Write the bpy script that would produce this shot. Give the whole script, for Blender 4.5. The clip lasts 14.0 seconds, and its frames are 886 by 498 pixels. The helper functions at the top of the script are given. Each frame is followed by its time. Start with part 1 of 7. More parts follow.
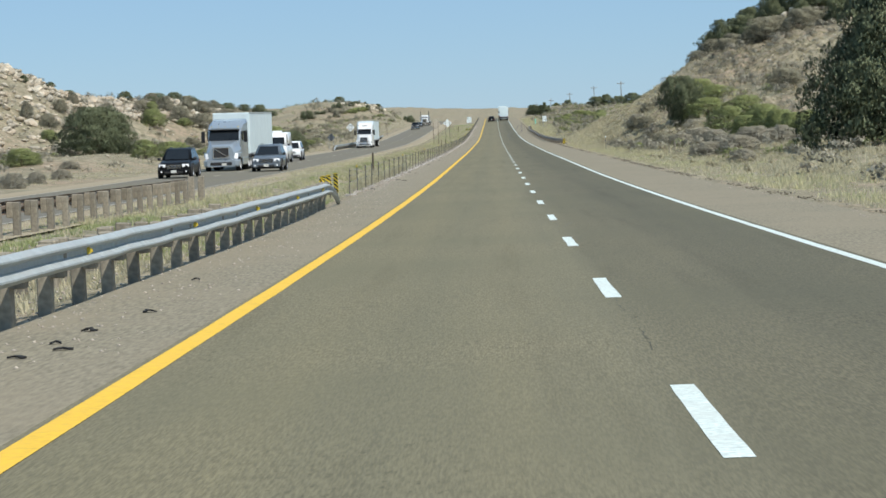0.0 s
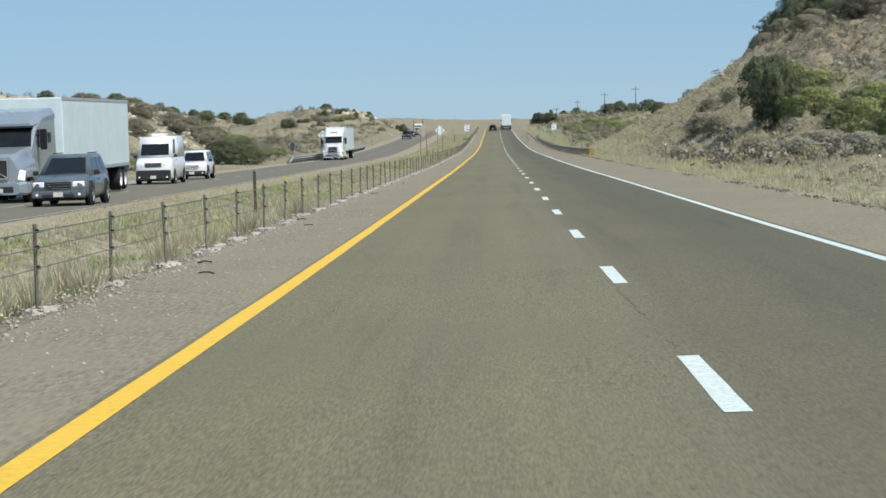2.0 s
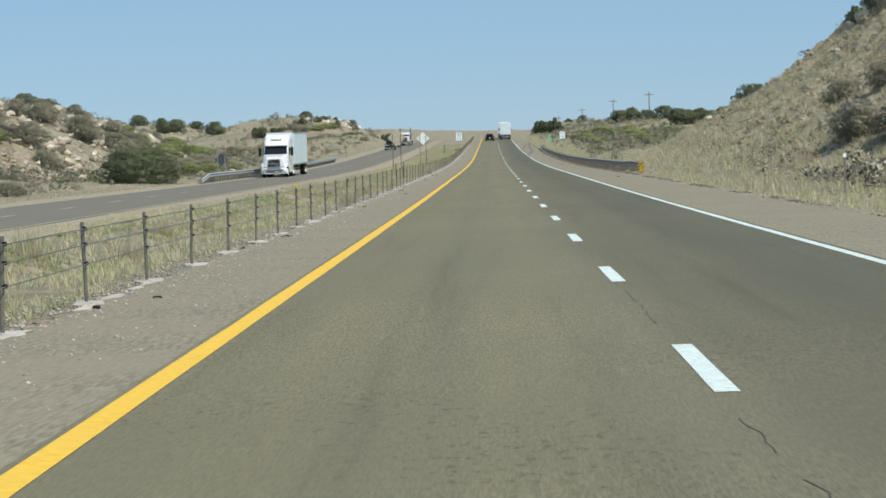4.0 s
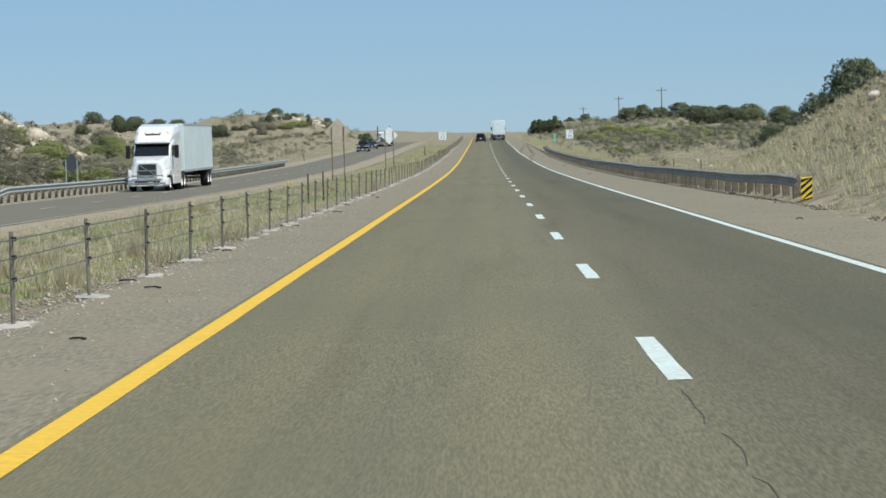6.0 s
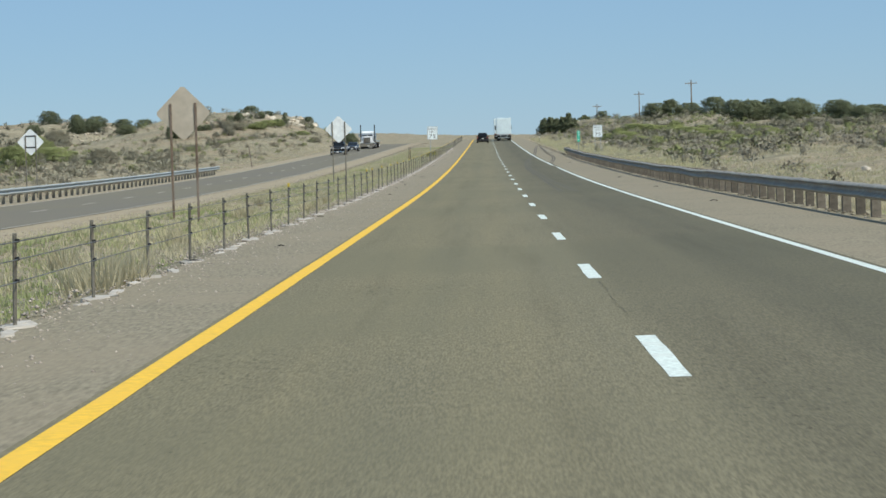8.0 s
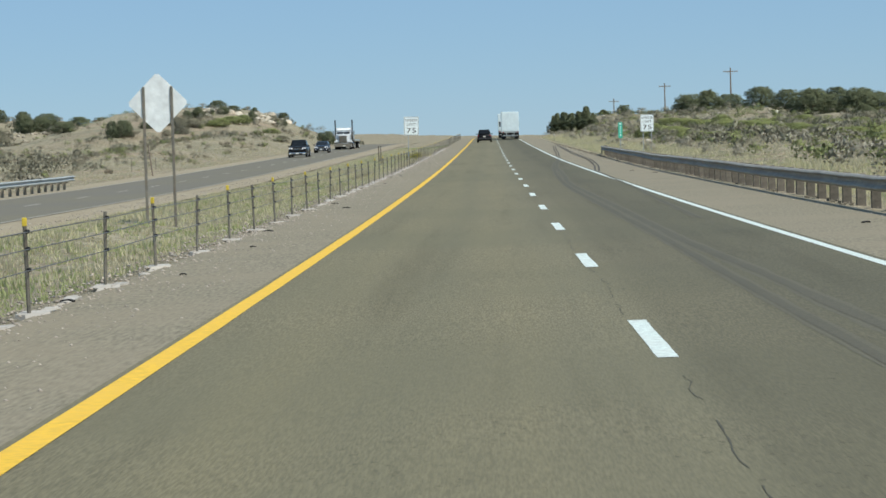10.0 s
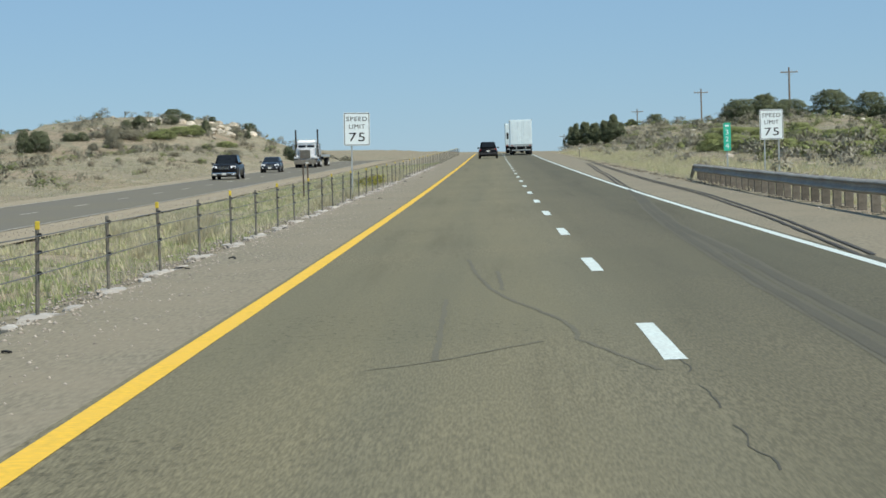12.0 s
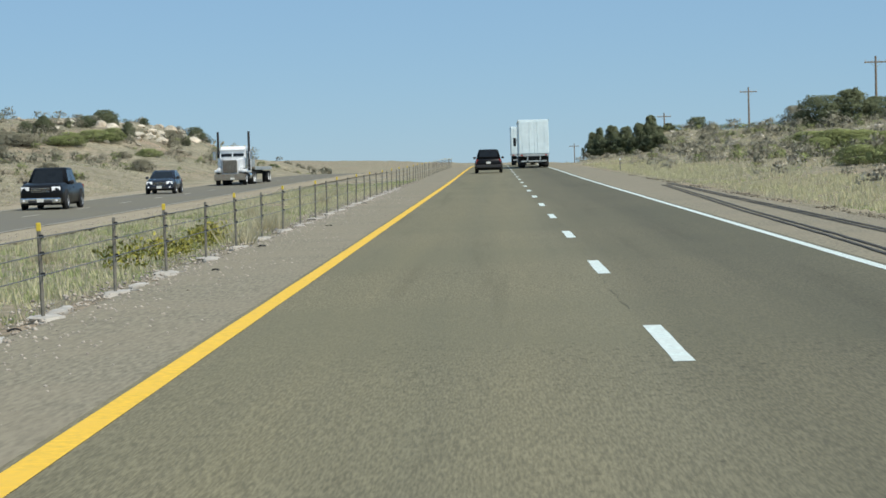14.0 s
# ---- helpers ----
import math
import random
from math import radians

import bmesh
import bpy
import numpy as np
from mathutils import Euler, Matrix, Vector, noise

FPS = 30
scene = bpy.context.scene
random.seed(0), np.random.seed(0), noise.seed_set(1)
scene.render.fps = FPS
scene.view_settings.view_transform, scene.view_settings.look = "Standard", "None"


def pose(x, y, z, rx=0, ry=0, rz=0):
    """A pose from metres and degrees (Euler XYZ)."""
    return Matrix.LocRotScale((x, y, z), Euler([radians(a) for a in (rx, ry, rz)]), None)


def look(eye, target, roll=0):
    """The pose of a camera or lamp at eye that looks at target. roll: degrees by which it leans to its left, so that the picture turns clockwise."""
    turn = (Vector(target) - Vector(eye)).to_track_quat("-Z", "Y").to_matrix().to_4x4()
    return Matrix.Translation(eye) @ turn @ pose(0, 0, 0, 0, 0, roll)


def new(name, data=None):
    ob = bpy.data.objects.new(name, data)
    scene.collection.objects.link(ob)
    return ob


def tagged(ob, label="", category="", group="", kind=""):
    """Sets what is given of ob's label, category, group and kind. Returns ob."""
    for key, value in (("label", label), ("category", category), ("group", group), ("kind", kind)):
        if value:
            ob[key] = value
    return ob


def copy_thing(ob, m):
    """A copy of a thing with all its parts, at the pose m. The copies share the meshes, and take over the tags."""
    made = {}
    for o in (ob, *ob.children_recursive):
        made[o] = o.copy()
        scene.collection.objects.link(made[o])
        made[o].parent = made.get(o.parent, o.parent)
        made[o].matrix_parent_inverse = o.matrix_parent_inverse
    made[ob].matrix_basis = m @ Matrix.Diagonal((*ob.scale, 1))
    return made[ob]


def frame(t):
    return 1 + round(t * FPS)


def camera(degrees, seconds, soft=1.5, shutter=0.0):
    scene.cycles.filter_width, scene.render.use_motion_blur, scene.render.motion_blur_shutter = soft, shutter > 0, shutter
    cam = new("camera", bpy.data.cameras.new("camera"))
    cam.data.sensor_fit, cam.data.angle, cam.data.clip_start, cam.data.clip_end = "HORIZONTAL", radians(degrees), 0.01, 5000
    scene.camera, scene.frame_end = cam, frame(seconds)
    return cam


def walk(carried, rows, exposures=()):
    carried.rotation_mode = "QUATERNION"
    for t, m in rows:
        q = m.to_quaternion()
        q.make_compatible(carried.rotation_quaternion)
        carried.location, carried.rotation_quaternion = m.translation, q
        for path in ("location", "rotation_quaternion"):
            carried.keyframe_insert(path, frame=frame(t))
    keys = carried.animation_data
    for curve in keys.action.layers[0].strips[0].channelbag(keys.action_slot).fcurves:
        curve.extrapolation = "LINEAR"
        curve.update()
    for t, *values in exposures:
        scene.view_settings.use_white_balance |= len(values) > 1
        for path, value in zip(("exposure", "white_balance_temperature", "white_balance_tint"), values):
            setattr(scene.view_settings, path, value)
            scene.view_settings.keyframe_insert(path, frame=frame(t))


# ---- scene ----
cam = camera(21.87, 14.0, soft=1.6)
PATH = [
    (0, 0.707, 0.143, 1.537, 86.529, 1.793, 1.375),
    (0.5, 0.638, 18.006, 1.196, 86.647, 1.637, 1.372),
    (1, 0.586, 35.859, 0.889, 86.683, 1.694, 1.372),
    (1.5, 0.512, 53.611, 0.616, 86.719, 1.651, 1.403),
    (2, 0.417, 71.540, 0.372, 86.828, 1.680, 1.401),
    (2.5, 0.368, 89.510, 0.153, 86.941, 1.723, 1.417),
    (3, 0.286, 107.418, -0.040, 87.012, 1.786, 1.382),
    (5.5, 0.187, 197.702, -0.891, 87.194, 1.491, 1.158),
    (6, 0.198, 215.639, -1.047, 87.174, 1.434, 1.132),
    (6.5, 0.177, 233.848, -1.195, 87.152, 1.511, 1.169),
    (7, 0.116, 251.728, -1.331, 87.176, 1.365, 1.142),
    (7.5, 0.074, 270.172, -1.469, 87.228, 1.478, 1.147),
    (10, -0.057, 360.735, -2.063, 87.287, 1.698, 1.267),
    (10.5, -0.101, 378.920, -2.137, 87.330, 1.501, 1.325),
    (11, -0.153, 397.150, -2.182, 87.466, 1.721, 1.347),
    (11.5, -0.213, 415.487, -2.197, 87.616, 1.633, 1.354),
    (12, -0.267, 433.760, -2.187, 87.698, 1.684, 1.382),
    (12.5, -0.304, 451.997, -2.163, 87.810, 1.765, 1.385),
    (13, -0.358, 469.848, -2.127, 87.814, 1.569, 1.414),
    (13.5, -0.444, 488.291, -2.077, 87.897, 1.502, 1.427),
    (14, -0.559, 506.747, -2.011, 87.969, 1.517, 1.404),
]
walk(cam, [(t, pose(x, y, z, rx, ry, rz)) for t, x, y, z, rx, ry, rz in PATH], exposures=((0, 0.12, 6500, 10), (2, 0.06, 6500, 10), (4, 0.03, 6500, 9.5), (6, -0.02, 6490, 9), (9, -0.02, 6480, 8.5), (12, -0.02, 6480, 8), (14, -0.01, 6480, 8)))

# ------------------------------------------------------------------ light
SUN_AZ, SUN_EL = 138.0, 55.0          # degrees clockwise from +y, and above the horizon
world = bpy.data.worlds.new("sky")
scene.world = world
world.use_nodes = True
wn = world.node_tree
sky = wn.nodes.new("ShaderNodeTexSky")
sky.sky_type = "NISHITA"
sky.sun_disc = False
sky.sun_elevation = radians(SUN_EL)
sky.sun_rotation = radians(SUN_AZ)
sky.altitude, sky.air_density, sky.dust_density, sky.ozone_density = 2000, 1.0, 0.1, 2.0
back = wn.nodes["Background"]
cool = wn.nodes.new("ShaderNodeMix")
cool.data_type, cool.blend_type = "RGBA", "MULTIPLY"
cool.inputs["Factor"].default_value = 1.0
cool.inputs["B"].default_value = (0.078, 0.095, 0.11, 1)
wn.links.new(sky.outputs["Color"], cool.inputs["A"])
haze = wn.nodes.new("ShaderNodeMix")          # an even, dry haze over the whole sky
haze.data_type = "RGBA"
haze.inputs["Factor"].default_value = 0.7
haze.inputs["B"].default_value = (0.258, 0.425, 0.617, 1)
wn.links.new(cool.outputs["Result"], haze.inputs["A"])
wn.links.new(haze.outputs["Result"], back.inputs["Color"])
back.inputs["Strength"].default_value = 1.0
sun_data = bpy.data.lights.new("sun", "SUN")
sun_data.energy, sun_data.angle, sun_data.color = 4.4, radians(0.55), (1.0, 0.95, 0.86)
sun = new("sun", sun_data)
sd = Vector((math.sin(radians(SUN_AZ)) * math.cos(radians(SUN_EL)), math.cos(radians(SUN_AZ)) * math.cos(radians(SUN_EL)), math.sin(radians(SUN_EL))))
sun.matrix_world = look(sd * 300, (0, 0, 0))

# ------------------------------------------------------------------ materials


def mat(name, base, rough=0.8, metal=0.0, scale=6.0, dark=0.75, light=1.15, bump=0.0, bscale=60.0, tint=None, tscale=0.4, spec=0.4, per_object=0.0, clear=0.0):
    """A procedural material: base colour varied by two noises, fine bump, and a slow tint."""
    m = bpy.data.materials.new(name)
    m.use_nodes = True
    t = m.node_tree
    b = t.nodes["Principled BSDF"]
    b.inputs["Metallic"].default_value = metal
    b.inputs["Specular IOR Level"].default_value = spec
    b.inputs["Coat Weight"].default_value = clear
    b.inputs["Coat Roughness"].default_value = 0.06
    co = t.nodes.new("ShaderNodeTexCoord")
    geo = t.nodes.new("ShaderNodeNewGeometry")
    src = geo.outputs["Position"] if per_object == 0 else co.outputs["Object"]
    n1 = t.nodes.new("ShaderNodeTexNoise")
    n1.inputs["Scale"].default_value, n1.inputs["Detail"].default_value = scale, 6
    n2 = t.nodes.new("ShaderNodeTexNoise")
    n2.inputs["Scale"].default_value, n2.inputs["Detail"].default_value = tscale, 4
    t.links.new(src, n1.inputs["Vector"])
    t.links.new(src, n2.inputs["Vector"])
    r1 = t.nodes.new("ShaderNodeValToRGB")
    r1.color_ramp.elements[0].position, r1.color_ramp.elements[1].position = 0.3, 0.7
    r1.color_ramp.elements[0].color = (*[c * dark for c in base], 1)
    r1.color_ramp.elements[1].color = (*[min(1, c * light) for c in base], 1)
    t.links.new(n1.outputs["Fac"], r1.inputs["Fac"])
    mix = t.nodes.new("ShaderNodeMix")
    mix.data_type = "RGBA"
    r2 = t.nodes.new("ShaderNodeValToRGB")
    r2.color_ramp.elements[0].position, r2.color_ramp.elements[1].position = 0.42, 0.62
    t.links.new(n2.outputs["Fac"], r2.inputs["Fac"])
    t.links.new(r2.outputs["Color"], mix.inputs["Factor"])
    t.links.new(r1.outputs["Color"], mix.inputs["A"])
    tn = t.nodes.new("ShaderNodeMix")
    tn.data_type, tn.blend_type = "RGBA", "MIX"
    tn.inputs["Factor"].default_value = 0.6
    t.links.new(r1.outputs["Color"], tn.inputs["A"])
    tn.inputs["B"].default_value = (*(tint or base), 1)
    t.links.new(tn.outputs["Result"], mix.inputs["B"])
    out = mix.outputs["Result"]
    if per_object:
        oi = t.nodes.new("ShaderNodeObjectInfo")
        hv = t.nodes.new("ShaderNodeHueSaturation")
        mr = t.nodes.new("ShaderNodeMapRange")
        mr.inputs["To Min"].default_value, mr.inputs["To Max"].default_value = 1 - per_object, 1 + per_object
        t.links.new(oi.outputs["Random"], mr.inputs["Value"])
        t.links.new(mr.outputs["Result"], hv.inputs["Value"])
        t.links.new(out, hv.inputs["Color"])
        out = hv.outputs["Color"]
    t.links.new(out, b.inputs["Base Color"])
    rr = t.nodes.new("ShaderNodeMapRange")
    rr.inputs["To Min"].default_value, rr.inputs["To Max"].default_value = max(0.03, rough - 0.1), min(1, rough + 0.1)
    t.links.new(n1.outputs["Fac"], rr.inputs["Value"])
    t.links.new(rr.outputs["Result"], b.inputs["Roughness"])
    if bump:
        n3 = t.nodes.new("ShaderNodeTexNoise")
        n3.inputs["Scale"].default_value, n3.inputs["Detail"].default_value = bscale, 4
        t.links.new(src, n3.inputs["Vector"])
        bp = t.nodes.new("ShaderNodeBump")
        bp.inputs["Strength"].default_value, bp.inputs["Distance"].default_value = 0.6, bump
        t.links.new(n3.outputs["Fac"], bp.inputs["Height"])
        t.links.new(bp.outputs["Normal"], b.inputs["Normal"])
    return m


def leaf_mat(name, c0, c1, trans=0.25, soft=False):
    """Foliage: each leaf clump its own shade between two greens, some light through it. soft: the leaves bend to the outline of their clump."""
    m = bpy.data.materials.new(name)
    m.use_nodes = True
    t = m.node_tree
    b = t.nodes["Principled BSDF"]
    b.inputs["Roughness"].default_value = 0.75
    b.inputs["Specular IOR Level"].default_value = 0.25
    geo = t.nodes.new("ShaderNodeNewGeometry")
    n = t.nodes.new("ShaderNodeTexNoise")
    n.inputs["Scale"].default_value = 1.1
    t.links.new(geo.outputs["Position"], n.inputs["Vector"])
    add = t.nodes.new("ShaderNodeMath")
    add.operation = "MULTIPLY_ADD"
    add.inputs[1].default_value, add.inputs[2].default_value = 0.4, 0.05
    t.links.new(geo.outputs["Random Per Island"], add.inputs[0])
    add2 = t.nodes.new("ShaderNodeMath")
    add2.operation = "MULTIPLY_ADD"
    add2.inputs[1].default_value = 0.5
    t.links.new(n.outputs["Fac"], add2.inputs[0])
    t.links.new(add.outputs[0], add2.inputs[2])
    r = t.nodes.new("ShaderNodeValToRGB")
    r.color_ramp.elements[0].color, r.color_ramp.elements[1].color = (*c0, 1), (*c1, 1)
    t.links.new(add2.outputs[0], r.inputs["Fac"])
    t.links.new(r.outputs["Color"], b.inputs["Base Color"])
    if soft:
        at = t.nodes.new("ShaderNodeAttribute")
        at.attribute_name = "clump"
        vt = t.nodes.new("ShaderNodeVectorTransform")
        vt.vector_type, vt.convert_from, vt.convert_to = "NORMAL", "OBJECT", "WORLD"
        t.links.new(at.outputs["Vector"], vt.inputs[0])
        t.links.new(vt.outputs[0], b.inputs["Normal"])
    if trans:
        tr = t.nodes.new("ShaderNodeBsdfTranslucent")
        if soft:
            t.links.new(vt.outputs[0], tr.inputs["Normal"])
        t.links.new(r.outputs["Color"], tr.inputs["Color"])
        mx = t.nodes.new("ShaderNodeMixShader")
        mx.inputs["Fac"].default_value = trans
        t.links.new(b.outputs[0], mx.inputs[1])
        t.links.new(tr.outputs[0], mx.inputs[2])
        t.links.new(mx.outputs[0], t.nodes["Material Output"].inputs["Surface"])
    return m


M = {}
M["asphalt"] = mat("old_asphalt", (0.177, 0.163, 0.106), 0.92, scale=64, dark=0.72, light=1.24, bump=0.003, bscale=70, tint=(0.148, 0.141, 0.092), tscale=0.12, spec=0.25)


def wear_lanes(m):
    """Lengthwise wear of the carriageway: a newer dark right lane, polished wheel paths, oil strips."""
    t = m.node_tree
    b = t.nodes["Principled BSDF"]
    old = b.inputs["Base Color"].links[0].from_socket
    uv = t.nodes.new("ShaderNodeUVMap")
    uv.uv_map = "along"
    sep = t.nodes.new("ShaderNodeSeparateXYZ")
    t.links.new(uv.outputs[0], sep.inputs[0])
    mp = t.nodes.new("ShaderNodeMapping")
    mp.inputs["Scale"].default_value = (1.6, 0.035, 1)
    t.links.new(uv.outputs[0], mp.inputs["Vector"])
    n = t.nodes.new("ShaderNodeTexNoise")
    n.inputs["Scale"].default_value, n.inputs["Detail"].default_value = 1.0, 5
    t.links.new(mp.outputs[0], n.inputs["Vector"])
    add = t.nodes.new("ShaderNodeMath")
    add.operation = "MULTIPLY_ADD"
    add.inputs[1].default_value = 1.1
    t.links.new(n.outputs["Fac"], add.inputs[0])
    t.links.new(sep.outputs["X"], add.inputs[2])
    mr = t.nodes.new("ShaderNodeMapRange")
    mr.inputs["From Min"].default_value, mr.inputs["From Max"].default_value = -2.0, 7.0
    t.links.new(add.outputs[0], mr.inputs["Value"])
    r = t.nodes.new("ShaderNodeValToRGB")
    e = r.color_ramp.elements
    e[0].position, e[0].color = 0.0, (1.12, 1.08, 1.04, 1)
    e[1].position, e[1].color = 1.0, (0.86, 0.88, 0.92, 1)
    for pos, c in ((0.10, (1.0, 0.99, 0.96)), (0.2, (1.04, 1.02, 0.97)), (0.28, (0.96, 0.96, 0.94)), (0.36, (1.06, 1.04, 1.0)), (0.46, (0.98, 0.98, 0.98)), (0.53, (0.80, 0.80, 0.80)), (0.62, (0.77, 0.77, 0.78)), (0.7, (0.65, 0.66, 0.68)), (0.85, (0.70, 0.71, 0.73))):
        x = e.new(pos)
        x.color = (*c, 1)
    t.links.new(mr.outputs["Result"], r.inputs["Fac"])
    mx = t.nodes.new("ShaderNodeMix")
    mx.data_type, mx.blend_type = "RGBA", "MULTIPLY"
    mx.inputs["Factor"].default_value = 1.0
    t.links.new(old, mx.inputs["A"])
    t.links.new(r.outputs["Color"], mx.inputs["B"])
    # rubber smears and dusty patches, a metre or so across
    mp2 = t.nodes.new("ShaderNodeMapping")
    mp2.inputs["Scale"].default_value = (1.4, 0.05, 1)
    t.links.new(uv.outputs[0], mp2.inputs["Vector"])
    n2 = t.nodes.new("ShaderNodeTexNoise")
    n2.inputs["Scale"].default_value, n2.inputs["Detail"].default_value, n2.inputs["Roughness"].default_value = 1.0, 7, 0.65
    t.links.new(mp2.outputs[0], n2.inputs["Vector"])
    r2 = t.nodes.new("ShaderNodeValToRGB")
    q = r2.color_ramp.elements
    q[0].position, q[0].color = 0.28, (0.80, 0.79, 0.77, 1)
    q[1].position, q[1].color = 0.72, (1.06, 1.05, 1.02, 1)
    x = q.new(0.45)
    x.color = (0.98, 0.98, 0.98, 1)
    t.links.new(n2.outputs["Fac"], r2.inputs["Fac"])
    mx2 = t.nodes.new("ShaderNodeMix")
    mx2.data_type, mx2.blend_type = "RGBA", "MULTIPLY"
    mx2.inputs["Factor"].default_value = 1.0
    t.links.new(mx.outputs["Result"], mx2.inputs["A"])
    t.links.new(r2.outputs["Color"], mx2.inputs["B"])
    # small dark pits and chips where the surface is rough
    mp3 = t.nodes.new("ShaderNodeMapping")
    mp3.inputs["Scale"].default_value = (1, 0.45, 1)
    t.links.new(uv.outputs[0], mp3.inputs["Vector"])
    n3 = t.nodes.new("ShaderNodeTexNoise")
    n3.inputs["Scale"].default_value, n3.inputs["Detail"].default_value, n3.inputs["Roughness"].default_value = 13.0, 5, 0.7
    t.links.new(mp3.outputs[0], n3.inputs["Vector"])
    n4 = t.nodes.new("ShaderNodeTexNoise")
    n4.inputs["Scale"].default_value, n4.inputs["Detail"].default_value = 0.35, 3
    t.links.new(mp3.outputs[0], n4.inputs["Vector"])
    both = t.nodes.new("ShaderNodeMath")
    both.operation = "MULTIPLY_ADD"
    both.inputs[1].default_value = 0.45
    t.links.new(n4.outputs["Fac"], both.inputs[0])
    t.links.new(n3.outputs["Fac"], both.inputs[2])
    r3 = t.nodes.new("ShaderNodeValToRGB")
    p = r3.color_ramp.elements
    p[0].position, p[0].color = 0.83, (1, 1, 1, 1)
    p[1].position, p[1].color = 0.95, (0.62, 0.61, 0.60, 1)
    t.links.new(both.outputs[0], r3.inputs["Fac"])
    mx3 = t.nodes.new("ShaderNodeMix")
    mx3.data_type, mx3.blend_type = "RGBA", "MULTIPLY"
    mx3.inputs["Factor"].default_value = 1.0
    t.links.new(mx2.outputs["Result"], mx3.inputs["A"])
    t.links.new(r3.outputs["Color"], mx3.inputs["B"])
    t.links.new(mx3.outputs["Result"], b.inputs["Base Color"])


M["asphalt_far"] = mat("old_asphalt_oncoming", (0.17, 0.156, 0.114), 0.9, scale=30, dark=0.75, light=1.2, tint=(0.15, 0.14, 0.12), tscale=0.12, spec=0.25)


def drag(m, along):
    """Draw the fine noises of a pavement out along the road, as traffic wears it."""
    t = m.node_tree
    for nd in list(t.nodes):
        if nd.type == "TEX_NOISE" and nd.inputs["Scale"].default_value > 8:
            mp = t.nodes.new("ShaderNodeMapping")
            mp.inputs["Scale"].default_value = (1, along, 1)
            src = nd.inputs["Vector"].links[0].from_socket
            t.links.new(src, mp.inputs["Vector"])
            t.links.new(mp.outputs[0], nd.inputs["Vector"])


drag(M["asphalt"], 0.09)
for nd in M["asphalt"].node_tree.nodes:          # crisper aggregate
    if nd.type == "VALTORGB" and nd.color_ramp.elements[0].color[0] > 0:
        nd.color_ramp.elements[0].position, nd.color_ramp.elements[1].position = 0.36, 0.66
wear_lanes(M["asphalt"])
M["shoulder"] = mat("shoulder_gravel", (0.23, 0.206, 0.148), 0.95, scale=26, dark=0.68, light=1.28, bump=0.006, bscale=40, tint=(0.26, 0.225, 0.16), tscale=0.35, spec=0.2)
drag(M["shoulder"], 0.16)
M["yellow"] = mat("yellow_paint", (0.79, 0.49, 0.04), 0.65, scale=14, dark=0.8, light=1.08, bump=0.002, tint=(0.76, 0.47, 0.05), tscale=1.3)
M["white_line"] = mat("white_road_paint", (0.70, 0.79, 0.74), 0.6, scale=22, dark=0.64, light=1.12, bump=0.003, tint=(0.58, 0.62, 0.57), tscale=3.0)


def land_mat():
    """Dry range land: tan soil, straw, reddish and grey-green patches, speckled with litter and tiny plants."""
    m = bpy.data.materials.new("dry_range_land")
    m.use_nodes = True
    t = m.node_tree
    b = t.nodes["Principled BSDF"]
    b.inputs["Roughness"].default_value = 0.95
    b.inputs["Specular IOR Level"].default_value = 0.15
    geo = t.nodes.new("ShaderNodeNewGeometry")

    def ramp(scale, detail, lo, hi, off):
        mp = t.nodes.new("ShaderNodeMapping")
        mp.inputs["Location"].default_value = (off, off * 2, 0)
        t.links.new(geo.outputs["Position"], mp.inputs["Vector"])
        n = t.nodes.new("ShaderNodeTexNoise")
        n.inputs["Scale"].default_value, n.inputs["Detail"].default_value, n.inputs["Roughness"].default_value = scale, detail, 0.62
        t.links.new(mp.outputs[0], n.inputs["Vector"])
        r = t.nodes.new("ShaderNodeMapRange")
        r.inputs["From Min"].default_value, r.inputs["From Max"].default_value = lo, hi
        t.links.new(n.outputs["Fac"], r.inputs["Value"])
        return r.outputs["Result"], n.outputs["Fac"]

    def blend(fac, a, c, kind="MIX"):
        x = t.nodes.new("ShaderNodeMix")
        x.data_type, x.blend_type = "RGBA", kind
        t.links.new(fac, x.inputs["Factor"])
        if isinstance(a, tuple):
            x.inputs["A"].default_value = (*a, 1)
        else:
            t.links.new(a, x.inputs["A"])
        x.inputs["B"].default_value = (*c, 1)
        return x.outputs["Result"]
    f1, _ = ramp(0.06, 5, 0.42, 0.6, 0)
    c = blend(f1, (0.29, 0.255, 0.185), (0.375, 0.335, 0.235))
    f2, _ = ramp(0.035, 4, 0.47, 0.62, 40)
    c = blend(f2, c, (0.35, 0.272, 0.195))
    f3, _ = ramp(0.22, 6, 0.5, 0.66, 90)
    c = blend(f3, c, (0.215, 0.215, 0.15))
    f6, _ = ramp(0.75, 6, 0.47, 0.62, 310)
    c = blend(f6, c, (0.205, 0.18, 0.115))
    f4, raw4 = ramp(2.2, 8, 0.48, 0.66, 130)
    c = blend(f4, c, (0.16, 0.145, 0.095))
    f5, _ = ramp(4.5, 6, 0.58, 0.76, 200)
    c = blend(f5, c, (0.47, 0.43, 0.33))
    t.links.new(c, b.inputs["Base Color"])
    bp = t.nodes.new("ShaderNodeBump")
    bp.inputs["Strength"].default_value, bp.inputs["Distance"].default_value = 0.9, 0.16
    t.links.new(raw4, bp.inputs["Height"])
    t.links.new(bp.outputs["Normal"], b.inputs["Normal"])
    return m


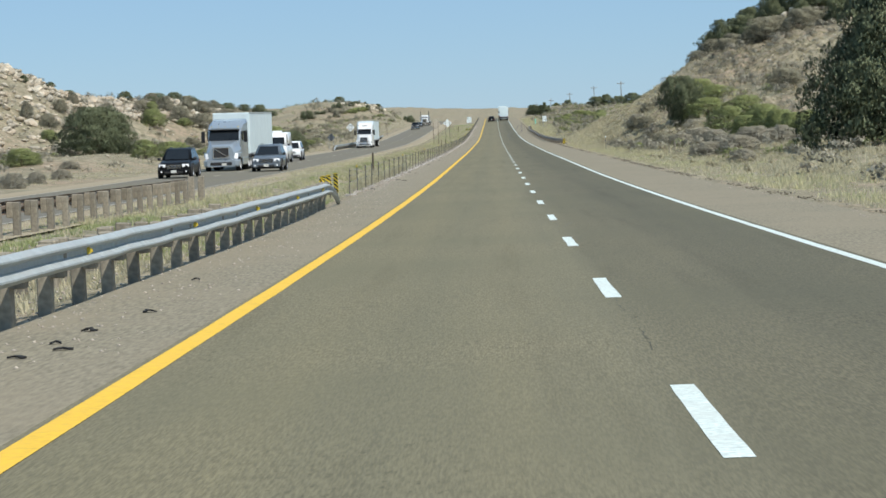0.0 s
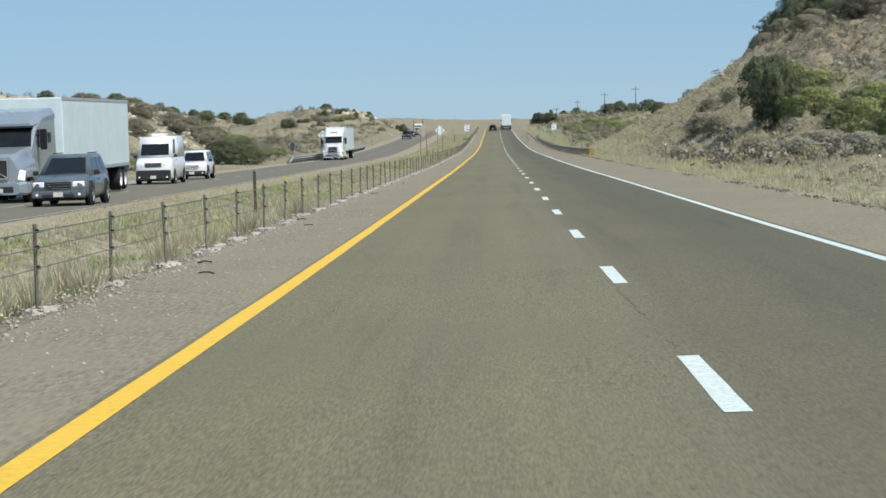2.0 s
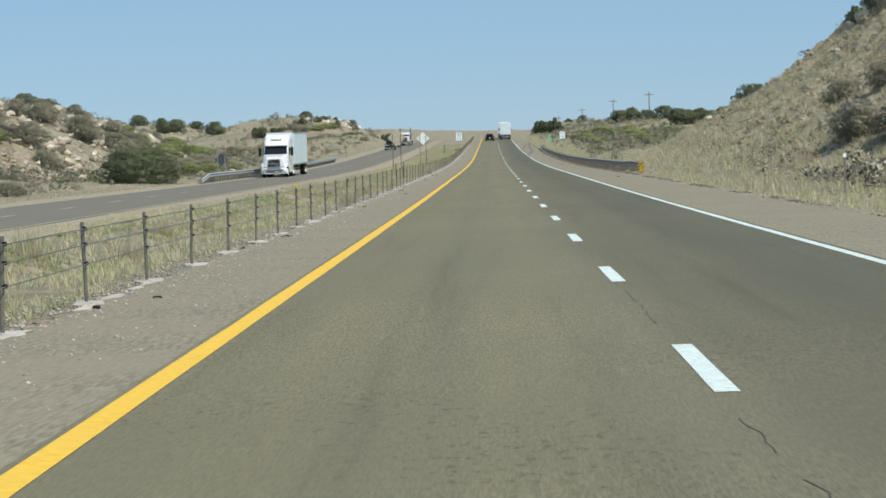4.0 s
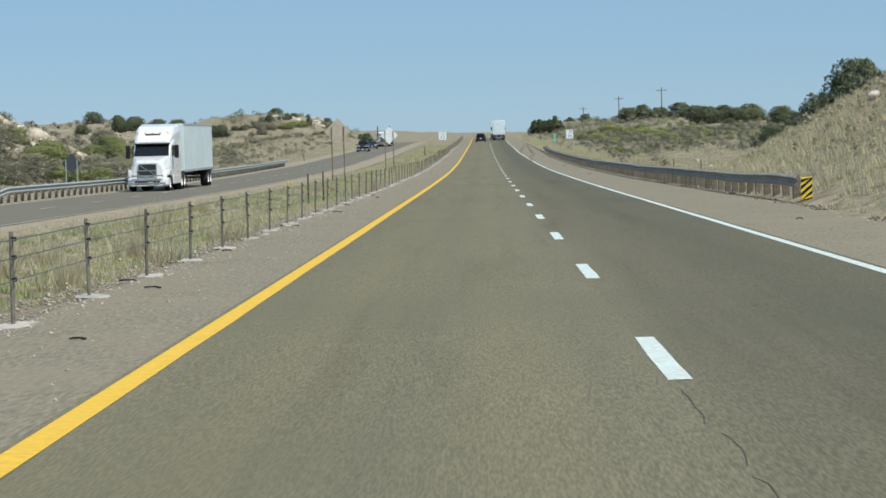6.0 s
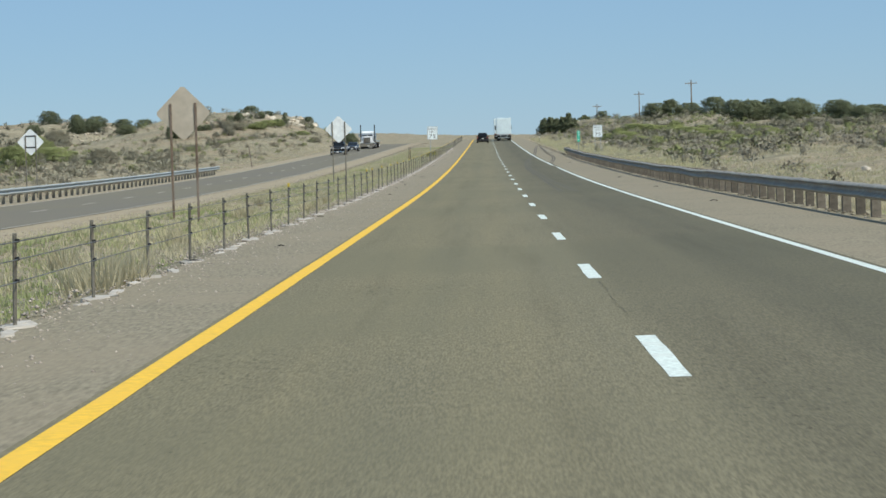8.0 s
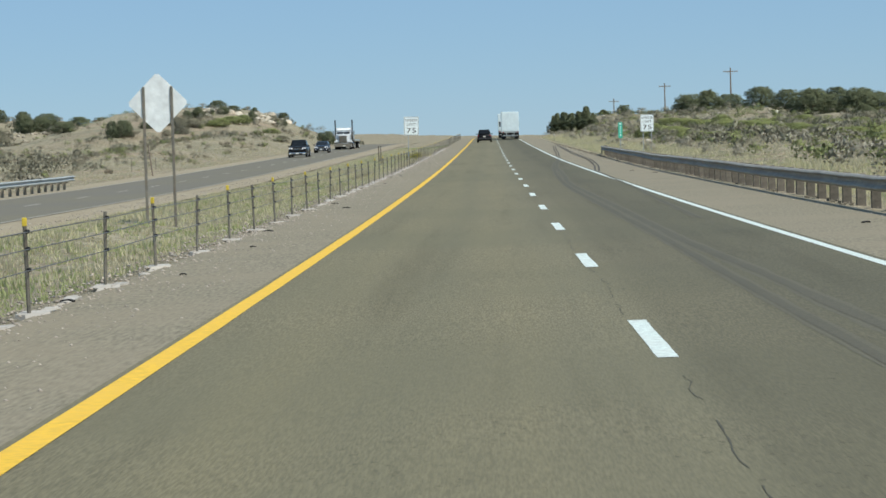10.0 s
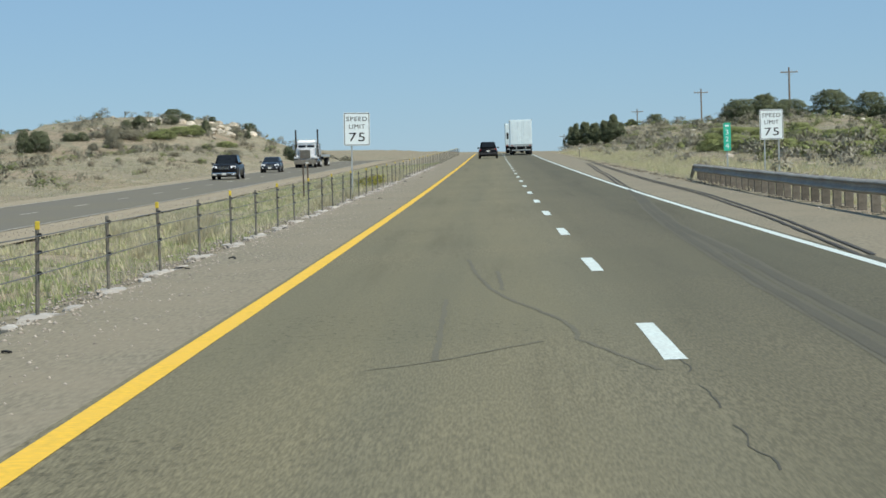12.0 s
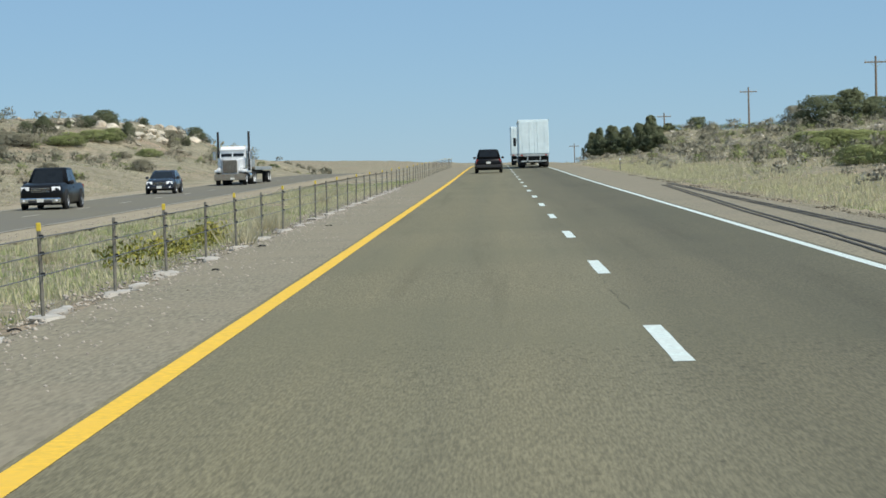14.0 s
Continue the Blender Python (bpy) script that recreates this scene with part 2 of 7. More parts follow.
M["ground"] = land_mat()
M["worn_line"] = mat("worn_line_paint", (0.42, 0.40, 0.34), 0.7, scale=9, dark=0.6, light=1.2)
M["tan_shoulder"] = mat("tan_gravel_shoulder", (0.33, 0.285, 0.20), 0.95, scale=6, dark=0.75, light=1.2, tint=(0.30, 0.25, 0.17), tscale=0.25, spec=0.15)
M["galv"] = mat("galvanized_steel", (0.38, 0.425, 0.43), 0.65, metal=0.1, scale=7, dark=0.8, light=1.1, tint=(0.36, 0.38, 0.38), tscale=1.5)
# duller steel, its colour darkened for the shade on the right rail's road side
M["galv_shaded"] = mat("shaded_weathered_steel", (0.31, 0.30, 0.27), 0.75, metal=0.0, scale=6, dark=0.75, light=1.15, tint=(0.22, 0.205, 0.18), tscale=0.8)
M["rust"] = mat("weathered_steel", (0.20, 0.15, 0.11), 0.75, metal=0.4, scale=9, dark=0.6, light=1.3, tint=(0.30, 0.26, 0.22), tscale=1.2)
M["post_wood"] = mat("weathered_wood", (0.255, 0.228, 0.175), 0.85, scale=12, dark=0.6, light=1.25, bump=0.006, bscale=40, tint=(0.22, 0.20, 0.17), tscale=2.0, per_object=0.2)
M["post_steel"] = mat("dark_steel_post", (0.20, 0.195, 0.165), 0.6, metal=0.2, scale=12, dark=0.7, light=1.3, tint=(0.19, 0.15, 0.11), tscale=3, per_object=0.15)
M["dark_stake"] = mat("dark_rusty_stake", (0.075, 0.06, 0.045), 0.8, scale=9, dark=0.7, light=1.3, tint=(0.13, 0.09, 0.06), tscale=2.0)
M["cable"] = mat("steel_cable", (0.22, 0.22, 0.21), 0.5, metal=0.7, scale=20)
M["concrete"] = mat("concrete", (0.44, 0.415, 0.37), 0.9, scale=9, dark=0.75, light=1.15, bump=0.006, bscale=40, tint=(0.40, 0.36, 0.30), tscale=1.0, per_object=0.12)
M["rock"] = mat("sandstone", (0.50, 0.455, 0.365), 0.92, scale=1.8, dark=0.6, light=1.25, bump=0.06, bscale=4, tint=(0.54, 0.43, 0.31), tscale=0.5, spec=0.2, per_object=0.2)
M["rock_pale"] = mat("pale_limestone", (0.62, 0.57, 0.48), 0.92, scale=1.8, dark=0.65, light=1.2, bump=0.05, bscale=4, tint=(0.5, 0.42, 0.33), tscale=0.5, spec=0.2, per_object=0.2)
M["bark"] = mat("bark", (0.13, 0.10, 0.075), 0.95, scale=14, dark=0.6, light=1.3, bump=0.01, bscale=30)
M["black"] = mat("black_paint", (0.012, 0.012, 0.013), 0.45, scale=10)
M["sign_yellow"] = mat("sign_yellow", (0.80, 0.60, 0.05), 0.5, scale=5, dark=0.92, light=1.05)
M["sign_white"] = mat("sign_white", (0.82, 0.90, 0.90), 0.45, scale=5, dark=0.94, light=1.04, tint=(0.78, 0.87, 0.88), tscale=1.5)
M["sign_back"] = mat("bare_aluminium", (0.62, 0.66, 0.66), 0.45, metal=0.35, scale=4, dark=0.88, light=1.08, tint=(0.52, 0.56, 0.56), tscale=1.4)
M["sign_green"] = mat("sign_green", (0.045, 0.50, 0.34), 0.45, scale=5, dark=0.92, light=1.05)
M["reflect"] = mat("yellow_reflector", (0.66, 0.50, 0.06), 0.4, scale=20)
M["rubber"] = mat("tyre_rubber", (0.018, 0.018, 0.018), 0.85, scale=15, bump=0.003)
M["rim"] = mat("wheel_rim", (0.55, 0.56, 0.57), 0.35, metal=0.8, scale=15)
M["chrome"] = mat("chrome", (0.75, 0.76, 0.78), 0.15, metal=1.0, scale=10)
M["glass"] = mat("tinted_glass", (0.012, 0.014, 0.016), 0.08, scale=3, spec=0.35)
M["lamp"] = mat("headlamp_glass", (0.72, 0.74, 0.76), 0.12, scale=10, spec=0.8, clear=0.8)
lamp_node = M["lamp"].node_tree.nodes["Principled BSDF"]          # running lights are lit
lamp_node.inputs["Emission Color"].default_value = (1, 0.98, 0.94, 1)
lamp_node.inputs["Emission Strength"].default_value = 0.25
M["red_lamp"] = mat("tail_lamp", (0.32, 0.02, 0.015), 0.25, scale=10, clear=0.6)
M["chassis"] = mat("dark_chassis", (0.03, 0.03, 0.03), 0.75, scale=10)
M["trailer"] = mat("trailer_white", (0.68, 0.79, 0.81), 0.4, scale=2.5, dark=0.92, light=1.04, tint=(0.58, 0.69, 0.71), tscale=0.6)
M["paint_white"] = mat("white_vehicle_paint", (0.78, 0.80, 0.80), 0.3, scale=3, dark=0.95, light=1.03, clear=0.5)
M["paint_black"] = mat("black_vehicle_paint", (0.008, 0.008, 0.009), 0.32, scale=3, spec=0.15, clear=0.08)
M["paint_blue"] = mat("slate_blue_vehicle_paint", (0.15, 0.175, 0.20), 0.3, metal=0.35, scale=3, spec=0.3, clear=0.25)
M["paint_grey"] = mat("silver_grey_vehicle_paint", (0.36, 0.41, 0.45), 0.3, metal=0.45, scale=1.2, dark=0.97, light=1.02, clear=0.5)
M["plastic"] = mat("dark_plastic", (0.03, 0.03, 0.032), 0.6, scale=10)
M["pole_wood"] = mat("utility_pole_wood", (0.21, 0.17, 0.13), 0.9, scale=6, dark=0.7, light=1.2)
M["paint_navy"] = mat("navy_vehicle_paint", (0.02, 0.026, 0.04), 0.25, scale=3, spec=0.35, clear=0.3)
M["plate"] = mat("number_plate", (0.65, 0.65, 0.6), 0.5, scale=10)
M["juniper"] = leaf_mat("juniper_foliage", (0.14, 0.17, 0.095), (0.27, 0.31, 0.18), 0.3, True)
M["sage"] = leaf_mat("sagebrush_foliage", (0.40, 0.38, 0.30), (0.57, 0.545, 0.44), 0.28, True)
M["twigs"] = leaf_mat("grey_olive_brush", (0.29, 0.285, 0.205), (0.45, 0.435, 0.33), 0.28, True)
M["green_shrub"] = leaf_mat("green_shrub_foliage", (0.27, 0.325, 0.125), (0.42, 0.47, 0.21), 0.28, True)
M["brush"] = leaf_mat("brown_brush_foliage", (0.29, 0.255, 0.185), (0.45, 0.40, 0.295), 0.28, True)
M["mound"] = leaf_mat("straw_and_olive_tufts", (0.43, 0.39, 0.25), (0.64, 0.58, 0.40), 0.35, True)
M["grass_dry"] = leaf_mat("dry_grass", (0.42, 0.375, 0.245), (0.70, 0.645, 0.45), 0.45)
M["grass_yellow"] = leaf_mat("yellow_green_grass", (0.46, 0.435, 0.24), (0.72, 0.68, 0.43), 0.45)
M["grass_green"] = leaf_mat("green_grass", (0.28, 0.32, 0.13), (0.52, 0.55, 0.28), 0.45)
M["sign_wrap"] = mat("white_sheeted_plate", (0.80, 0.85, 0.85), 0.5, scale=5, dark=0.86, light=1.08, bump=0.03, bscale=4, tint=(0.70, 0.76, 0.77), tscale=2.0)
M["sign_tan"] = mat("tan_weathered_plate", (0.50, 0.45, 0.36), 0.6, metal=0.1, scale=4, dark=0.85, light=1.1, tint=(0.42, 0.37, 0.29), tscale=1.5)
M["sign_dark"] = mat("dark_grey_plate", (0.06, 0.07, 0.085), 0.6, metal=0.2, scale=4, dark=0.85, light=1.15, tint=(0.08, 0.09, 0.10), tscale=1.5)
# dusty grey with the shade on the right rail's posts put into the colour
M["post_shaded"] = mat("dusty_shaded_post", (0.165, 0.148, 0.12), 0.9, scale=9, dark=0.6, light=1.3, tint=(0.095, 0.086, 0.074), tscale=2.0, per_object=0.25)
M["flower"] = leaf_mat("yellow_flowering_weed", (0.28, 0.34, 0.12), (0.74, 0.64, 0.12), 0.45, True)
M["stone"] = mat("pebble_stone", (0.33, 0.29, 0.24), 0.9, scale=3, dark=0.5, light=1.6, tscale=5, tint=(0.45, 0.40, 0.34))
M["clod"] = mat("dark_soil_clod", (0.13, 0.115, 0.085), 0.95, scale=5, dark=0.6, light=1.4, tint=(0.2, 0.175, 0.125), tscale=2.0)
M["skid"] = mat("tyre_mark", (0.05, 0.046, 0.04), 0.85, scale=8, dark=0.7, light=1.6, tint=(0.08, 0.075, 0.06), tscale=0.8)
M["skid_faint"] = mat("faint_tyre_mark", (0.122, 0.114, 0.078), 0.92, scale=30, dark=0.75, light=1.25, tint=(0.135, 0.127, 0.086), tscale=0.5)
M["skid_soft"] = mat("soft_tyre_smear", (0.108, 0.101, 0.07), 0.92, scale=30, dark=0.8, light=1.2, tint=(0.108, 0.101, 0.067), tscale=0.5)
M["skid_lane"] = mat("dark_tyre_smear", (0.092, 0.086, 0.06), 0.92, scale=30, dark=0.75, light=1.25, tint=(0.082, 0.077, 0.054), tscale=0.5)
M["crack"] = mat("sealed_crack", (0.075, 0.07, 0.05), 0.8, scale=10)

# ------------------------------------------------------------------ shape of the land
KNOT = 60.0
HEAD = [0.0, 0.00204, 0.00178, 0.0022, 0.00206, 0.00207, 0.00181, 0.00231, 0.00343, 0.00189, 0.00187] + [0.002] * 30
GRADE = [-0.02, -0.01377, -0.00911, -0.0097, -0.00756, -0.00737, -0.00495, 0.00042, 0.00272, 0.00589, 0.00609, 0.0078, 0.0068, 0.002, -0.008, -0.018, -0.02, -0.018, -0.012, -0.004] + [0.002] * 21
SG = np.arange(-300.0, 2401.0, 3.0)


def integral(knots):
    v = np.interp(SG, np.arange(len(knots)) * KNOT, knots)
    c = np.concatenate([[0], np.cumsum((v[1:] + v[:-1]) * 1.5)])
    return c - np.interp(0, SG, c)


ROAD_X, ROAD_Z = -integral(HEAD), integral(GRADE)
CROSS = 0.0076


def rx(s):
    return np.interp(s, SG, ROAD_X)


def rz(s):
    return np.interp(s, SG, ROAD_Z)


NG = np.random.RandomState(7).rand(256, 256)


def vnoise(x, y):
    """Smooth value noise in numpy, 0 to 1."""
    xi, yi = np.floor(x).astype(int), np.floor(y).astype(int)
    fx, fy = x - xi, y - yi
    fx, fy = fx * fx * (3 - 2 * fx), fy * fy * (3 - 2 * fy)
    a, b = NG[xi % 256, yi % 256], NG[(xi + 1) % 256, yi % 256]
    c, d = NG[xi % 256, (yi + 1) % 256], NG[(xi + 1) % 256, (yi + 1) % 256]
    return (a * (1 - fx) + b * fx) * (1 - fy) + (c * (1 - fx) + d * fx) * fy


def fbm(x, y, f):
    return vnoise(x * f, y * f) * 0.55 + vnoise(x * f * 2.1 + 31, y * f * 2.1 + 7) * 0.28 + vnoise(x * f * 4.3 + 11, y * f * 4.3 + 57) * 0.17 - 0.5


# the oncoming carriageway: middle of its outer lane, and its height against this road
OPP_REF = -20.4


def opp_u(s):
    return np.interp(s, [0, 150, 330, 500, 620, 1000], [-18.1, -17.8, -19.1, -20.3, -20.5, -20.7])


def opp_dz(s):
    return np.interp(s, [0, 150, 250, 330, 491, 620, 1000], [-0.1, -0.08, -0.16, -0.27, -0.55, -0.48, -0.5])


# cross-section beside the carriageways: offset from the lane's middle, height against the road
PROFILE_U = [-60, -40, -30, -26, -24.9, -24.4, -12.1, -11.6, -10, -7.5, -5.2, -4.35, -4.2, 8.15, 8.3, 9.5, 11.5, 14, 20, 40]
PROFILE_Z = [-0.2, -0.45, -0.75, -0.85, -0.66, -0.58, -0.58, -0.5, -0.25, -0.38, -0.2, -0.06, -0.06, -0.06, -0.02, -0.12, -0.1, 0.15, 0.5, 0.8]
# hills: middle along and across the road, half lengths, height, turn in degrees, flatness of the top
HILLS = [
    (316.8, 70.9, 126, 53.4, 38.4, 0, 1.0, 0),
    (283.6, 41.1, 109.2, 32.4, 13.8, 0, 1.0, 0),
    (540, 75, 190, 52, 2.0, 0, 1.3, 1),
    (765, 48, 150, 40, 2.6, 0, 1.6, 1),
    (800, 24, 60, 14, 2.4, 0, 1.4, 1),
    (365, -110, 60, 60, 18.0, 0, 1.6, 1),
    (428, -70, 108, 34, 8.0, 0, 2.3, 1),
    (300, -46, 70, 10, 1.0, 0, 1.4, 1),
    (232, -37, 60, 9, 0.9, 0, 1.4, 1),
    (812, -58, 115, 34, 7.0, 0, 1.5, 1),
    (760, -38, 190, 16, 2.2, 0, 1.4, 1),
    (720, -100, 200, 55, 1.2, 0, 1.4, 1),
    (960, -125, 160, 60, 9.0, 0, 1.5, 1),
    (985, -56, 200, 31, 5.2, 0, 1.5, 1),
    (2600, -300, 700, 500, 12.0, 0, 1.4, 1),
    (3000, 500, 900, 500, 9.0, 0, 1.4, 1),
]


def ground_dz(s, u):
    """Height of the ground over the road's own height at s."""
    s, u = np.asarray(s, float), np.asarray(u, float)
    w = np.clip((-7.0 - u) / 2.0, 0, 1)
    z = np.interp(u - w * (opp_u(s) - OPP_REF), PROFILE_U, PROFILE_Z) + w * (opp_dz(s) + 0.5)
    best = np.zeros_like(z)
    for s0, u0, ls, lu, h, turn, flat, soft in HILLS:
        d = np.sqrt(((s - s0) / ls) ** 2 + ((u - u0) / lu) ** 2)
        f = np.clip(1 - d ** flat, 0, 1)
        f = f * f * (3 - 2 * f) if soft else f
        best = np.maximum(best, h * f) + 0.25 * np.minimum(best, h * f)
    best = np.where((u > 9) & (s < 450), np.minimum(best, 10 + np.maximum(best - 10, 0) * 0.55), best)          # the near hill flattens towards its top
    z = z + best
    off = np.clip((np.maximum(u - 9.5, -26.5 - u)) / 8.0, 0, 1)
    z = z + off * (fbm(s, u, 0.045) * 1.2 + fbm(s, u, 0.16) * 0.8) * (0.4 + np.clip(best, 0, 7) * 0.22)
    bank = np.clip((u - 12.5) / 3.0, 0, 1) * np.clip((62 - u) / 10, 0, 1) * np.clip(best / 1.5, 0, 1) * np.clip((400 - s) / 20, 0, 1)
    ledge = 1 - np.abs(vnoise(s * 0.26 + 5, u * 0.55 + z * 0.5) * 2 - 1)          # eroded steps along the slope
    z = z + bank * (ledge ** 3 * 0.75 + fbm(s, u, 0.8) * 0.45 - 0.25)
    med = np.clip(np.minimum(-5.0 - u, u + 9.5) / 1.5, 0, 1)
    return z + med * fbm(s, u, 0.35) * 0.3


def ground_z(s, u):
    far = np.clip((np.abs(np.asarray(u, float)) - 60) / 200, 0, 1)
    base = rz(s) * (1 - far) + far * -2.0
    tilt = CROSS * np.clip(u, -4.2, 8.2)
    return base + tilt + ground_dz(s, u)


def place(s, u, dz=0.0):
    """World point over the ground at (s, u)."""
    return Vector((float(rx(s)) + u, s, float(ground_z(s, u)) + dz))


def on_road(s, u, dz=0.0):
    return Vector((float(rx(s)) + u, s, float(rz(s)) + CROSS * min(max(u, -4.2), 8.2) + dz))


# ------------------------------------------------------------------ mesh helpers


def thing(name, at, label="", category="", group="", turn=0.0, kind=""):
    e = new(name)
    e.empty_display_size = 0.3
    e.matrix_basis = Matrix.Translation(at) @ pose(0, 0, 0, 0, 0, turn)
    return tagged(e, label, category, group, kind)


def part(name, bm, material, parent=None, label="", smooth=False):
    me = bpy.data.meshes.new(name)
    bmesh.ops.recalc_face_normals(bm, faces=bm.faces)
    bm.to_mesh(me)
    bm.free()
    if smooth:
        for p in me.polygons:
            p.use_smooth = True
    me.materials.append(material)
    ob = new(name, me)
    if parent is not None:
        ob.parent = parent
    if label:
        ob["label"] = label
    return ob


def raw(name, verts, faces, material, parent=None, label="", smooth=False):
    me = bpy.data.meshes.new(name)
    me.from_pydata([tuple(v) for v in verts], [], faces)
    me.materials.append(material)
    if smooth:
        for p in me.polygons:
            p.use_smooth = True
    ob = new(name, me)
    if parent is not None:
        ob.parent = parent
    if label:
        ob["label"] = label
    return ob


def tri_mesh(name, verts, corners, material, per=3):
    """A large mesh from arrays: verts (n, 3), corners (m, per)."""
    me = bpy.data.meshes.new(name)
    me.vertices.add(len(verts))
    me.vertices.foreach_set("co", np.asarray(verts, np.float32).ravel())
    me.loops.add(corners.size)
    me.loops.foreach_set("vertex_index", corners.astype(np.int32).ravel())
    me.polygons.add(len(corners))
    me.polygons.foreach_set("loop_start", np.arange(0, corners.size, per, dtype=np.int32))
    me.polygons.foreach_set("loop_total", np.full(len(corners), per, np.int32))
    me.update(calc_edges=True)
    me.materials.append(material)
    return me


def box(bm, x0, x1, y0, y1, z0, z1, bevel=0.0, seg=1):
    m = Matrix.Translation(((x0 + x1) / 2, (y0 + y1) / 2, (z0 + z1) / 2)) @ Matrix.Diagonal((x1 - x0, y1 - y0, z1 - z0, 1))
    r = bmesh.ops.create_cube(bm, size=1.0, matrix=m)
    if bevel:
        es = list({e for v in r["verts"] for e in v.link_edges})
        bmesh.ops.bevel(bm, geom=es, offset=bevel, segments=seg, affect="EDGES", profile=0.6)
    return bm


def bx(x0, x1, y0, y1, z0, z1, bevel=0.0, seg=1):
    return box(bmesh.new(), x0, x1, y0, y1, z0, z1, bevel, seg)


def rod(bm, a, b, r, n=8, r2=None):
    a, b = Vector(a), Vector(b)
    d = b - a
    q = d.to_track_quat("Z", "Y").to_matrix().to_4x4()
    bmesh.ops.create_cone(bm, cap_ends=True, segments=n, radius1=r, radius2=r if r2 is None else r2, depth=d.length, matrix=Matrix.Translation((a + b) / 2) @ q)
    return bm


def loft(bm, rings, close_ends=True):
    """Skin between closed rings of equal point counts."""
    vs = [[bm.verts.new(p) for p in ring] for ring in rings]
    n = len(rings[0])
    for a, b in zip(vs, vs[1:]):
        for i in range(n):
            bm.faces.new((a[i], a[(i + 1) % n], b[(i + 1) % n], b[i]))
    if close_ends:
        bm.faces.new(list(reversed(vs[0])))
        bm.faces.new(vs[-1])
    return bm


def slab(bm, pts, depth):
    """A flat panel through 3D points, thickened along its normal on both sides."""
    pts = [Vector(p) for p in pts]
    nrm = (pts[1] - pts[0]).cross(pts[2] - pts[0]).normalized() * depth
    return loft(bm, [[p - nrm for p in pts], [p + nrm for p in pts]])


# ------------------------------------------------------------------ ground and roads
def steps(*parts):
    return np.concatenate([np.arange(a, b, d) for a, b, d in parts])


gs = np.concatenate([[-1500, -600, -250], steps((-120, -20, 10), (-20, 220, 2.0), (220, 345, 0.7), (345, 620, 2.0), (620, 1000, 3.0), (1000, 1500, 20)), [1600, 1800, 2000, 2300, 2400, 2700, 3000, 3400, 3900, 4500]])
gu = np.concatenate([[-4000, -2500, -1500, -900, -600, -400, -300], steps((-240, -130, 10), (-130, -30, 1.8)), steps((-30, -4.6, 0.6)), [-4.35, -4.2, -2, 2, 6, 8.15, 8.3, 8.8], steps((9.3, 12.3, 0.6), (12.3, 30, 0.45), (30, 40, 0.8), (40, 90, 1.6), (90, 240, 10)), [300, 400, 600, 900, 1500, 2500, 4000]])
S, U = np.meshgrid(gs, gu, indexing="ij")
Z = ground_z(S, U)
vv = np.stack([rx(S) + U, S, Z], -1).reshape(-1, 3)
nu = len(gu)
ii = (np.arange(len(gs) - 1)[:, None] * nu + np.arange(nu - 1)[None]).ravel()
ground = new("ground", tri_mesh("ground", vv, np.stack([ii, ii + 1, ii + nu + 1, ii + nu], -1), M["ground"], 4))
for p in ground.data.polygons:
    p.use_smooth = True
tagged(ground, "dry sandy ground with hills beside the highway", "ground", kind="structure")


def strip(name, us, s0, s1, dz, material, parent=None, ds=6.0, wob=0.0, opp=False):
    """A ribbon along the road between offsets us, laid dz over the road's plane."""
    ss = np.arange(s0, s1 + 0.01, (s1 - s0) / max(1, round((s1 - s0) / ds)))
    verts, faces = [], []
    n = len(us)
    for k, s in enumerate(ss):
        for j, u in enumerate(us):
            w = wob * (fbm(np.array(s * 1.0), np.array(j * 9.0 + us[0]), 0.7) * 2) if wob and j in (0, n - 1) else 0
            if opp:
                verts.append((float(rx(s) + opp_u(s)) - OPP_REF + u + float(w), s, float(rz(s) + opp_dz(s)) - 0.032 + dz))
            else:
                verts.append(on_road(s, u + float(w), dz(u) if callable(dz) else dz))
    for k in range(len(ss) - 1):
        for j in range(n - 1):
            a = k * n + j
            faces.append((a, a + 1, a + n + 1, a + n))
    ob = raw(name, verts, faces, material, parent)
    uv = ob.data.uv_layers.new(name="along")
    for loop in ob.data.loops:
        k = loop.vertex_index
        uv.data[loop.index].uv = (us[k % n], ss[k // n])
    return ob


road = strip("road", [-2.13, 0, 1.8, 5.39], -60, 1300, 0.0, M["asphalt"])
tagged(road, "worn grey-brown asphalt of the two-lane highway", "road", kind="structure")
left_shoulder = strip("shoulder_left", [-4.5, -4.1, -3.2, -2.07], -60, 1300, lambda u: -0.012 if u > -4.3 else -0.12, M["shoulder"], wob=0.12, ds=2.0)
tagged(left_shoulder, "dusty gravel shoulder beside the yellow line", "shoulder", kind="structure")
right_shoulder = strip("shoulder_right", [5.32, 6.8, 8.1, 8.45], -60, 1300, lambda u: -0.012 if u < 8.3 else -0.12, M["shoulder"], wob=0.12, ds=2.0)
tagged(right_shoulder, "tan paved shoulder beside the white edge line", "shoulder", kind="structure")
far_road = strip("road_oncoming", [-22.4, -20, -18.6, -14.95], -60, 1300, 0.0, M["asphalt_far"], opp=True)
tagged(far_road, "asphalt of the oncoming carriageway beyond the median", "road", kind="structure")
for nm, us in (("shoulder_oncoming_inner", [-15.0, -13.5, -12.6]), ("shoulder_oncoming_outer", [-24.4, -23.4, -22.35])):
    tagged(strip(nm, us, -60, 1300, -0.012, M["tan_shoulder"], wob=0.1, ds=2.0, opp=True), "tan gravel shoulder of the oncoming carriageway", "shoulder", kind="structure")

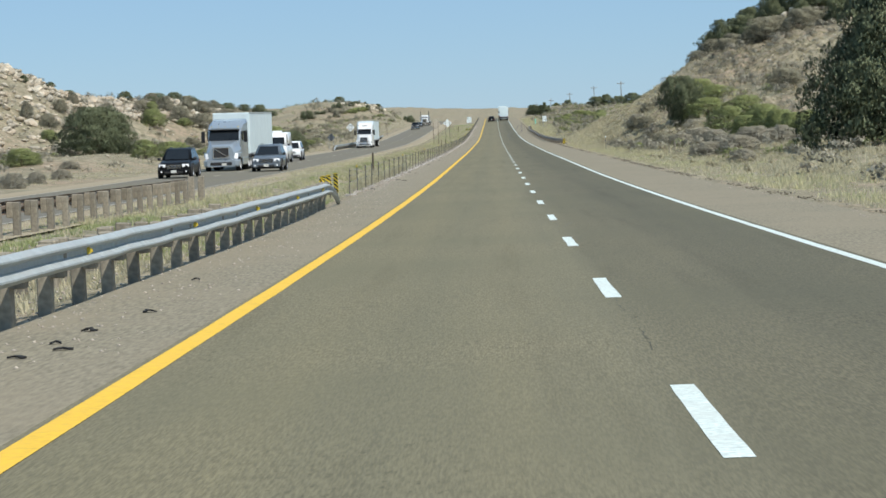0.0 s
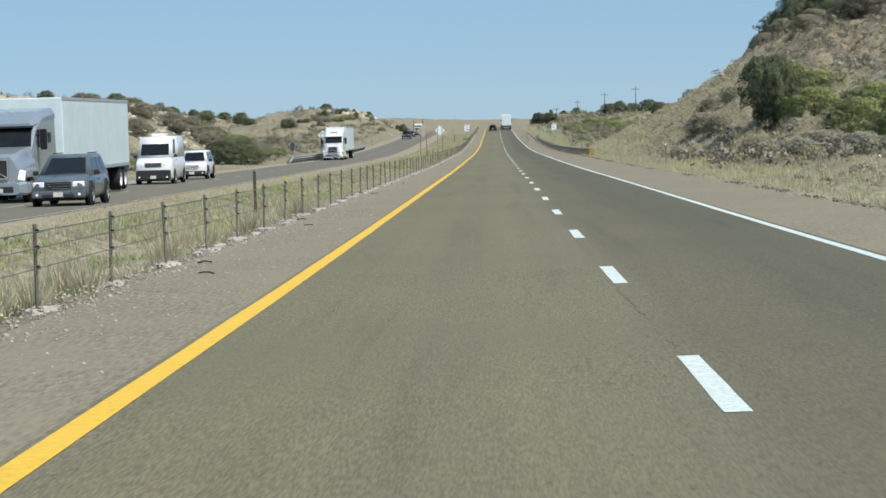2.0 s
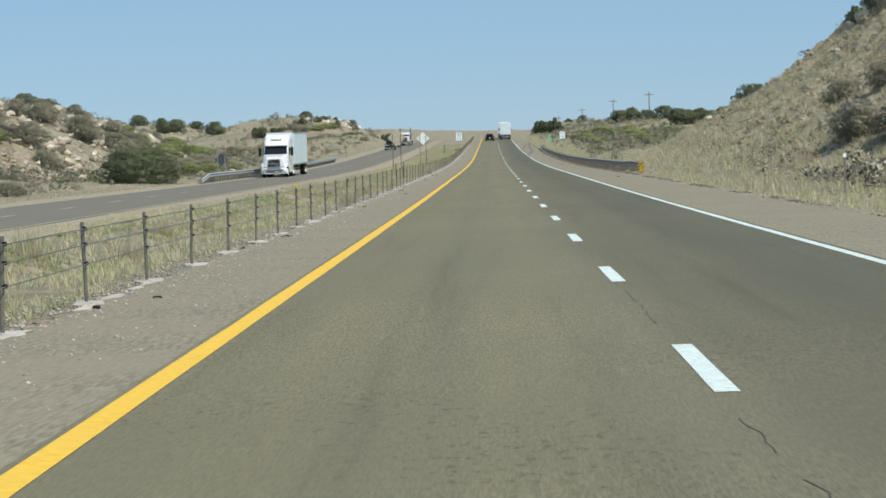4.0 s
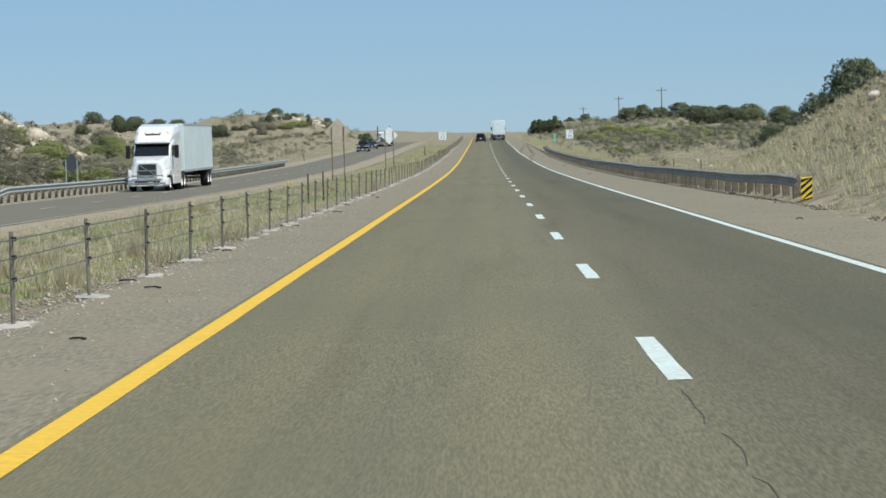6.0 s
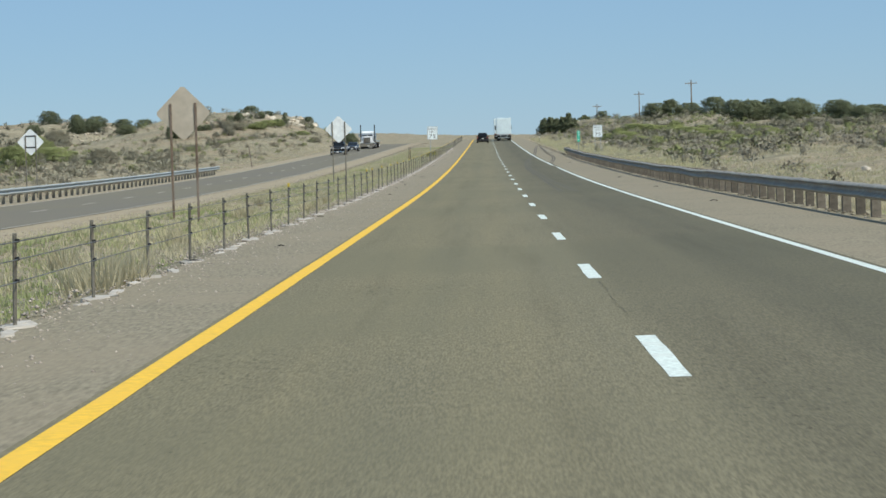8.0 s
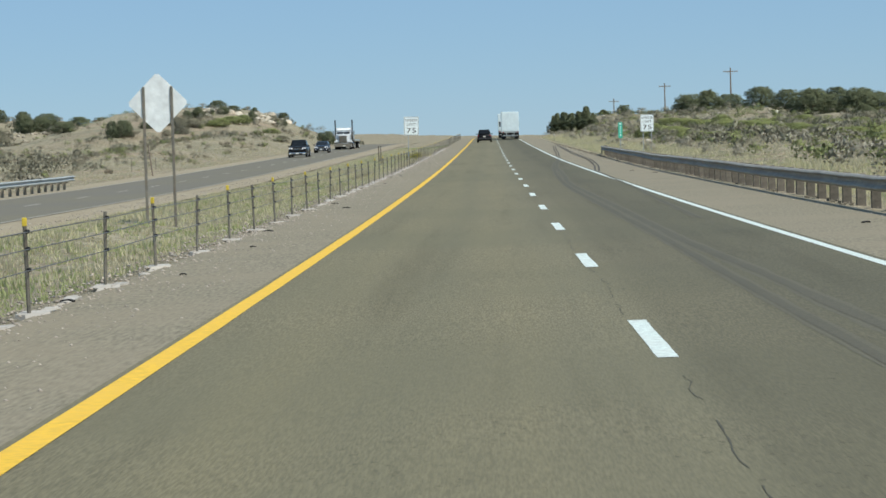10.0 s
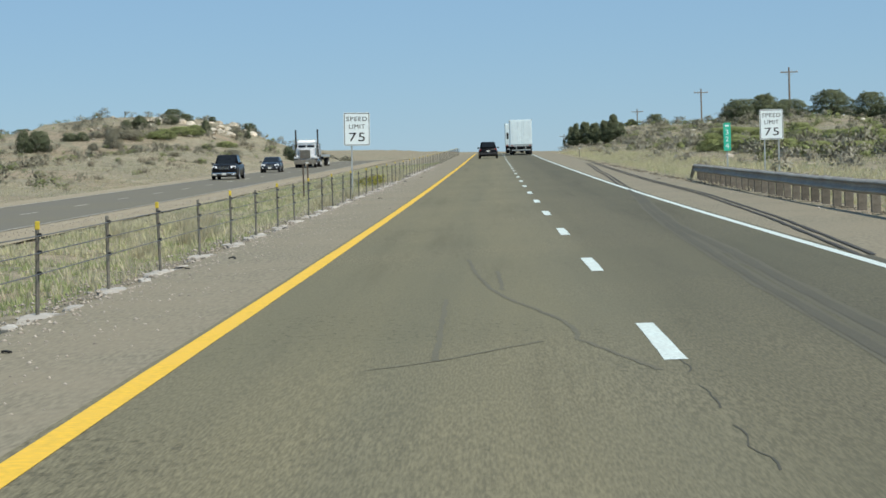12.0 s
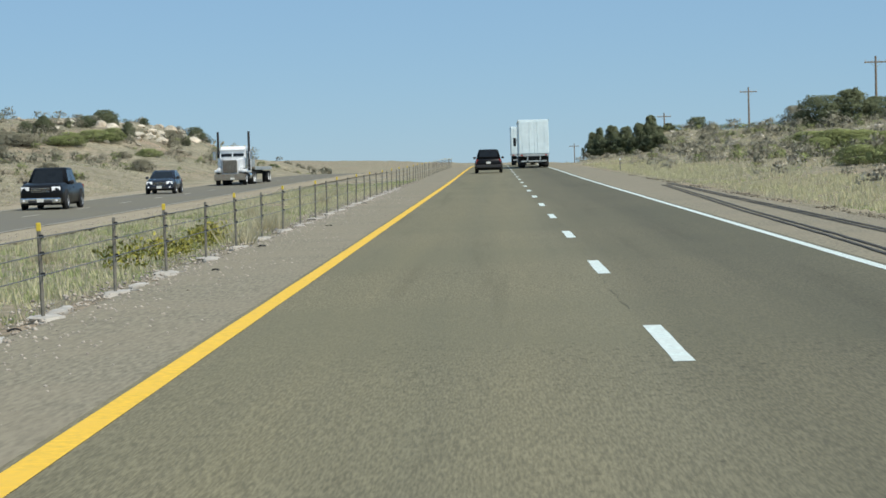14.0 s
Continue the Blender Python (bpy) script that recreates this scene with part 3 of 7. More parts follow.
strip("edge_line", [-2.07, -1.868], -60, 1000, 0.004, M["yellow"], road, ds=3.0, wob=0.012)["label"] = "solid yellow edge line"
strip("edge_line", [5.15, 5.30], -60, 1000, 0.004, M["white_line"], road, ds=3.0, wob=0.012)["label"] = "solid white edge line"
strip("edge_line", [-22.3, -22.15], -60, 1000, 0.006, M["worn_line"], far_road, opp=True)
strip("edge_line", [-15.15, -15.03], -60, 1000, 0.006, M["worn_line"], far_road, opp=True)
DASH, GAP, PHASE = 3.5, 12.192, 2.604
for k in range(-3, 74):
    s1 = PHASE + GAP * k
    strip("lane_dash", [1.755, 1.915], s1 - DASH, s1, 0.004, M["white_line"], road, ds=0.2, wob=0.015)
for k in range(4, 70):
    strip("lane_dash", [-18.65, -18.5], 5 + GAP * k - DASH, 5 + GAP * k, 0.006, M["worn_line"], far_road, ds=3.5, opp=True)

# ------------------------------------------------------------------ cable barrier in the median
POST_S0, POST_GAP = 96.4 - 4.57 * 3, 4.57


def barrier_u(s):
    return float(np.interp(s, [70, 100, 130, 240, 500, 900], [-4.75, -4.5, -4.3, -4.12, -4.3, -4.3]))


def make_cable_barrier():
    e = thing("cable_barrier", place(250, -4.3), "three-cable barrier on dark steel posts along the median", "barrier")
    org = Vector(e.matrix_basis.translation)
    rnd = random.Random(4)
    bm = bmesh.new()
    box(bm, -0.021, 0.021, -0.009, 0.009, 0, 0.98, 0.004)
    box(bm, -0.01, 0.01, -0.025, 0.025, 0, 0.96, 0.004)
    post_me = part("post", bm, M["post_steel"], e)
    bm = bx(-0.025, 0.025, -0.015, 0.015, 0, 0.09, 0.006)
    cap_me = part("reflector", bm, M["reflect"], e)
    bm = bx(-0.026, 0.026, -0.025, 0.025, -0.015, 0.025, 0.006)
    clip_me = part("cable_clip", bm, M["black"], e)
    foots = []
    for k in range(3):
        bm = bmesh.new()
        bmesh.ops.create_cone(bm, cap_ends=True, segments=10, radius1=0.26, radius2=0.21, depth=0.12, matrix=Matrix.Diagonal((0.8, 2.0, 1, 1)))
        for v in bm.verts:
            v.co += Vector((rnd.uniform(-0.07, 0.07), rnd.uniform(-0.1, 0.1), rnd.uniform(-0.015, 0.015)))
        foots.append(part("footing", bm, M["concrete"], e, "pale broken concrete footing"))
    protos = [post_me, cap_me, clip_me] + foots
    tops = {h: [] for h in (0.50, 0.72, 0.90)}
    n = 0
    for k in range(0, 150):
        s = POST_S0 + POST_GAP * k
        s += 0.2 * min(max((s - 340) / 60, 0.0), 1.0)
        if s > 760:
            break
        u = barrier_u(s) + rnd.uniform(-0.02, 0.02)
        p = place(s, u) - org
        lean = pose(*p, rnd.uniform(-1.5, 1.5), rnd.uniform(-1.5, 2.0), rnd.uniform(-6, 6))
        o = new("post", post_me.data)
        o.parent, o.matrix_basis = e, lean
        for h in tops:
            tops[h].append(lean @ Vector((0.04, 0, h)))
            if s < 560:
                c = new("cable_clip", clip_me.data)
                c.parent, c.matrix_basis = e, lean @ Matrix.Translation((0.02, 0, h))
        if (k % 2 == 0 if s > 380 else k % 8 == 1):
            c = new("reflector", cap_me.data)
            c.parent, c.matrix_basis = e, lean @ Matrix.Translation((0, 0, 0.96))
        if s < 620:
            f = new("footing", foots[k % 3].data)
            f.parent, f.matrix_basis = e, Matrix.Translation(p + Vector((0.05, 0, 0.0))) @ pose(0, 0, 0, 0, 0, rnd.uniform(-14, 14))
    # broken pale slabs of the mow strip between the posts
    slabs = []
    for k in range(5):
        a = rnd.uniform(0.22, 0.6)
        ring = []
        for q in range(9):
            th = q * 6.2832 / 9
            ring.append((0.10 * math.cos(th) * rnd.uniform(0.5, 1.3), a * math.sin(th) * rnd.uniform(0.75, 1.15)))
        bm = loft(bmesh.new(), [[(x, y, -0.05) for x, y in ring], [(x, y, 0.035 + rnd.uniform(-0.012, 0.012)) for x, y in ring], [(x * 0.86, y * 0.93, 0.05 + rnd.uniform(-0.012, 0.012)) for x, y in ring]])
        slabs.append(part("slab", bm, M["concrete"], e, "broken pale concrete slab"))
    protos += slabs
    for k in range(210):
        s = POST_S0 - 2 + 540 * (k + rnd.uniform(-0.4, 0.4)) / 210
        if vnoise(np.array(s * 0.06), np.array(3.0)) < 0.34:
            continue
        u = barrier_u(s) + 0.07 + rnd.uniform(-0.12, 0.1)
        f = new("slab", slabs[k % 5].data)
        f.parent, f.matrix_basis = e, Matrix.Translation(place(s, u) - org + Vector((0, 0, 0.012))) @ pose(0, 0, 0, rnd.uniform(-2, 2), rnd.uniform(-5, 5), rnd.uniform(-9, 9))
    for h, pts in tops.items():
        verts, faces = [], []
        for p in pts:
            for a in range(5):
                verts.append(p + Vector((0.0065 * math.cos(a * 1.2566), 0, 0.0065 * math.sin(a * 1.2566))))
        for i in range(len(pts) - 1):
            for a in range(5):
                faces.append((i * 5 + a, i * 5 + (a + 1) % 5, i * 5 + 5 + (a + 1) % 5, i * 5 + 5 + a))
        raw("cable", verts, faces, M["cable"], e)
    for o in protos:
        bpy.data.objects.remove(o)


make_cable_barrier()

# ------------------------------------------------------------------ W-beam guardrails
W_PROFILE = [(0.0, 0.0), (-0.05, 0.03), (-0.083, 0.055), (-0.083, 0.075), (-0.02, 0.122), (0.0, 0.138), (0.0, 0.188), (-0.02, 0.204), (-0.083, 0.24), (-0.083, 0.26), (-0.05, 0.288), (0.0, 0.31)]


def make_guardrail(name, label, line, face, post_mat, beam_mat, height=0.74, spacing=1.905, width=0.15, steel=False, drop_far=0.0, marker=False, opp=False, drop_power=1.25, studs=(), dip=0.0, block=True, deep=0.075):
    """line(s) gives the offset; face is +1 when the corrugated face looks to +x. drop_far: length over which the far end turns down."""
    s0, s1 = line[0][0], line[-1][0]
    ls, lu = [a for a, b in line], [b for a, b in line]
    mid = place((s0 + s1) / 2, float(np.interp((s0 + s1) / 2, ls, lu)))
    e = thing(name, mid, label, "guardrail")
    n = max(2, round((s1 - s0) / spacing))
    rnd = random.Random(int(s0) + 3)
    bm = bx(-deep, deep, -width / 2, width / 2, -0.05, height, 0.012)
    proto = part("post", bm, post_mat, e)
    bm = bx(-0.075, 0.075, -width / 2, width / 2, height - 0.36, height, 0.01)
    proto2 = part("blockout", bm, post_mat, e)
    bm = bmesh.new()
    rings = []
    back = 0.085
    for k in range(n * 2 + 1):
        s = s0 + (s1 - s0) * k / (n * 2)
        u = float(np.interp(s, ls, lu))
        p = place(s, u) - mid
        if opp:
            p.z = float(rz(s) + opp_dz(s)) - 0.05 - mid.z
            if s < s0 + 6:
                p.z -= (s0 + 6 - s) / 6 * 0.4
        d, squash = 0.0, 1.0
        if drop_far and s > s1 - drop_far:
            q = (s - (s1 - drop_far)) / drop_far
            d = q ** drop_power * (height - 0.1)
            squash = 1 - 0.62 * q ** 1.5
        top = height + 0.02 - d + rnd.uniform(-0.008, 0.008) - dip * max(0.0, vnoise(np.array(s * 0.11), np.array(s0 * 0.7)) - 0.45)
        w = [Vector((p.x + face * (0.09 - a), p.y, p.z + top - (0.31 - z) * squash)) for a, z in W_PROFILE]
        w2 = [q + Vector((-face * 0.012, 0, 0)) for q in reversed(w)]
        rings.append(w + w2)
        if k % 2 == 0 and d < 0.3 and k < n * 2:
            m = Matrix.Translation(p) @ pose(0, 0, 0, rnd.uniform(-1, 1), rnd.uniform(-1.5, 1.5), rnd.uniform(-3, 3))
            o = new("post", proto.data)
            o.parent, o.matrix_basis = e, Matrix.Translation((-face * (0.065 + deep), 0, 0)) @ m
            if block:
                o = new("blockout", proto2.data)
                o.parent, o.matrix_basis = e, Matrix.Translation((face * 0.01, 0, 0)) @ m
    loft(bm, rings)
    part("beam", bm, beam_mat, e)
    for s in studs:
        p = place(s, float(np.interp(s, ls, lu))) - mid
        st = part("reflector", loft(bmesh.new(), [[(0.0, y, -0.04), (0.07, y, 0.0), (0.07, y, 0.03), (0.0, y, 0.07)] for y in (-0.004, 0.004)]), M["reflect"], e, "yellow reflector plate bolted in the beam")
        st.matrix_basis = Matrix.Translation(p + Vector((face * 0.1, 0, height - 0.14)))
    if marker:
        bm = bx(-0.15, 0.15, -0.02, 0.02, 0.03, 0.65, 0.01)
        p = place(s0, lu[0]) - mid
        pl = part("end_marker", bm, M["sign_yellow"], e, "black and yellow striped end plate")
        pl.matrix_basis = Matrix.Translation(p + Vector((0.1, -0.25, 0)))
        stripes(pl, 0.30, 0.03, 0.65, -0.026, 1, 0.3)
    for o in (proto, proto2):
        bpy.data.objects.remove(o)
    return e


def stripes(parent, w, z0, z1, y, slope, thick=0.42):
    """Diagonal black bars on a plate in the xz plane, cut at its edges."""
    bar = w * thick
    rise = w * 0.85
    z = z0 - rise
    while z < z1:
        quad = []
        for x, dz in ((-w / 2, 0), (w / 2, rise), (w / 2, rise + bar), (-w / 2, bar)):
            quad.append((x * slope, min(max(z + dz, z0 + 0.01), z1 - 0.01)))
        if max(q[1] for q in quad) - min(q[1] for q in quad) > 0.03:
            bm = bmesh.new()
            loft(bm, [[(x, y, zz) for x, zz in quad], [(x, y - 0.004, zz) for x, zz in quad]])
            part("stripe", bm, M["black"], parent)
        z += bar * 2.0


make_guardrail("guardrail", "galvanized steel guardrail on weathered wooden posts with turned-down end", [(-25, -4.2), (20, -4.1), (40, -3.95), (56, -3.95), (64, -4.1), (68.5, -4.17)], 1, M["post_wood"], M["galv"], height=0.78, drop_far=7.5, drop_power=2.6, studs=(8.6, 17.2, 25.8, 34.4, 43, 51.7, 60.4), dip=0.03, width=0.19)
make_guardrail("guardrail", "weathered guardrail on wooden posts seen from behind", [(-10, -11.4), (40, -10.75), (81.5, -10.25)], -1, M["post_wood"], M["rust"], height=0.84, width=0.24)
make_guardrail("guardrail", "dull steel guardrail beside the tan shoulder with striped end plate", [(276.2, 8.9), (300, 8.5), (330, 8.26), (470, 8.26), (522, 8.68), (533, 9.25)], -1, M["post_shaded"], M["galv_shaded"], height=0.68, marker=True, drop_far=4.0, width=0.14, dip=0.08, block=False, deep=0.1)
make_guardrail("guardrail", "galvanized guardrail along the oncoming carriageway", [(316, opp_u(316) - 2.6), (330, opp_u(330) - 2.9), (400, opp_u(400) - 2.9), (491, opp_u(491) - 2.9)], 1, M["post_wood"], M["galv"], opp=True)
for du in (0.0, 0.32):
    o = part("guardrail_post", bx(-0.11, 0.11, -0.1, 0.1, -0.1, 0.94, 0.015), M["post_wood"])
    o.matrix_basis = Matrix.Translation(place(81.8 + du, -10.23 + du))
    tagged(o, "stout weathered wooden guardrail end post", "post")

rnd = random.Random(31)
old = None
for k in range(34):
    s_ = -6 + 1.905 * k + rnd.uniform(-0.2, 0.2)
    if rnd.random() < 0.15:
        continue
    if old is None:
        old = part("old_post", bx(-0.13, 0.13, -0.12, 0.12, -0.3, 0.68, 0.02), M["post_wood"])
        o = old
    else:
        o = new("old_post", old.data)
    o.matrix_basis = Matrix.Translation(place(s_, -6.1 + rnd.uniform(-0.08, 0.08))) @ pose(0, 0, 0, rnd.uniform(-3, 3), rnd.uniform(-4, 4), rnd.uniform(-8, 8)) @ Matrix.Diagonal((1, 1, rnd.uniform(0.8, 1.1), 1))
    tagged(o, "short weathered wooden post in the dry median grass", "post", group="old median posts")

# ------------------------------------------------------------------ signs
def sign_posts(e, xs, z1, y=0.035, r=0.03, material="galv", base=-0.2):
    for x in xs:
        part("sign_post", bx(x - r, x + r, y, y + r * 1.4, base, z1, 0.006), M[material], e)


def letters(txt, size, parent, loc, material, width=None):
    cu = bpy.data.curves.new("lettering", "FONT")
    cu.body, cu.size, cu.align_x, cu.align_y, cu.extrude = txt, size, "CENTER", "CENTER", 0.003
    cu.space_character = 1.12
    tmp = new("tmp", cu)
    dg = bpy.context.evaluated_depsgraph_get()
    me = bpy.data.meshes.new_from_object(tmp.evaluated_get(dg))
    me.name = "lettering"
    bpy.data.objects.remove(tmp)
    me.materials.clear()
    me.materials.append(material)
    if width:
        xs = [v.co.x for v in me.vertices]
        k = width / (max(xs) - min(xs))
        for v in me.vertices:
            v.co.x *= k
    o = new("lettering", me)
    o.parent = parent
    o.matrix_basis = Matrix.Translation(loc) @ pose(0, 0, 0, 90, 0, 0)
    return o


def rounded_plate(w, h, r, y0, y1, n=5):
    ring = []
    for cx, cz, a0 in ((w / 2 - r, h / 2 - r, 0), (-w / 2 + r, h / 2 - r, 90), (-w / 2 + r, -h / 2 + r, 180), (w / 2 - r, -h / 2 + r, 270)):
        for k in range(n + 1):
            a = radians(a0 + 90 * k / n)
            ring.append((cx + r * math.cos(a), cz + r * math.sin(a)))
    bm = bmesh.new()
    loft(bm, [[(x, y0, z) for x, z in ring], [(x, y1, z) for x, z in ring]])
    return bm


def frame_ring(w, h, r, t, y0, y1, n=5):
    def ring(w, h, r):
        out = []
        for cx, cz, a0 in ((w / 2 - r, h / 2 - r, 0), (-w / 2 + r, h / 2 - r, 90), (-w / 2 + r, -h / 2 + r, 180), (w / 2 - r, -h / 2 + r, 270)):
            for k in range(n + 1):
                a = radians(a0 + 90 * k / n)
                out.append((cx + r * math.cos(a), cz + r * math.sin(a)))
        return out
    a, b = ring(w, h, r), ring(w - 2 * t, h - 2 * t, max(0.005, r - t))
    bm = bmesh.new()
    R = [[bm.verts.new((x, y, z)) for x, z in q] for q, y in ((a, y0), (a, y1), (b, y1), (b, y0))]
    m = len(a)
    for i in range(4):
        p, q = R[i], R[(i + 1) % 4]
        for j in range(m):
            bm.faces.new((p[j], p[(j + 1) % m], q[(j + 1) % m], q[j]))
    return bm


def speed_sign(s, u, dz_top, w, h, lean, posts, label):
    at = place(s, u)
    top = float(rz(s)) + dz_top - at.z
    e = thing("speed_limit_sign", at, label, "road sign")
    e.matrix_basis = e.matrix_basis @ pose(0, 0, 0, 0, lean, 0)
    zc = top - h / 2
    plate = part("sign_plate", rounded_plate(w, h, w * 0.06, -0.004, 0.004), M["sign_white"], e, "white plate with black border")
    plate.matrix_basis = Matrix.Translation((0, 0, zc))
    part("border", frame_ring(w * 0.955, h * 0.965, w * 0.05, w * 0.022, -0.008, -0.004), M["black"], plate)
    letters("SPEED", h * 0.185, plate, (0, -0.006, h * 0.30), M["black"], w * 0.78)
    letters("LIMIT", h * 0.185, plate, (0, -0.006, h * 0.07), M["black"], w * 0.60)
    letters("75", h * 0.37, plate, (0.01, -0.006, -h * 0.25), M["black"], w * 0.60)
    sign_posts(e, posts, zc + h * 0.35)
    return e


speed_sign(527.6, -4.98, 3.18, 1.08, 1.36, 1.0, (-0.22,), "white rectangular speed limit sign on a steel post in the median")
speed_sign(531.5, 12.45, 2.85, 1.0, 1.28, 0.0, (-0.3, 0.3), "white rectangular speed limit sign on two steel posts among grass")

e = thing("mile_marker", place(529.1, 10.32), "narrow green vertical mile marker with white numerals", "road sign")
zt = float(rz(529)) + 2.32 - place(529.1, 10.32).z
part("sign_plate", rounded_plate(0.3, 1.15, 0.03, -0.004, 0.004), M["sign_green"], e).matrix_basis = Matrix.Translation((0, 0, zt - 0.58))
for k, ch in enumerate("324"):
    letters(ch, 0.30, e, (0, -0.008, zt - 0.40 - 0.28 * k), M["sign_white"])
part("legend_bar", bx(-0.08, 0.08, -0.009, -0.005, zt - 0.16, zt - 0.08), M["sign_white"], e)
sign_posts(e, (0,), zt - 0.1)


def diamond(s, u, zc, size, label, posts, slant=0.0, turn=0.0, plate="sign_wrap"):
    at = place(s, u)
    z = float(rz(s)) + zc - at.z
    e = thing("warning_sign", at, label, "road sign", turn=turn)
    r = size / math.sqrt(2)
    bm = bmesh.new()
    ring = []
    for k in range(4):
        a = k * 90
        for d in (-4, 4):
            ring.append((r * 0.97 * math.sin(radians(a + d)) * (1.0), r * 0.97 * math.cos(radians(a + d))))
    loft(bm, [[(x, -0.004, q) for x, q in ring], [(x, 0.004, q) for x, q in ring]])
    pl = part("sign_plate", bm, M[plate], e, "weathered diamond plate")
    pl.matrix_basis = Matrix.Translation((0, 0, z)) @ pose(0, 0, 0, 0, 0, slant)
    return e, z, r


e, z, r = diamond(419.3, -7.83, 2.84, 1.08, "pale blank diamond warning sign on two dark posts", 2)
for x in (-0.36, 0.36):
    part("sign_post", bx(x - 0.035, x + 0.035, -0.05, -0.006, -0.3, z + 0.42, 0.008), M["post_steel"], e)
e, z, r = diamond(420.1, -25.64, 2.6, 1.08, "pale blank diamond sign beside the oncoming road", 2)
for x in (-0.3, 0.3):
    part("sign_post", bx(x - 0.03, x + 0.03, -0.05, -0.006, -0.3, z + 0.35, 0.008), M["post_steel"], e)
fr = part("mounting_frame", frame_ring(0.66, 0.72, 0.03, 0.07, -0.02, -0.006), M["chassis"], e)
fr.matrix_basis = Matrix.Translation((0, 0, z + 0.02))
e, z, r = diamond(356.5, -8.4, 2.95, 1.14, "tan weathered back of a diamond sign on two tall posts", 2, plate="sign_tan")
for x in (-0.37, 0.37):
    part("sign_post", bx(x - 0.035, x + 0.035, -0.05, -0.006, -0.3, z + 0.3, 0.008), M["rust"], e)
e, z, r = diamond(355.1, -24.6, 1.4, 0.85, "dark grey back of a diamond sign behind the oncoming guardrail", 2, plate="sign_dark")
for x in (-0.34, 0.34):
    part("sign_post", bx(x - 0.03, x + 0.03, -0.05, -0.006, -0.3, z + 0.25, 0.008), M["galv"], e)


def object_marker(s, u, lean, turn, slope):
    e = thing("object_marker", place(s, u), "black and yellow diagonally striped object marker on a short post", "road marker", group="object markers", turn=turn)
    e.matrix_basis = e.matrix_basis @ pose(0, 0, 0, 0, lean, 0)
    pl = part("marker_plate", rounded_plate(0.17, 0.68, 0.02, -0.004, 0.004), M["sign_yellow"], e)
    pl.matrix_basis = Matrix.Translation((0, 0, 0.56))
    stripes(pl, 0.17, -0.335, 0.335, -0.005, slope)
    part("marker_post", bx(-0.03, 0.03, 0.01, 0.05, -0.1, 0.86, 0.006), M["post_steel"], e)


object_marker(75.2, -5.17, 9, 10, -1)
object_marker(78.5, -5.22, -3, -28, -1)
object_marker(79.2, -5.06, -5, 4, -1)
object_marker(81.9, -5.04, -2, -24, -1)


def delineator(s, u, h, label, top=True, material="post_steel", dz=0.0):
    e = thing("delineator_post", place(s, u), label, "roadside post")
    part("stake", bx(-0.035, 0.035, -0.02, 0.02, -0.1, h, 0.005), M[material], e)
    if top:
        part("reflector", bx(-0.05, 0.05, -0.03, -0.015, h - 0.02, h + 0.1, 0.006), M["sign_white"], e)


delineator(212, 10.9, 1.15, "dark delineator post with a white reflector in dry grass")
for ss, uu in ((158, 12.6), (163, 13.4)):
    delineator(ss, uu, 0.85, "short dark stake standing in dry grass", top=False, material="post_wood")
delineator(672, 9.5, 0.8, "dark delineator post with a white reflector at the shoulder")
for ss in (320, 335):
    delineator(ss, 10.4, 1.0, "thin delineator post behind the guardrail", top=False)
for ss, uu, hh in ((140.9, -6.84, 1.35), (142.3, -6.96, 1.3), (306, -6.4, 1.25), (307.4, -5.9, 1.25), (532.6, -7.6, 1.5), (533.8, -7.5, 1.45)):
    e = thing("median_stake", place(ss, uu), "rusty steel stake with an orange top in the median", "roadside post", group="median stakes")
    part("stake", bx(-0.032, 0.032, -0.022, 0.022, -0.1, hh, 0.005), M["dark_stake"], e)
    part("tip", bx(-0.027, 0.027, -0.02, 0.02, hh - 0.1, hh - 0.02, 0.005), M["reflect"], e, "orange reflective band")

e = thing("fence_post", place(526.5, -23.7), "weathered wooden post leaning beside the oncoming road", "post")
o = part("post", rod(bmesh.new(), (0, 0, -0.2), (-0.35, 0.3, 2.3), 0.055, 8, 0.045), M["pole_wood"], e)
for ss, uu in ((560, -30.5), (571, -30.0)):
    delineator(ss, uu, 1.1, "short grey stake standing in dry brush", top=False, material="post_wood")

# ------------------------------------------------------------------ utility poles


def utility_pole(s, u, top):
    at = place(s, u)
    h = float(rz(s)) + top - at.z
    e = thing("utility_pole", at, "dark wooden utility pole with one crossarm", "utility pole", group="utility poles", turn=random.uniform(-8, 8))
    part("pole", rod(bmesh.new(), (0, 0, -0.3), (0, 0, h), 0.17, 10, 0.11), M["pole_wood"], e)
    part("crossarm", bx(-1.25, 1.25, -0.06, 0.06, h - 0.75, h - 0.6, 0.01), M["pole_wood"], e)
    for x in (-1.15, -0.4, 0.4, 1.15):
        bm = rod(bmesh.new(), (x, 0, h - 0.6), (x, 0, h - 0.4), 0.05, 6)
        part("insulator", bm, M["sign_back"], e)
    for sx in (-1, 1):
        part("arm_brace", rod(bmesh.new(), (0, -0.07, h - 1.4), (sx * 0.6, -0.07, h - 0.75), 0.025, 5), M["galv"], e)


for s_, u_, t_ in ((686.7, 72.4, 9.9), (763.9, 43.2, 11.1), (841.4, 37.6, 10.6), (925, 31.5, 10.2), (1010, 26, 9.8), (1095, 21, 9.5)):
    utility_pole(s_, u_, t_)

# ------------------------------------------------------------------ vehicles (all built facing -y)


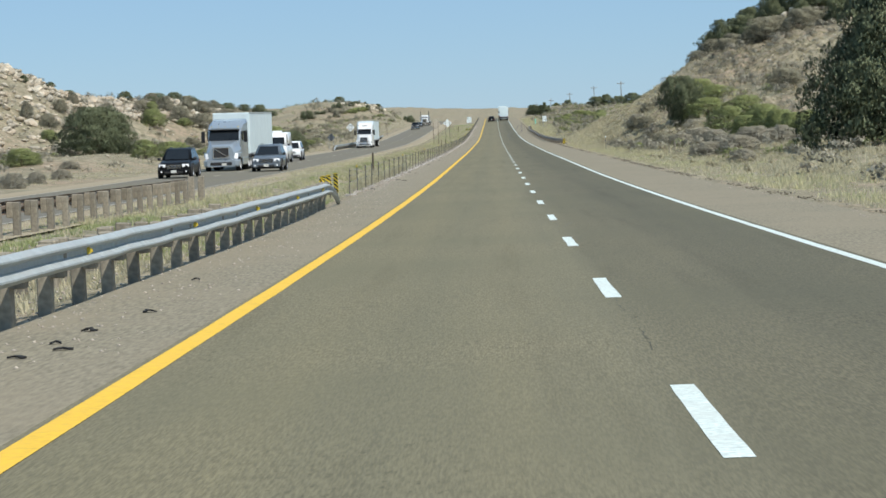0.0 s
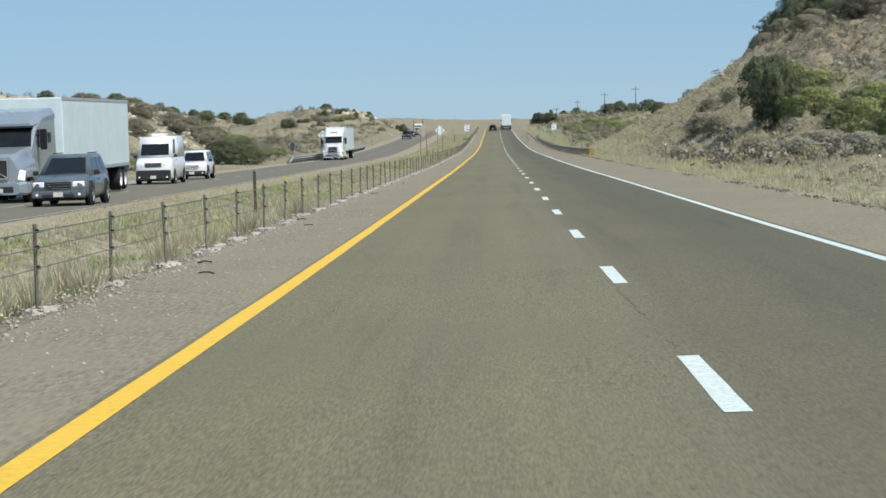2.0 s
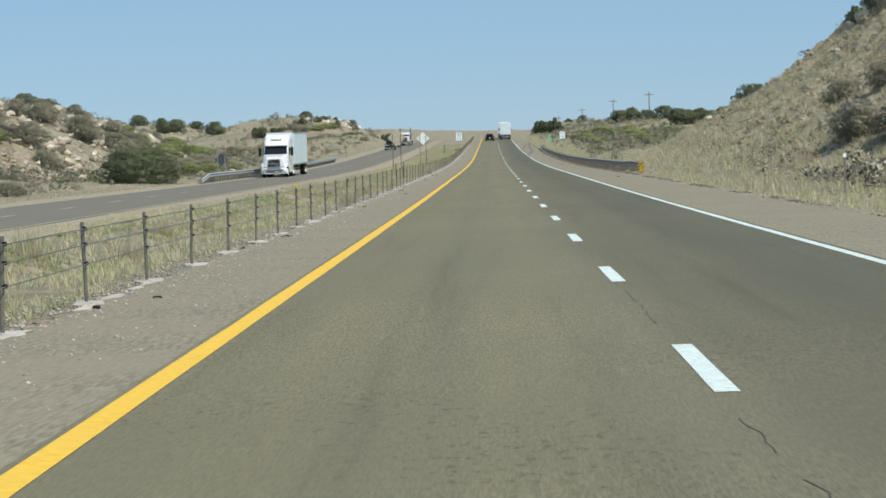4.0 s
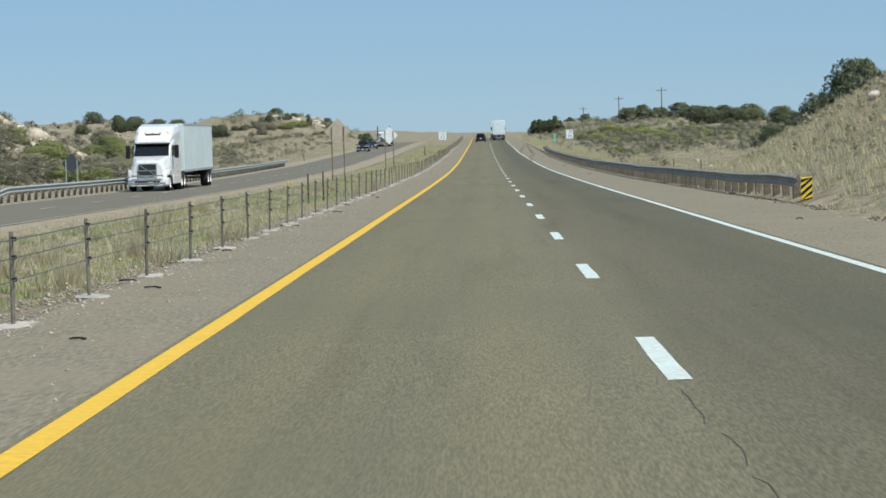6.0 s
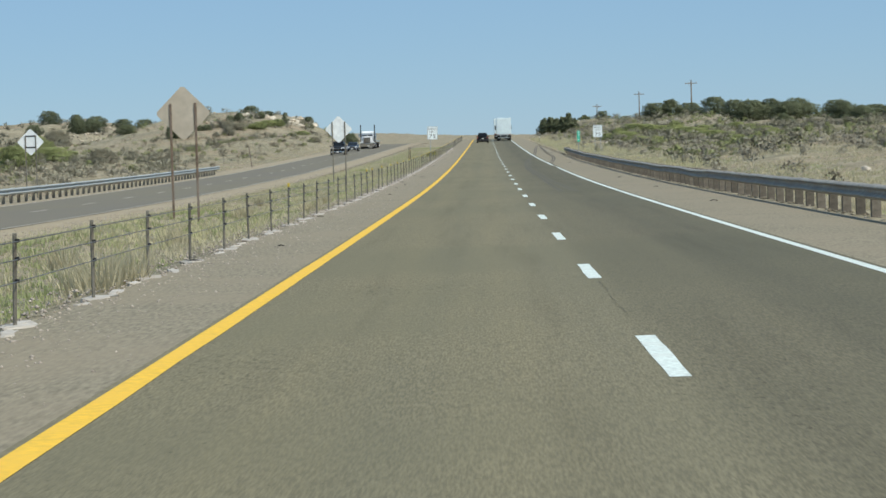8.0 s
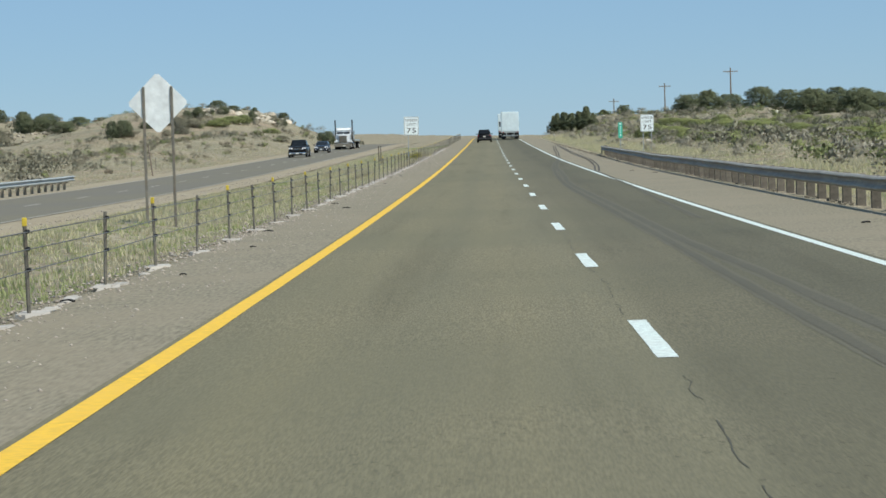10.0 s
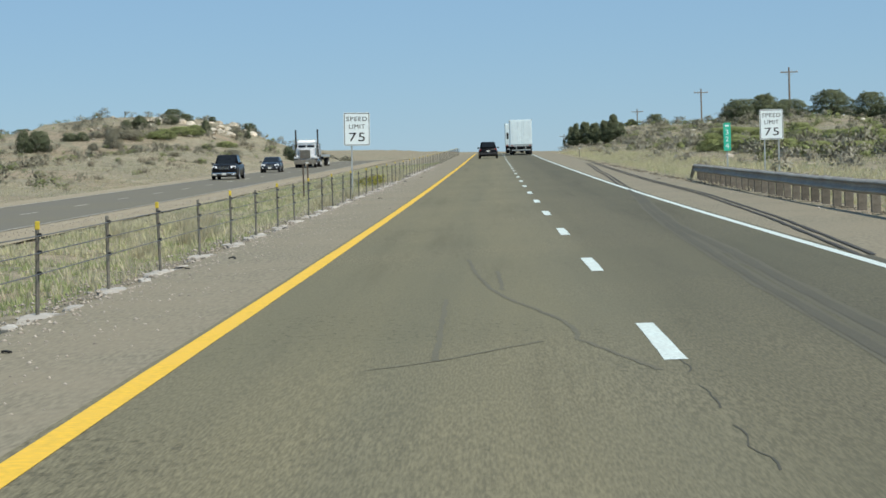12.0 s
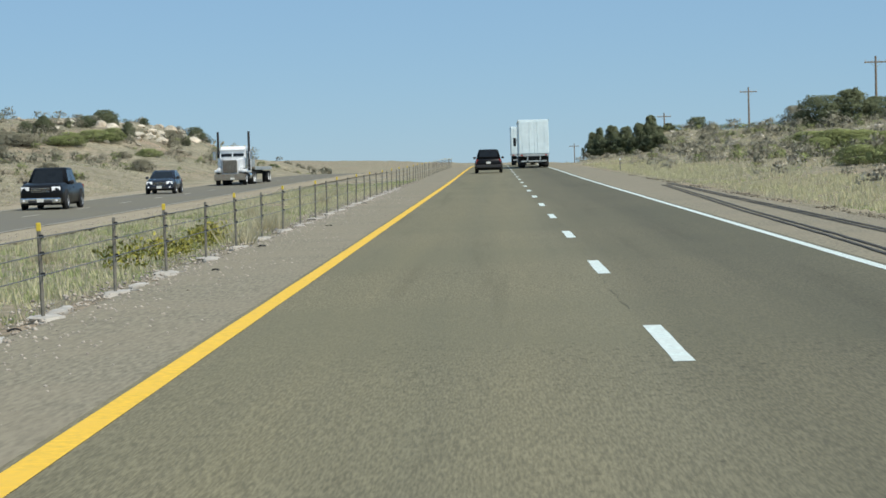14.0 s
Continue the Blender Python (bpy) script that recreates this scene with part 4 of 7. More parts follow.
def wheel(parent, x, y, r, w, rim_mat="rim", dual=False, name="wheel"):
    """A wheel on its own: tyre with a rounded tread, dished rim, hub."""
    sx = 1 if x > 0 else -1
    e = part(name, rod(bmesh.new(), (-w / 2 * 0.6, 0, 0), (w / 2 * 0.6, 0, 0), r * 0.5, 12), M["chassis"], parent)
    e.matrix_basis = Matrix.Translation((x, y, r))
    bm = bmesh.new()
    n, prof = 20, [(-w / 2, r * 0.62), (-w / 2, r * 0.92), (-w * 0.38, r), (w * 0.38, r), (w / 2, r * 0.92), (w / 2, r * 0.62)]
    rings = [[(px, pr * math.cos(2 * math.pi * k / n), pr * math.sin(2 * math.pi * k / n)) for px, pr in prof] for k in range(n)]
    vs = [[bm.verts.new(p) for p in q] for q in rings]
    for k in range(n):
        a, b = vs[k], vs[(k + 1) % n]
        for j in range(len(prof) - 1):
            bm.faces.new((a[j], a[j + 1], b[j + 1], b[j]))
    part("tyre", bm, M["rubber"], e, smooth=True)
    bm = bmesh.new()
    prof = [(w * 0.5, r * 0.63), (w * 0.42, r * 0.6), (w * 0.2, r * 0.52), (w * 0.16, r * 0.25), (w * 0.4, r * 0.2), (w * 0.4, 0.001)]
    vs = [[bm.verts.new((sx * px, pr * math.cos(2 * math.pi * k / n), pr * math.sin(2 * math.pi * k / n))) for px, pr in prof] for k in range(n)]
    for k in range(n):
        a, b = vs[k], vs[(k + 1) % n]
        for j in range(len(prof) - 1):
            bm.faces.new((a[j], a[j + 1], b[j + 1], b[j]))
    part("rim", bm, M[rim_mat], e, smooth=True)
    return e


def section(y, w, z0, z1, r=0.1, top=1.0):
    """A rounded cross-section of a body at y: half width w, from z0 to z1; top narrows the upper corners."""
    t = w * top
    return [(-w + r, y, z0), (w - r, y, z0), (w, y, z0 + r), (w, y, z0 + (z1 - z0) * 0.55), (t, y, z1 - r), (t - r, y, z1), (-t + r, y, z1), (-t, y, z1 - r), (-w, y, z0 + (z1 - z0) * 0.55), (-w, y, z0 + r)]


def car(name, label, at, turn, L, Wd, H, belt, hood, y_cowl, y_roof0, y_roof1, y_tail, paint, wr=0.37, box_bed=False, trim="plastic", grille="black", rack=False, category="car", nose=0.35, white_cargo=None, bumper="plastic", slots=0):
    """A road vehicle: lower body loft, cabin with glazed panels, wheels, lamps, grille, bumpers, mirrors."""
    e = thing(name, at, label, category, turn=turn)
    hw, f = Wd / 2, -L / 2
    b = L / 2
    bm = bmesh.new()
    loft(bm, [section(f, hw * 0.80, 0.42, hood - 0.24, 0.08), section(f + 0.10, hw * 0.90, 0.34, hood - 0.14, 0.1), section(f + nose, hw * 0.98, 0.28, hood - 0.05, 0.1, 0.93),
              section(y_cowl - 0.3, hw, 0.26, hood + 0.02, 0.1, 0.93), section(y_cowl + 0.25, hw, 0.26, belt, 0.08, 0.95), section(b - 0.5, hw, 0.28, belt, 0.08, 0.95),
              section(b - 0.12, hw * 0.96, 0.34, belt - 0.02, 0.1, 0.95), section(b, hw * 0.9, 0.45, belt - 0.12, 0.1, 0.95)])
    bmesh.ops.bevel(bm, geom=[x for x in bm.edges if len(x.link_faces) == 2 and x.calc_face_angle(0) > 0.45], offset=0.04, segments=2, affect="EDGES", profile=0.6)
    body = part("body", bm, M[paint], e, smooth=True)
    # cabin
    rw, bw = hw * (0.86 if white_cargo else 0.72), hw * 0.93
    yb0, yb1, yr0, yr1 = y_cowl, y_tail, y_roof0, y_roof1
    bm = bmesh.new()
    loft(bm, [[(-bw, yb0, belt - 0.06), (bw, yb0, belt - 0.06), (bw, yb1, belt - 0.06), (-bw, yb1, belt - 0.06)],
              [(-rw, yr0, H - 0.05), (rw, yr0, H - 0.05), (rw, yr1, H - 0.05), (-rw, yr1, H - 0.05)],
              [(-rw * 0.9, yr0 + 0.12, H), (rw * 0.9, yr0 + 0.12, H), (rw * 0.9, yr1 - 0.1, H), (-rw * 0.9, yr1 - 0.1, H)]])
    bmesh.ops.bevel(bm, geom=[x for x in bm.edges if len(x.link_faces) == 2 and x.calc_face_angle(0) > 0.3], offset=0.09, segments=3, affect="EDGES", profile=0.6)
    part("cabin", bm, M[paint], e, smooth=True)

    def face_quad(p00, p10, p11, p01, a0, a1, c0, c1):
        P = [Vector(p) for p in (p00, p10, p11, p01)]
        q = []
        for a, c in ((a0, c0), (a1, c0), (a1, c1), (a0, c1)):
            lo, hi = P[0].lerp(P[1], a), P[3].lerp(P[2], a)
            q.append(lo.lerp(hi, c))
        return q
    zb, zr = belt - 0.06, H - 0.05
    FR = ((-bw, yb0, zb), (bw, yb0, zb), (rw, yr0, zr), (-rw, yr0, zr))
    part("windshield", slab(bmesh.new(), face_quad(*FR, 0.09, 0.91, 0.14, 0.68 if white_cargo else 0.9), 0.012), M["glass"], e)
    RR = ((-bw, yb1, zb), (bw, yb1, zb), (rw, yr1, zr), (-rw, yr1, zr))
    part("rear_window", slab(bmesh.new(), face_quad(*RR, 0.1, 0.9, 0.25, 0.9), 0.012), M["glass"], e)
    for sx in (-1, 1):
        SD = ((sx * bw, yb0, zb), (sx * bw, yb1, zb), (sx * rw, yr1, zr), (sx * rw, yr0, zr))
        cuts = [(0.10, 0.40), (0.44, 0.70), (0.73, 0.93)] if not box_bed else [(0.12, 0.48), (0.53, 0.92)]
        if white_cargo:
            cuts = [(0.06, 0.24)]
        for a0, a1 in cuts:
            part("side_window", slab(bmesh.new(), face_quad(*SD, a0, a1, 0.2, 0.9), 0.012), M["glass"], e)
        m = part("mirror", bx(-0.1, 0.1, -0.05, 0.05, 0, 0.16, 0.03), M[trim], e)
        m.matrix_basis = Matrix.Translation((sx * (hw + 0.08), y_cowl + 0.35, belt - 0.02))
        hl = part("headlight", bx(-0.2, 0.2, -0.05, 0.06, -0.09, 0.09, 0.03), M["lamp"], e)
        hl.matrix_basis = Matrix.Translation((sx * (hw * 0.70), f + 0.06, hood - 0.27)) @ pose(0, 0, 0, 0, 0, sx * 14)
        tl = part("tail_light", bx(-0.09, 0.09, -0.03, 0.03, -0.16, 0.16, 0.02), M["red_lamp"], e)
        tl.matrix_basis = Matrix.Translation((sx * hw * 0.84, b - 0.06, belt - 0.22))
        for yy in (f + L * 0.185, b - L * 0.20):
            arch = part("wheel_arch", rod(bmesh.new(), (0, 0, 0), (0.07, 0, 0), wr + 0.09, 20), M["chassis"], e)
            arch.matrix_basis = Matrix.Translation((sx * hw - (0.05 if sx > 0 else 0.02), yy, wr + 0.01))
            wheel(e, sx * (hw - 0.07), yy, wr, 0.24)
        part("door_seam", bx(sx * hw - 0.004, sx * hw + 0.004, y_cowl + 0.25, y_cowl + 0.27, 0.45, belt - 0.1), M["black"], e)
        part("door_handle", bx(sx * hw - 0.01, sx * hw + 0.025, y_cowl + 1.1, y_cowl + 1.3, belt - 0.2, belt - 0.16, 0.008), M[trim], e)
        if rack:
            part("roof_rail", rod(bmesh.new(), (sx * rw * 0.85, yr0 + 0.3, H + 0.04), (sx * rw * 0.85, yr1 - 0.2, H + 0.04), 0.02, 6), M["black"], e)
    g = part("grille", bx(-hw * 0.46, hw * 0.46, -0.025, 0.05, -0.13, 0.13, 0.02), M[grille], e)
    g.matrix_basis = Matrix.Translation((0, f + 0.02, hood - 0.32))
    for k in range(slots):
        x = (k - (slots - 1) / 2) * hw * 0.84 / slots
        part("grille_bar", bx(x - 0.02, x + 0.02, -0.04, -0.02, -0.12, 0.12), M[paint], g)
    for k in range(0 if slots else 3):
        part("grille_bar", bx(-hw * 0.42, hw * 0.42, -0.04, -0.02, -0.09 + 0.075 * k, -0.07 + 0.075 * k), M["chrome"], g)
    lip = 0.8 if white_cargo else 0.54
    part("front_bumper", bx(-hw * 0.92, hw * 0.92, f - 0.06, f + 0.2, 0.30, lip, 0.05, 2), M[bumper], e)
    part("lower_intake", bx(-hw * 0.55, hw * 0.55, f - 0.075, f - 0.04, 0.31, 0.43, 0.015), M["chassis"], e)
    for sx in (-1, 1):
        part("fog_lamp", rod(bmesh.new(), (sx * hw * 0.74, f - 0.07, 0.42), (sx * hw * 0.74, f - 0.03, 0.42), 0.05, 10), M["lamp"], e)
    if white_cargo:
        part("roof_vent", bx(-0.4, 0.4, -0.6, 0.4, H - 0.02, H + 0.16, 0.06, 2), M[paint], e)
    part("rear_bumper", bx(-hw * 0.92, hw * 0.92, b - 0.16, b + 0.06, 0.38, 0.60, 0.04, 2), M[bumper], e)
    pl = part("number_plate", bx(-0.16, 0.16, -0.01, 0.01, -0.08, 0.08), M["plate"], e)
    pl.matrix_basis = Matrix.Translation((0, f - 0.072, 0.42))
    pl = part("number_plate", bx(-0.16, 0.16, -0.01, 0.01, -0.08, 0.08), M["plate"], e)
    pl.matrix_basis = Matrix.Translation((0, b + 0.03, 0.75))
    part("underbody", bx(-hw * 0.8, hw * 0.8, f + 0.3, b - 0.3, 0.2, 0.34), M["chassis"], e)
    if box_bed:
        part("bed_floor", bx(-hw * 0.82, hw * 0.82, y_tail + 0.05, b - 0.1, belt - 0.02, belt + 0.012), M["black"], e, "dark truck bed")
    return e


def drop(s, u):
    return on_road(s, u)


def oncoming(s, lane=0.0):
    """A place on the oncoming carriageway: lane is the offset from its outer lane's middle."""
    return Vector((float(rx(s) + opp_u(s)) + lane, s, float(rz(s) + opp_dz(s)) - 0.03))


# oncoming group near the start
SUV = dict(L=4.75, Wd=1.92, H=1.72, belt=1.06, hood=1.02, y_cowl=-1.2, y_roof0=-0.2, y_roof1=1.95, y_tail=2.25)
car("suv", "black SUV with dark windows driving on the oncoming carriageway", oncoming(134), 0, paint="paint_black", wr=0.38, rack=True, bumper="paint_black", **SUV)
car("suv", "slate blue SUV with roof rails passing a semi truck", oncoming(150, 3.7), 0, paint="paint_blue", wr=0.38, rack=True, bumper="paint_blue", **SUV)
car("cargo_van", "tall white cargo van with dark bumper", oncoming(199), 0, L=5.9, Wd=2.05, H=2.62, belt=1.5, hood=1.38, y_cowl=-2.25, y_roof0=-1.55, y_roof1=2.8, y_tail=2.9, paint="paint_white", wr=0.37, white_cargo=True, category="van", nose=0.3)
car("suv", "boxy white SUV with black grille and roof rails", oncoming(215), 0, L=4.45, Wd=1.82, H=1.78, belt=1.1, hood=1.08, y_cowl=-1.05, y_roof0=-0.5, y_roof1=1.9, y_tail=2.1, paint="paint_white", wr=0.39, rack=True, slots=8)
# oncoming group near the end
car("pickup_truck", "black crew-cab pickup truck with bright headlights", oncoming(614, 0.2), 0, L=5.85, Wd=2.03, H=1.92, belt=1.18, hood=1.22, y_cowl=-1.3, y_roof0=-0.65, y_roof1=0.95, y_tail=1.15, paint="paint_black", wr=0.41, box_bed=True, bumper="chrome", category="pickup truck")
car("hatchback_car", "dark blue hatchback car on the oncoming carriageway", oncoming(652), 0, L=4.4, Wd=1.8, H=1.47, belt=0.95, hood=0.95, y_cowl=-1.05, y_roof0=-0.1, y_roof1=1.35, y_tail=2.0, paint="paint_navy", wr=0.33, bumper="paint_navy")
# ahead in the same direction
car("suv", "black SUV ahead with light tailgate glass", drop(676, 0.05), 180, paint="paint_black", wr=0.38, **SUV)


def trailer(at, turn, L=16.1, label="white box semi-trailer with double rear doors", H=4.1, low=1.15, color="trailer"):
    e = thing("semi_trailer", at, label, "trailer", turn=turn)
    hw = 1.3
    f, b = -L / 2, L / 2
    part("cargo_box", bx(-hw, hw, f, b, low, H, 0.03), M[color], e)
    for sx in (-1, 1):
        part("bottom_rail", bx(sx * hw - 0.02, sx * hw + 0.02, f, b, low - 0.06, low + 0.09, 0.006), M["galv"], e)
        part("top_rail", bx(sx * hw - 0.02, sx * hw + 0.02, f, b, H - 0.11, H + 0.01, 0.006), M["galv"], e)
        part("rear_door", bx(sx * 0.65 - 0.6, sx * 0.65 + 0.6, b, b + 0.03, low + 0.06, H - 0.14, 0.01), M[color], e)
        for k in (0.35, 0.95):
            part("lock_rod", rod(bmesh.new(), (sx * k, b + 0.05, low + 0.1), (sx * k, b + 0.05, H - 0.2), 0.016, 6), M[color], e)
        part("tail_light", bx(sx * 1.05 - 0.09, sx * 1.05 + 0.09, b, b + 0.03, low - 0.14, low - 0.04), M["red_lamp"], e)
        part("guard_leg", bx(sx * 0.55 - 0.05, sx * 0.55 + 0.05, b - 0.12, b - 0.03, 0.5, low - 0.05), M["galv"], e)
        part("mud_flap", bx(sx * 0.95 - 0.3, sx * 0.95 + 0.3, b - 0.62, b - 0.6, 0.2, 0.9), M["rubber"], e)
        part("landing_leg", bx(sx * 0.7 - 0.06, sx * 0.7 + 0.06, f + 2.9, f + 3.02, 0.4, low), M["galv"], e)
        for yy in (b - 2.4, b - 1.15):
            wheel(e, sx * 1.02, yy, 0.51, 0.5, "paint_white")
    part("impact_guard", bx(-1.1, 1.1, b - 0.13, b - 0.03, 0.48, 0.6, 0.01), M["galv"], e)
    part("rear_frame", bx(-hw, hw, b - 0.06, b + 0.005, low - 0.18, low, 0.01), M["galv"], e)
    part("subframe", bx(-0.5, 0.5, b - 3.2, b - 0.2, 0.72, low - 0.05), M["chassis"], e)
    part("front_rail", bx(-0.4, 0.4, f + 0.3, b - 3.2, low - 0.25, low - 0.05), M["chassis"], e)
    return e


def tractor(at, turn, paint, label, sleeper=True, classic=False, bull_bar=False, top=4.0):
    e = thing("semi_truck", at, label, "truck", turn=turn)
    P = M[paint]
    f = -3.6
    if classic:
        bm = bmesh.new()
        loft(bm, [section(f + 0.25, 0.62, 0.85, 1.95, 0.1, 0.96), section(f + 1.1, 0.68, 0.8, 2.05, 0.1, 0.96), section(f + 2.2, 0.85, 0.8, 2.15, 0.08, 0.97)])
        part("hood", bm, P, e)
        g = part("grille", bx(-0.56, 0.56, f + 0.12, f + 0.27, 0.95, 1.93, 0.06, 2), M["post_steel"], e, "tall dull chrome grille")
        for k in range(9):
            part("grille_bar", bx(-0.46 + k * 0.115 - 0.015, -0.46 + k * 0.115 + 0.015, f + 0.105, f + 0.125, 1.02, 1.84), M["chassis"], g)
        part("front_bumper", bx(-1.2, 1.2, f - 0.1, f + 0.08, 0.38, 0.85, 0.03, 2), M["post_steel"], e)
        part("windshield_post", bx(-0.04, 0.04, f + 2.02, f + 2.12, 2.18, 2.7, 0.01), P, e)
        part("cab", loft(bmesh.new(), [section(f + 2.1, 1.02, 0.95, 2.75, 0.1, 0.95), section(f + 2.5, 1.05, 0.9, 3.0, 0.1, 0.95), section(f + 4.9, 1.15, 0.9, 3.05, 0.1, 0.97)]), P, e)
        part("windshield", slab(bmesh.new(), [(-0.9, f + 2.08, 2.2), (0.9, f + 2.08, 2.2), (0.86, f + 2.18, 2.68), (-0.86, f + 2.18, 2.68)], 0.03), M["glass"], e)
        part("visor", bx(-1.0, 1.0, f + 1.95, f + 2.3, 2.7, 2.78, 0.02), P, e)
        for sx in (-1, 1):
            part("exhaust_pipe", rod(bmesh.new(), (sx * 1.2, f + 2.9, 1.1), (sx * 1.2, f + 2.9, 4.15), 0.09, 12), M["chassis"], e, "tall dark upright exhaust pipe")
            part("fender", bx(sx * 0.95 - 0.3, sx * 0.95 + 0.3, f + 0.35, f + 1.75, 0.95, 1.2, 0.12, 3), P, e)
            part("air_cleaner", rod(bmesh.new(), (sx * 0.98, f + 1.95, 1.3), (sx * 0.98, f + 1.95, 2.1), 0.19, 12), M["chrome"], e)
            part("headlight", rod(bmesh.new(), (sx * 0.85, f + 0.2, 1.25), (sx * 0.85, f + 0.4, 1.25), 0.13, 12), M["lamp"], e)
            part("side_window", bx(sx * 1.05 - 0.02, sx * 1.05 + 0.03, f + 2.5, f + 3.2, 2.1, 2.65, 0.02), M["glass"], e)
            part("mirror", bx(sx * 1.42 - 0.12, sx * 1.42 + 0.12, f + 2.2, f + 2.28, 1.95, 2.6, 0.03), M["chrome"], e)
            part("mirror_arm", rod(bmesh.new(), (sx * 1.0, f + 2.3, 2.5), (sx * 1.4, f + 2.24, 2.5), 0.02, 6), M["chrome"], e)
    else:
        # aerodynamic conventional
        bm = bmesh.new()
        loft(bm, [section(f + 0.05, 0.85, 0.75, 1.72, 0.14, 0.85), section(f + 0.35, 1.02, 0.65, 1.84, 0.14, 0.82), section(f + 1.2, 1.14, 0.7, 2.0, 0.12, 0.82), section(f + 1.9, 1.17, 0.75, 2.1, 0.12, 0.86)])
        part("hood", bm, P, e)
        g = part("grille", bx(-0.52, 0.52, f - 0.03, f + 0.12, 0.95, 1.62, 0.05, 2), M["chassis"], e, "black mesh grille with diagonal bar")
        part("grille_frame", frame_ring(1.1, 0.74, 0.08, 0.05, -0.03, 0.03), M["chrome"], g).matrix_basis = Matrix.Translation((0, f - 0.03, 1.28))
        bar = part("grille_bar", bx(-0.58, 0.58, -0.01, 0.01, -0.02, 0.02), M["chrome"], g)
        bar.matrix_basis = Matrix.Translation((0, f - 0.045, 1.28)) @ pose(0, 0, 0, 0, 32, 0)
        part("front_bumper", loft(bmesh.new(), [section(f - 0.16, 0.95, 0.35, 0.78, 0.08), section(f + 0.1, 1.2, 0.32, 0.82, 0.08), section(f + 0.7, 1.24, 0.34, 0.8, 0.08)]), P if bull_bar else M["paint_grey"], e)
        part("bumper_intake", bx(-0.75, 0.75, f - 0.18, f - 0.1, 0.42, 0.66, 0.03), M["chassis"], e)
        part("cab", loft(bmesh.new(), [section(f + 1.75, 1.12, 0.85, 2.05, 0.1, 0.96), section(f + 2.45, 1.18, 0.8, 2.85, 0.1, 0.95), section(f + 3.0, 1.22, 0.8, 3.1, 0.1, 0.97), section(f + 5.5, 1.25, 0.8, 3.2, 0.1, 0.98)]), P, e)
        part("windshield", slab(bmesh.new(), [(-1.04, f + 1.78, 2.10), (1.04, f + 1.78, 2.10), (0.98, f + 2.36, 2.80), (-0.98, f + 2.36, 2.80)], 0.04), M["glass"], e)
        part("roof_fairing", loft(bmesh.new(), [section(f + 2.25, 1.0, 2.78, 2.95, 0.06, 0.95), section(f + 2.7, 1.12, 2.8, top - 0.5, 0.12, 0.9), section(f + 3.7, 1.2, 2.9, top - 0.14, 0.14, 0.92), section(f + 5.5, 1.25, 3.0, top, 0.12, 0.95)]), P, e)
        part("fairing_vent", slab(bmesh.new(), [(-0.45, f + 2.55, top - 0.78), (0.45, f + 2.55, top - 0.78), (0.45, f + 2.66, top - 0.6), (-0.45, f + 2.66, top - 0.6)], 0.05), M["chassis"], e)
        part("visor", bx(-1.05, 1.05, f + 2.1, f + 2.4, 2.78, 2.86, 0.02), M["chassis"], e)
        for sx in (-1, 1):
            hl = part("headlight", bx(-0.17, 0.17, -0.06, 0.1, -0.2, 0.2, 0.05, 2), M["lamp"], e)
            hl.matrix_basis = Matrix.Translation((sx * 0.95, f + 0.22, 1.05)) @ pose(0, 0, 0, -12, sx * 10, sx * 28)
            part("side_window", bx(sx * 1.19 - 0.03, sx * 1.19 + 0.03, f + 2.45, f + 3.25, 2.05, 2.72, 0.02), M["glass"], e)
            part("sleeper_window", bx(sx * 1.24 - 0.02, sx * 1.24 + 0.02, f + 4.1, f + 4.6, 2.2, 2.6, 0.02), M["glass"], e)
            m = part("mirror", bx(-0.13, 0.13, -0.08, 0.06, 0, 0.78, 0.05, 2), M["black"], e)
            m.matrix_basis = Matrix.Translation((sx * 1.46, f + 2.15, 1.95))
            part("mirror_arm", rod(bmesh.new(), (sx * 1.15, f + 2.3, 2.5), (sx * 1.4, f + 2.15, 2.5), 0.025, 6), M["black"], e)
            part("side_fairing", bx(sx * 1.2 - 0.05, sx * 1.2 + 0.05, f + 2.2, f + 5.4, 0.4, 0.9, 0.03), P, e)
            part("front_fender", bx(sx * 1.12 - 0.12, sx * 1.12 + 0.12, f + 0.5, f + 1.75, 0.95, 1.3, 0.08, 2), P, e)
        if bull_bar:
            gd = part("bumper_guard", rod(bmesh.new(), (-0.95, f - 0.3, 0.95), (0.95, f - 0.3, 0.95), 0.045, 8), M["chrome"], e, "chrome tube bumper guard")
            for sx in (-1, 1):
                part("guard_upright", rod(bmesh.new(), (sx * 0.55, f - 0.3, 0.45), (sx * 0.55, f - 0.3, 1.25), 0.045, 8), M["chrome"], gd)
            part("guard_tube", rod(bmesh.new(), (-0.55, f - 0.3, 1.25), (0.55, f - 0.3, 1.25), 0.045, 8), M["chrome"], gd)
            part("guard_tube", rod(bmesh.new(), (-1.1, f - 0.3, 0.5), (1.1, f - 0.3, 0.5), 0.05, 8), M["chrome"], gd)
    part("chassis_frame", bx(-0.45, 0.45, f + 0.6, 3.9, 0.6, 0.95), M["chassis"], e)
    part("fifth_wheel", bx(-0.45, 0.45, 2.2, 3.2, 0.95, 1.08, 0.02), M["chassis"], e)
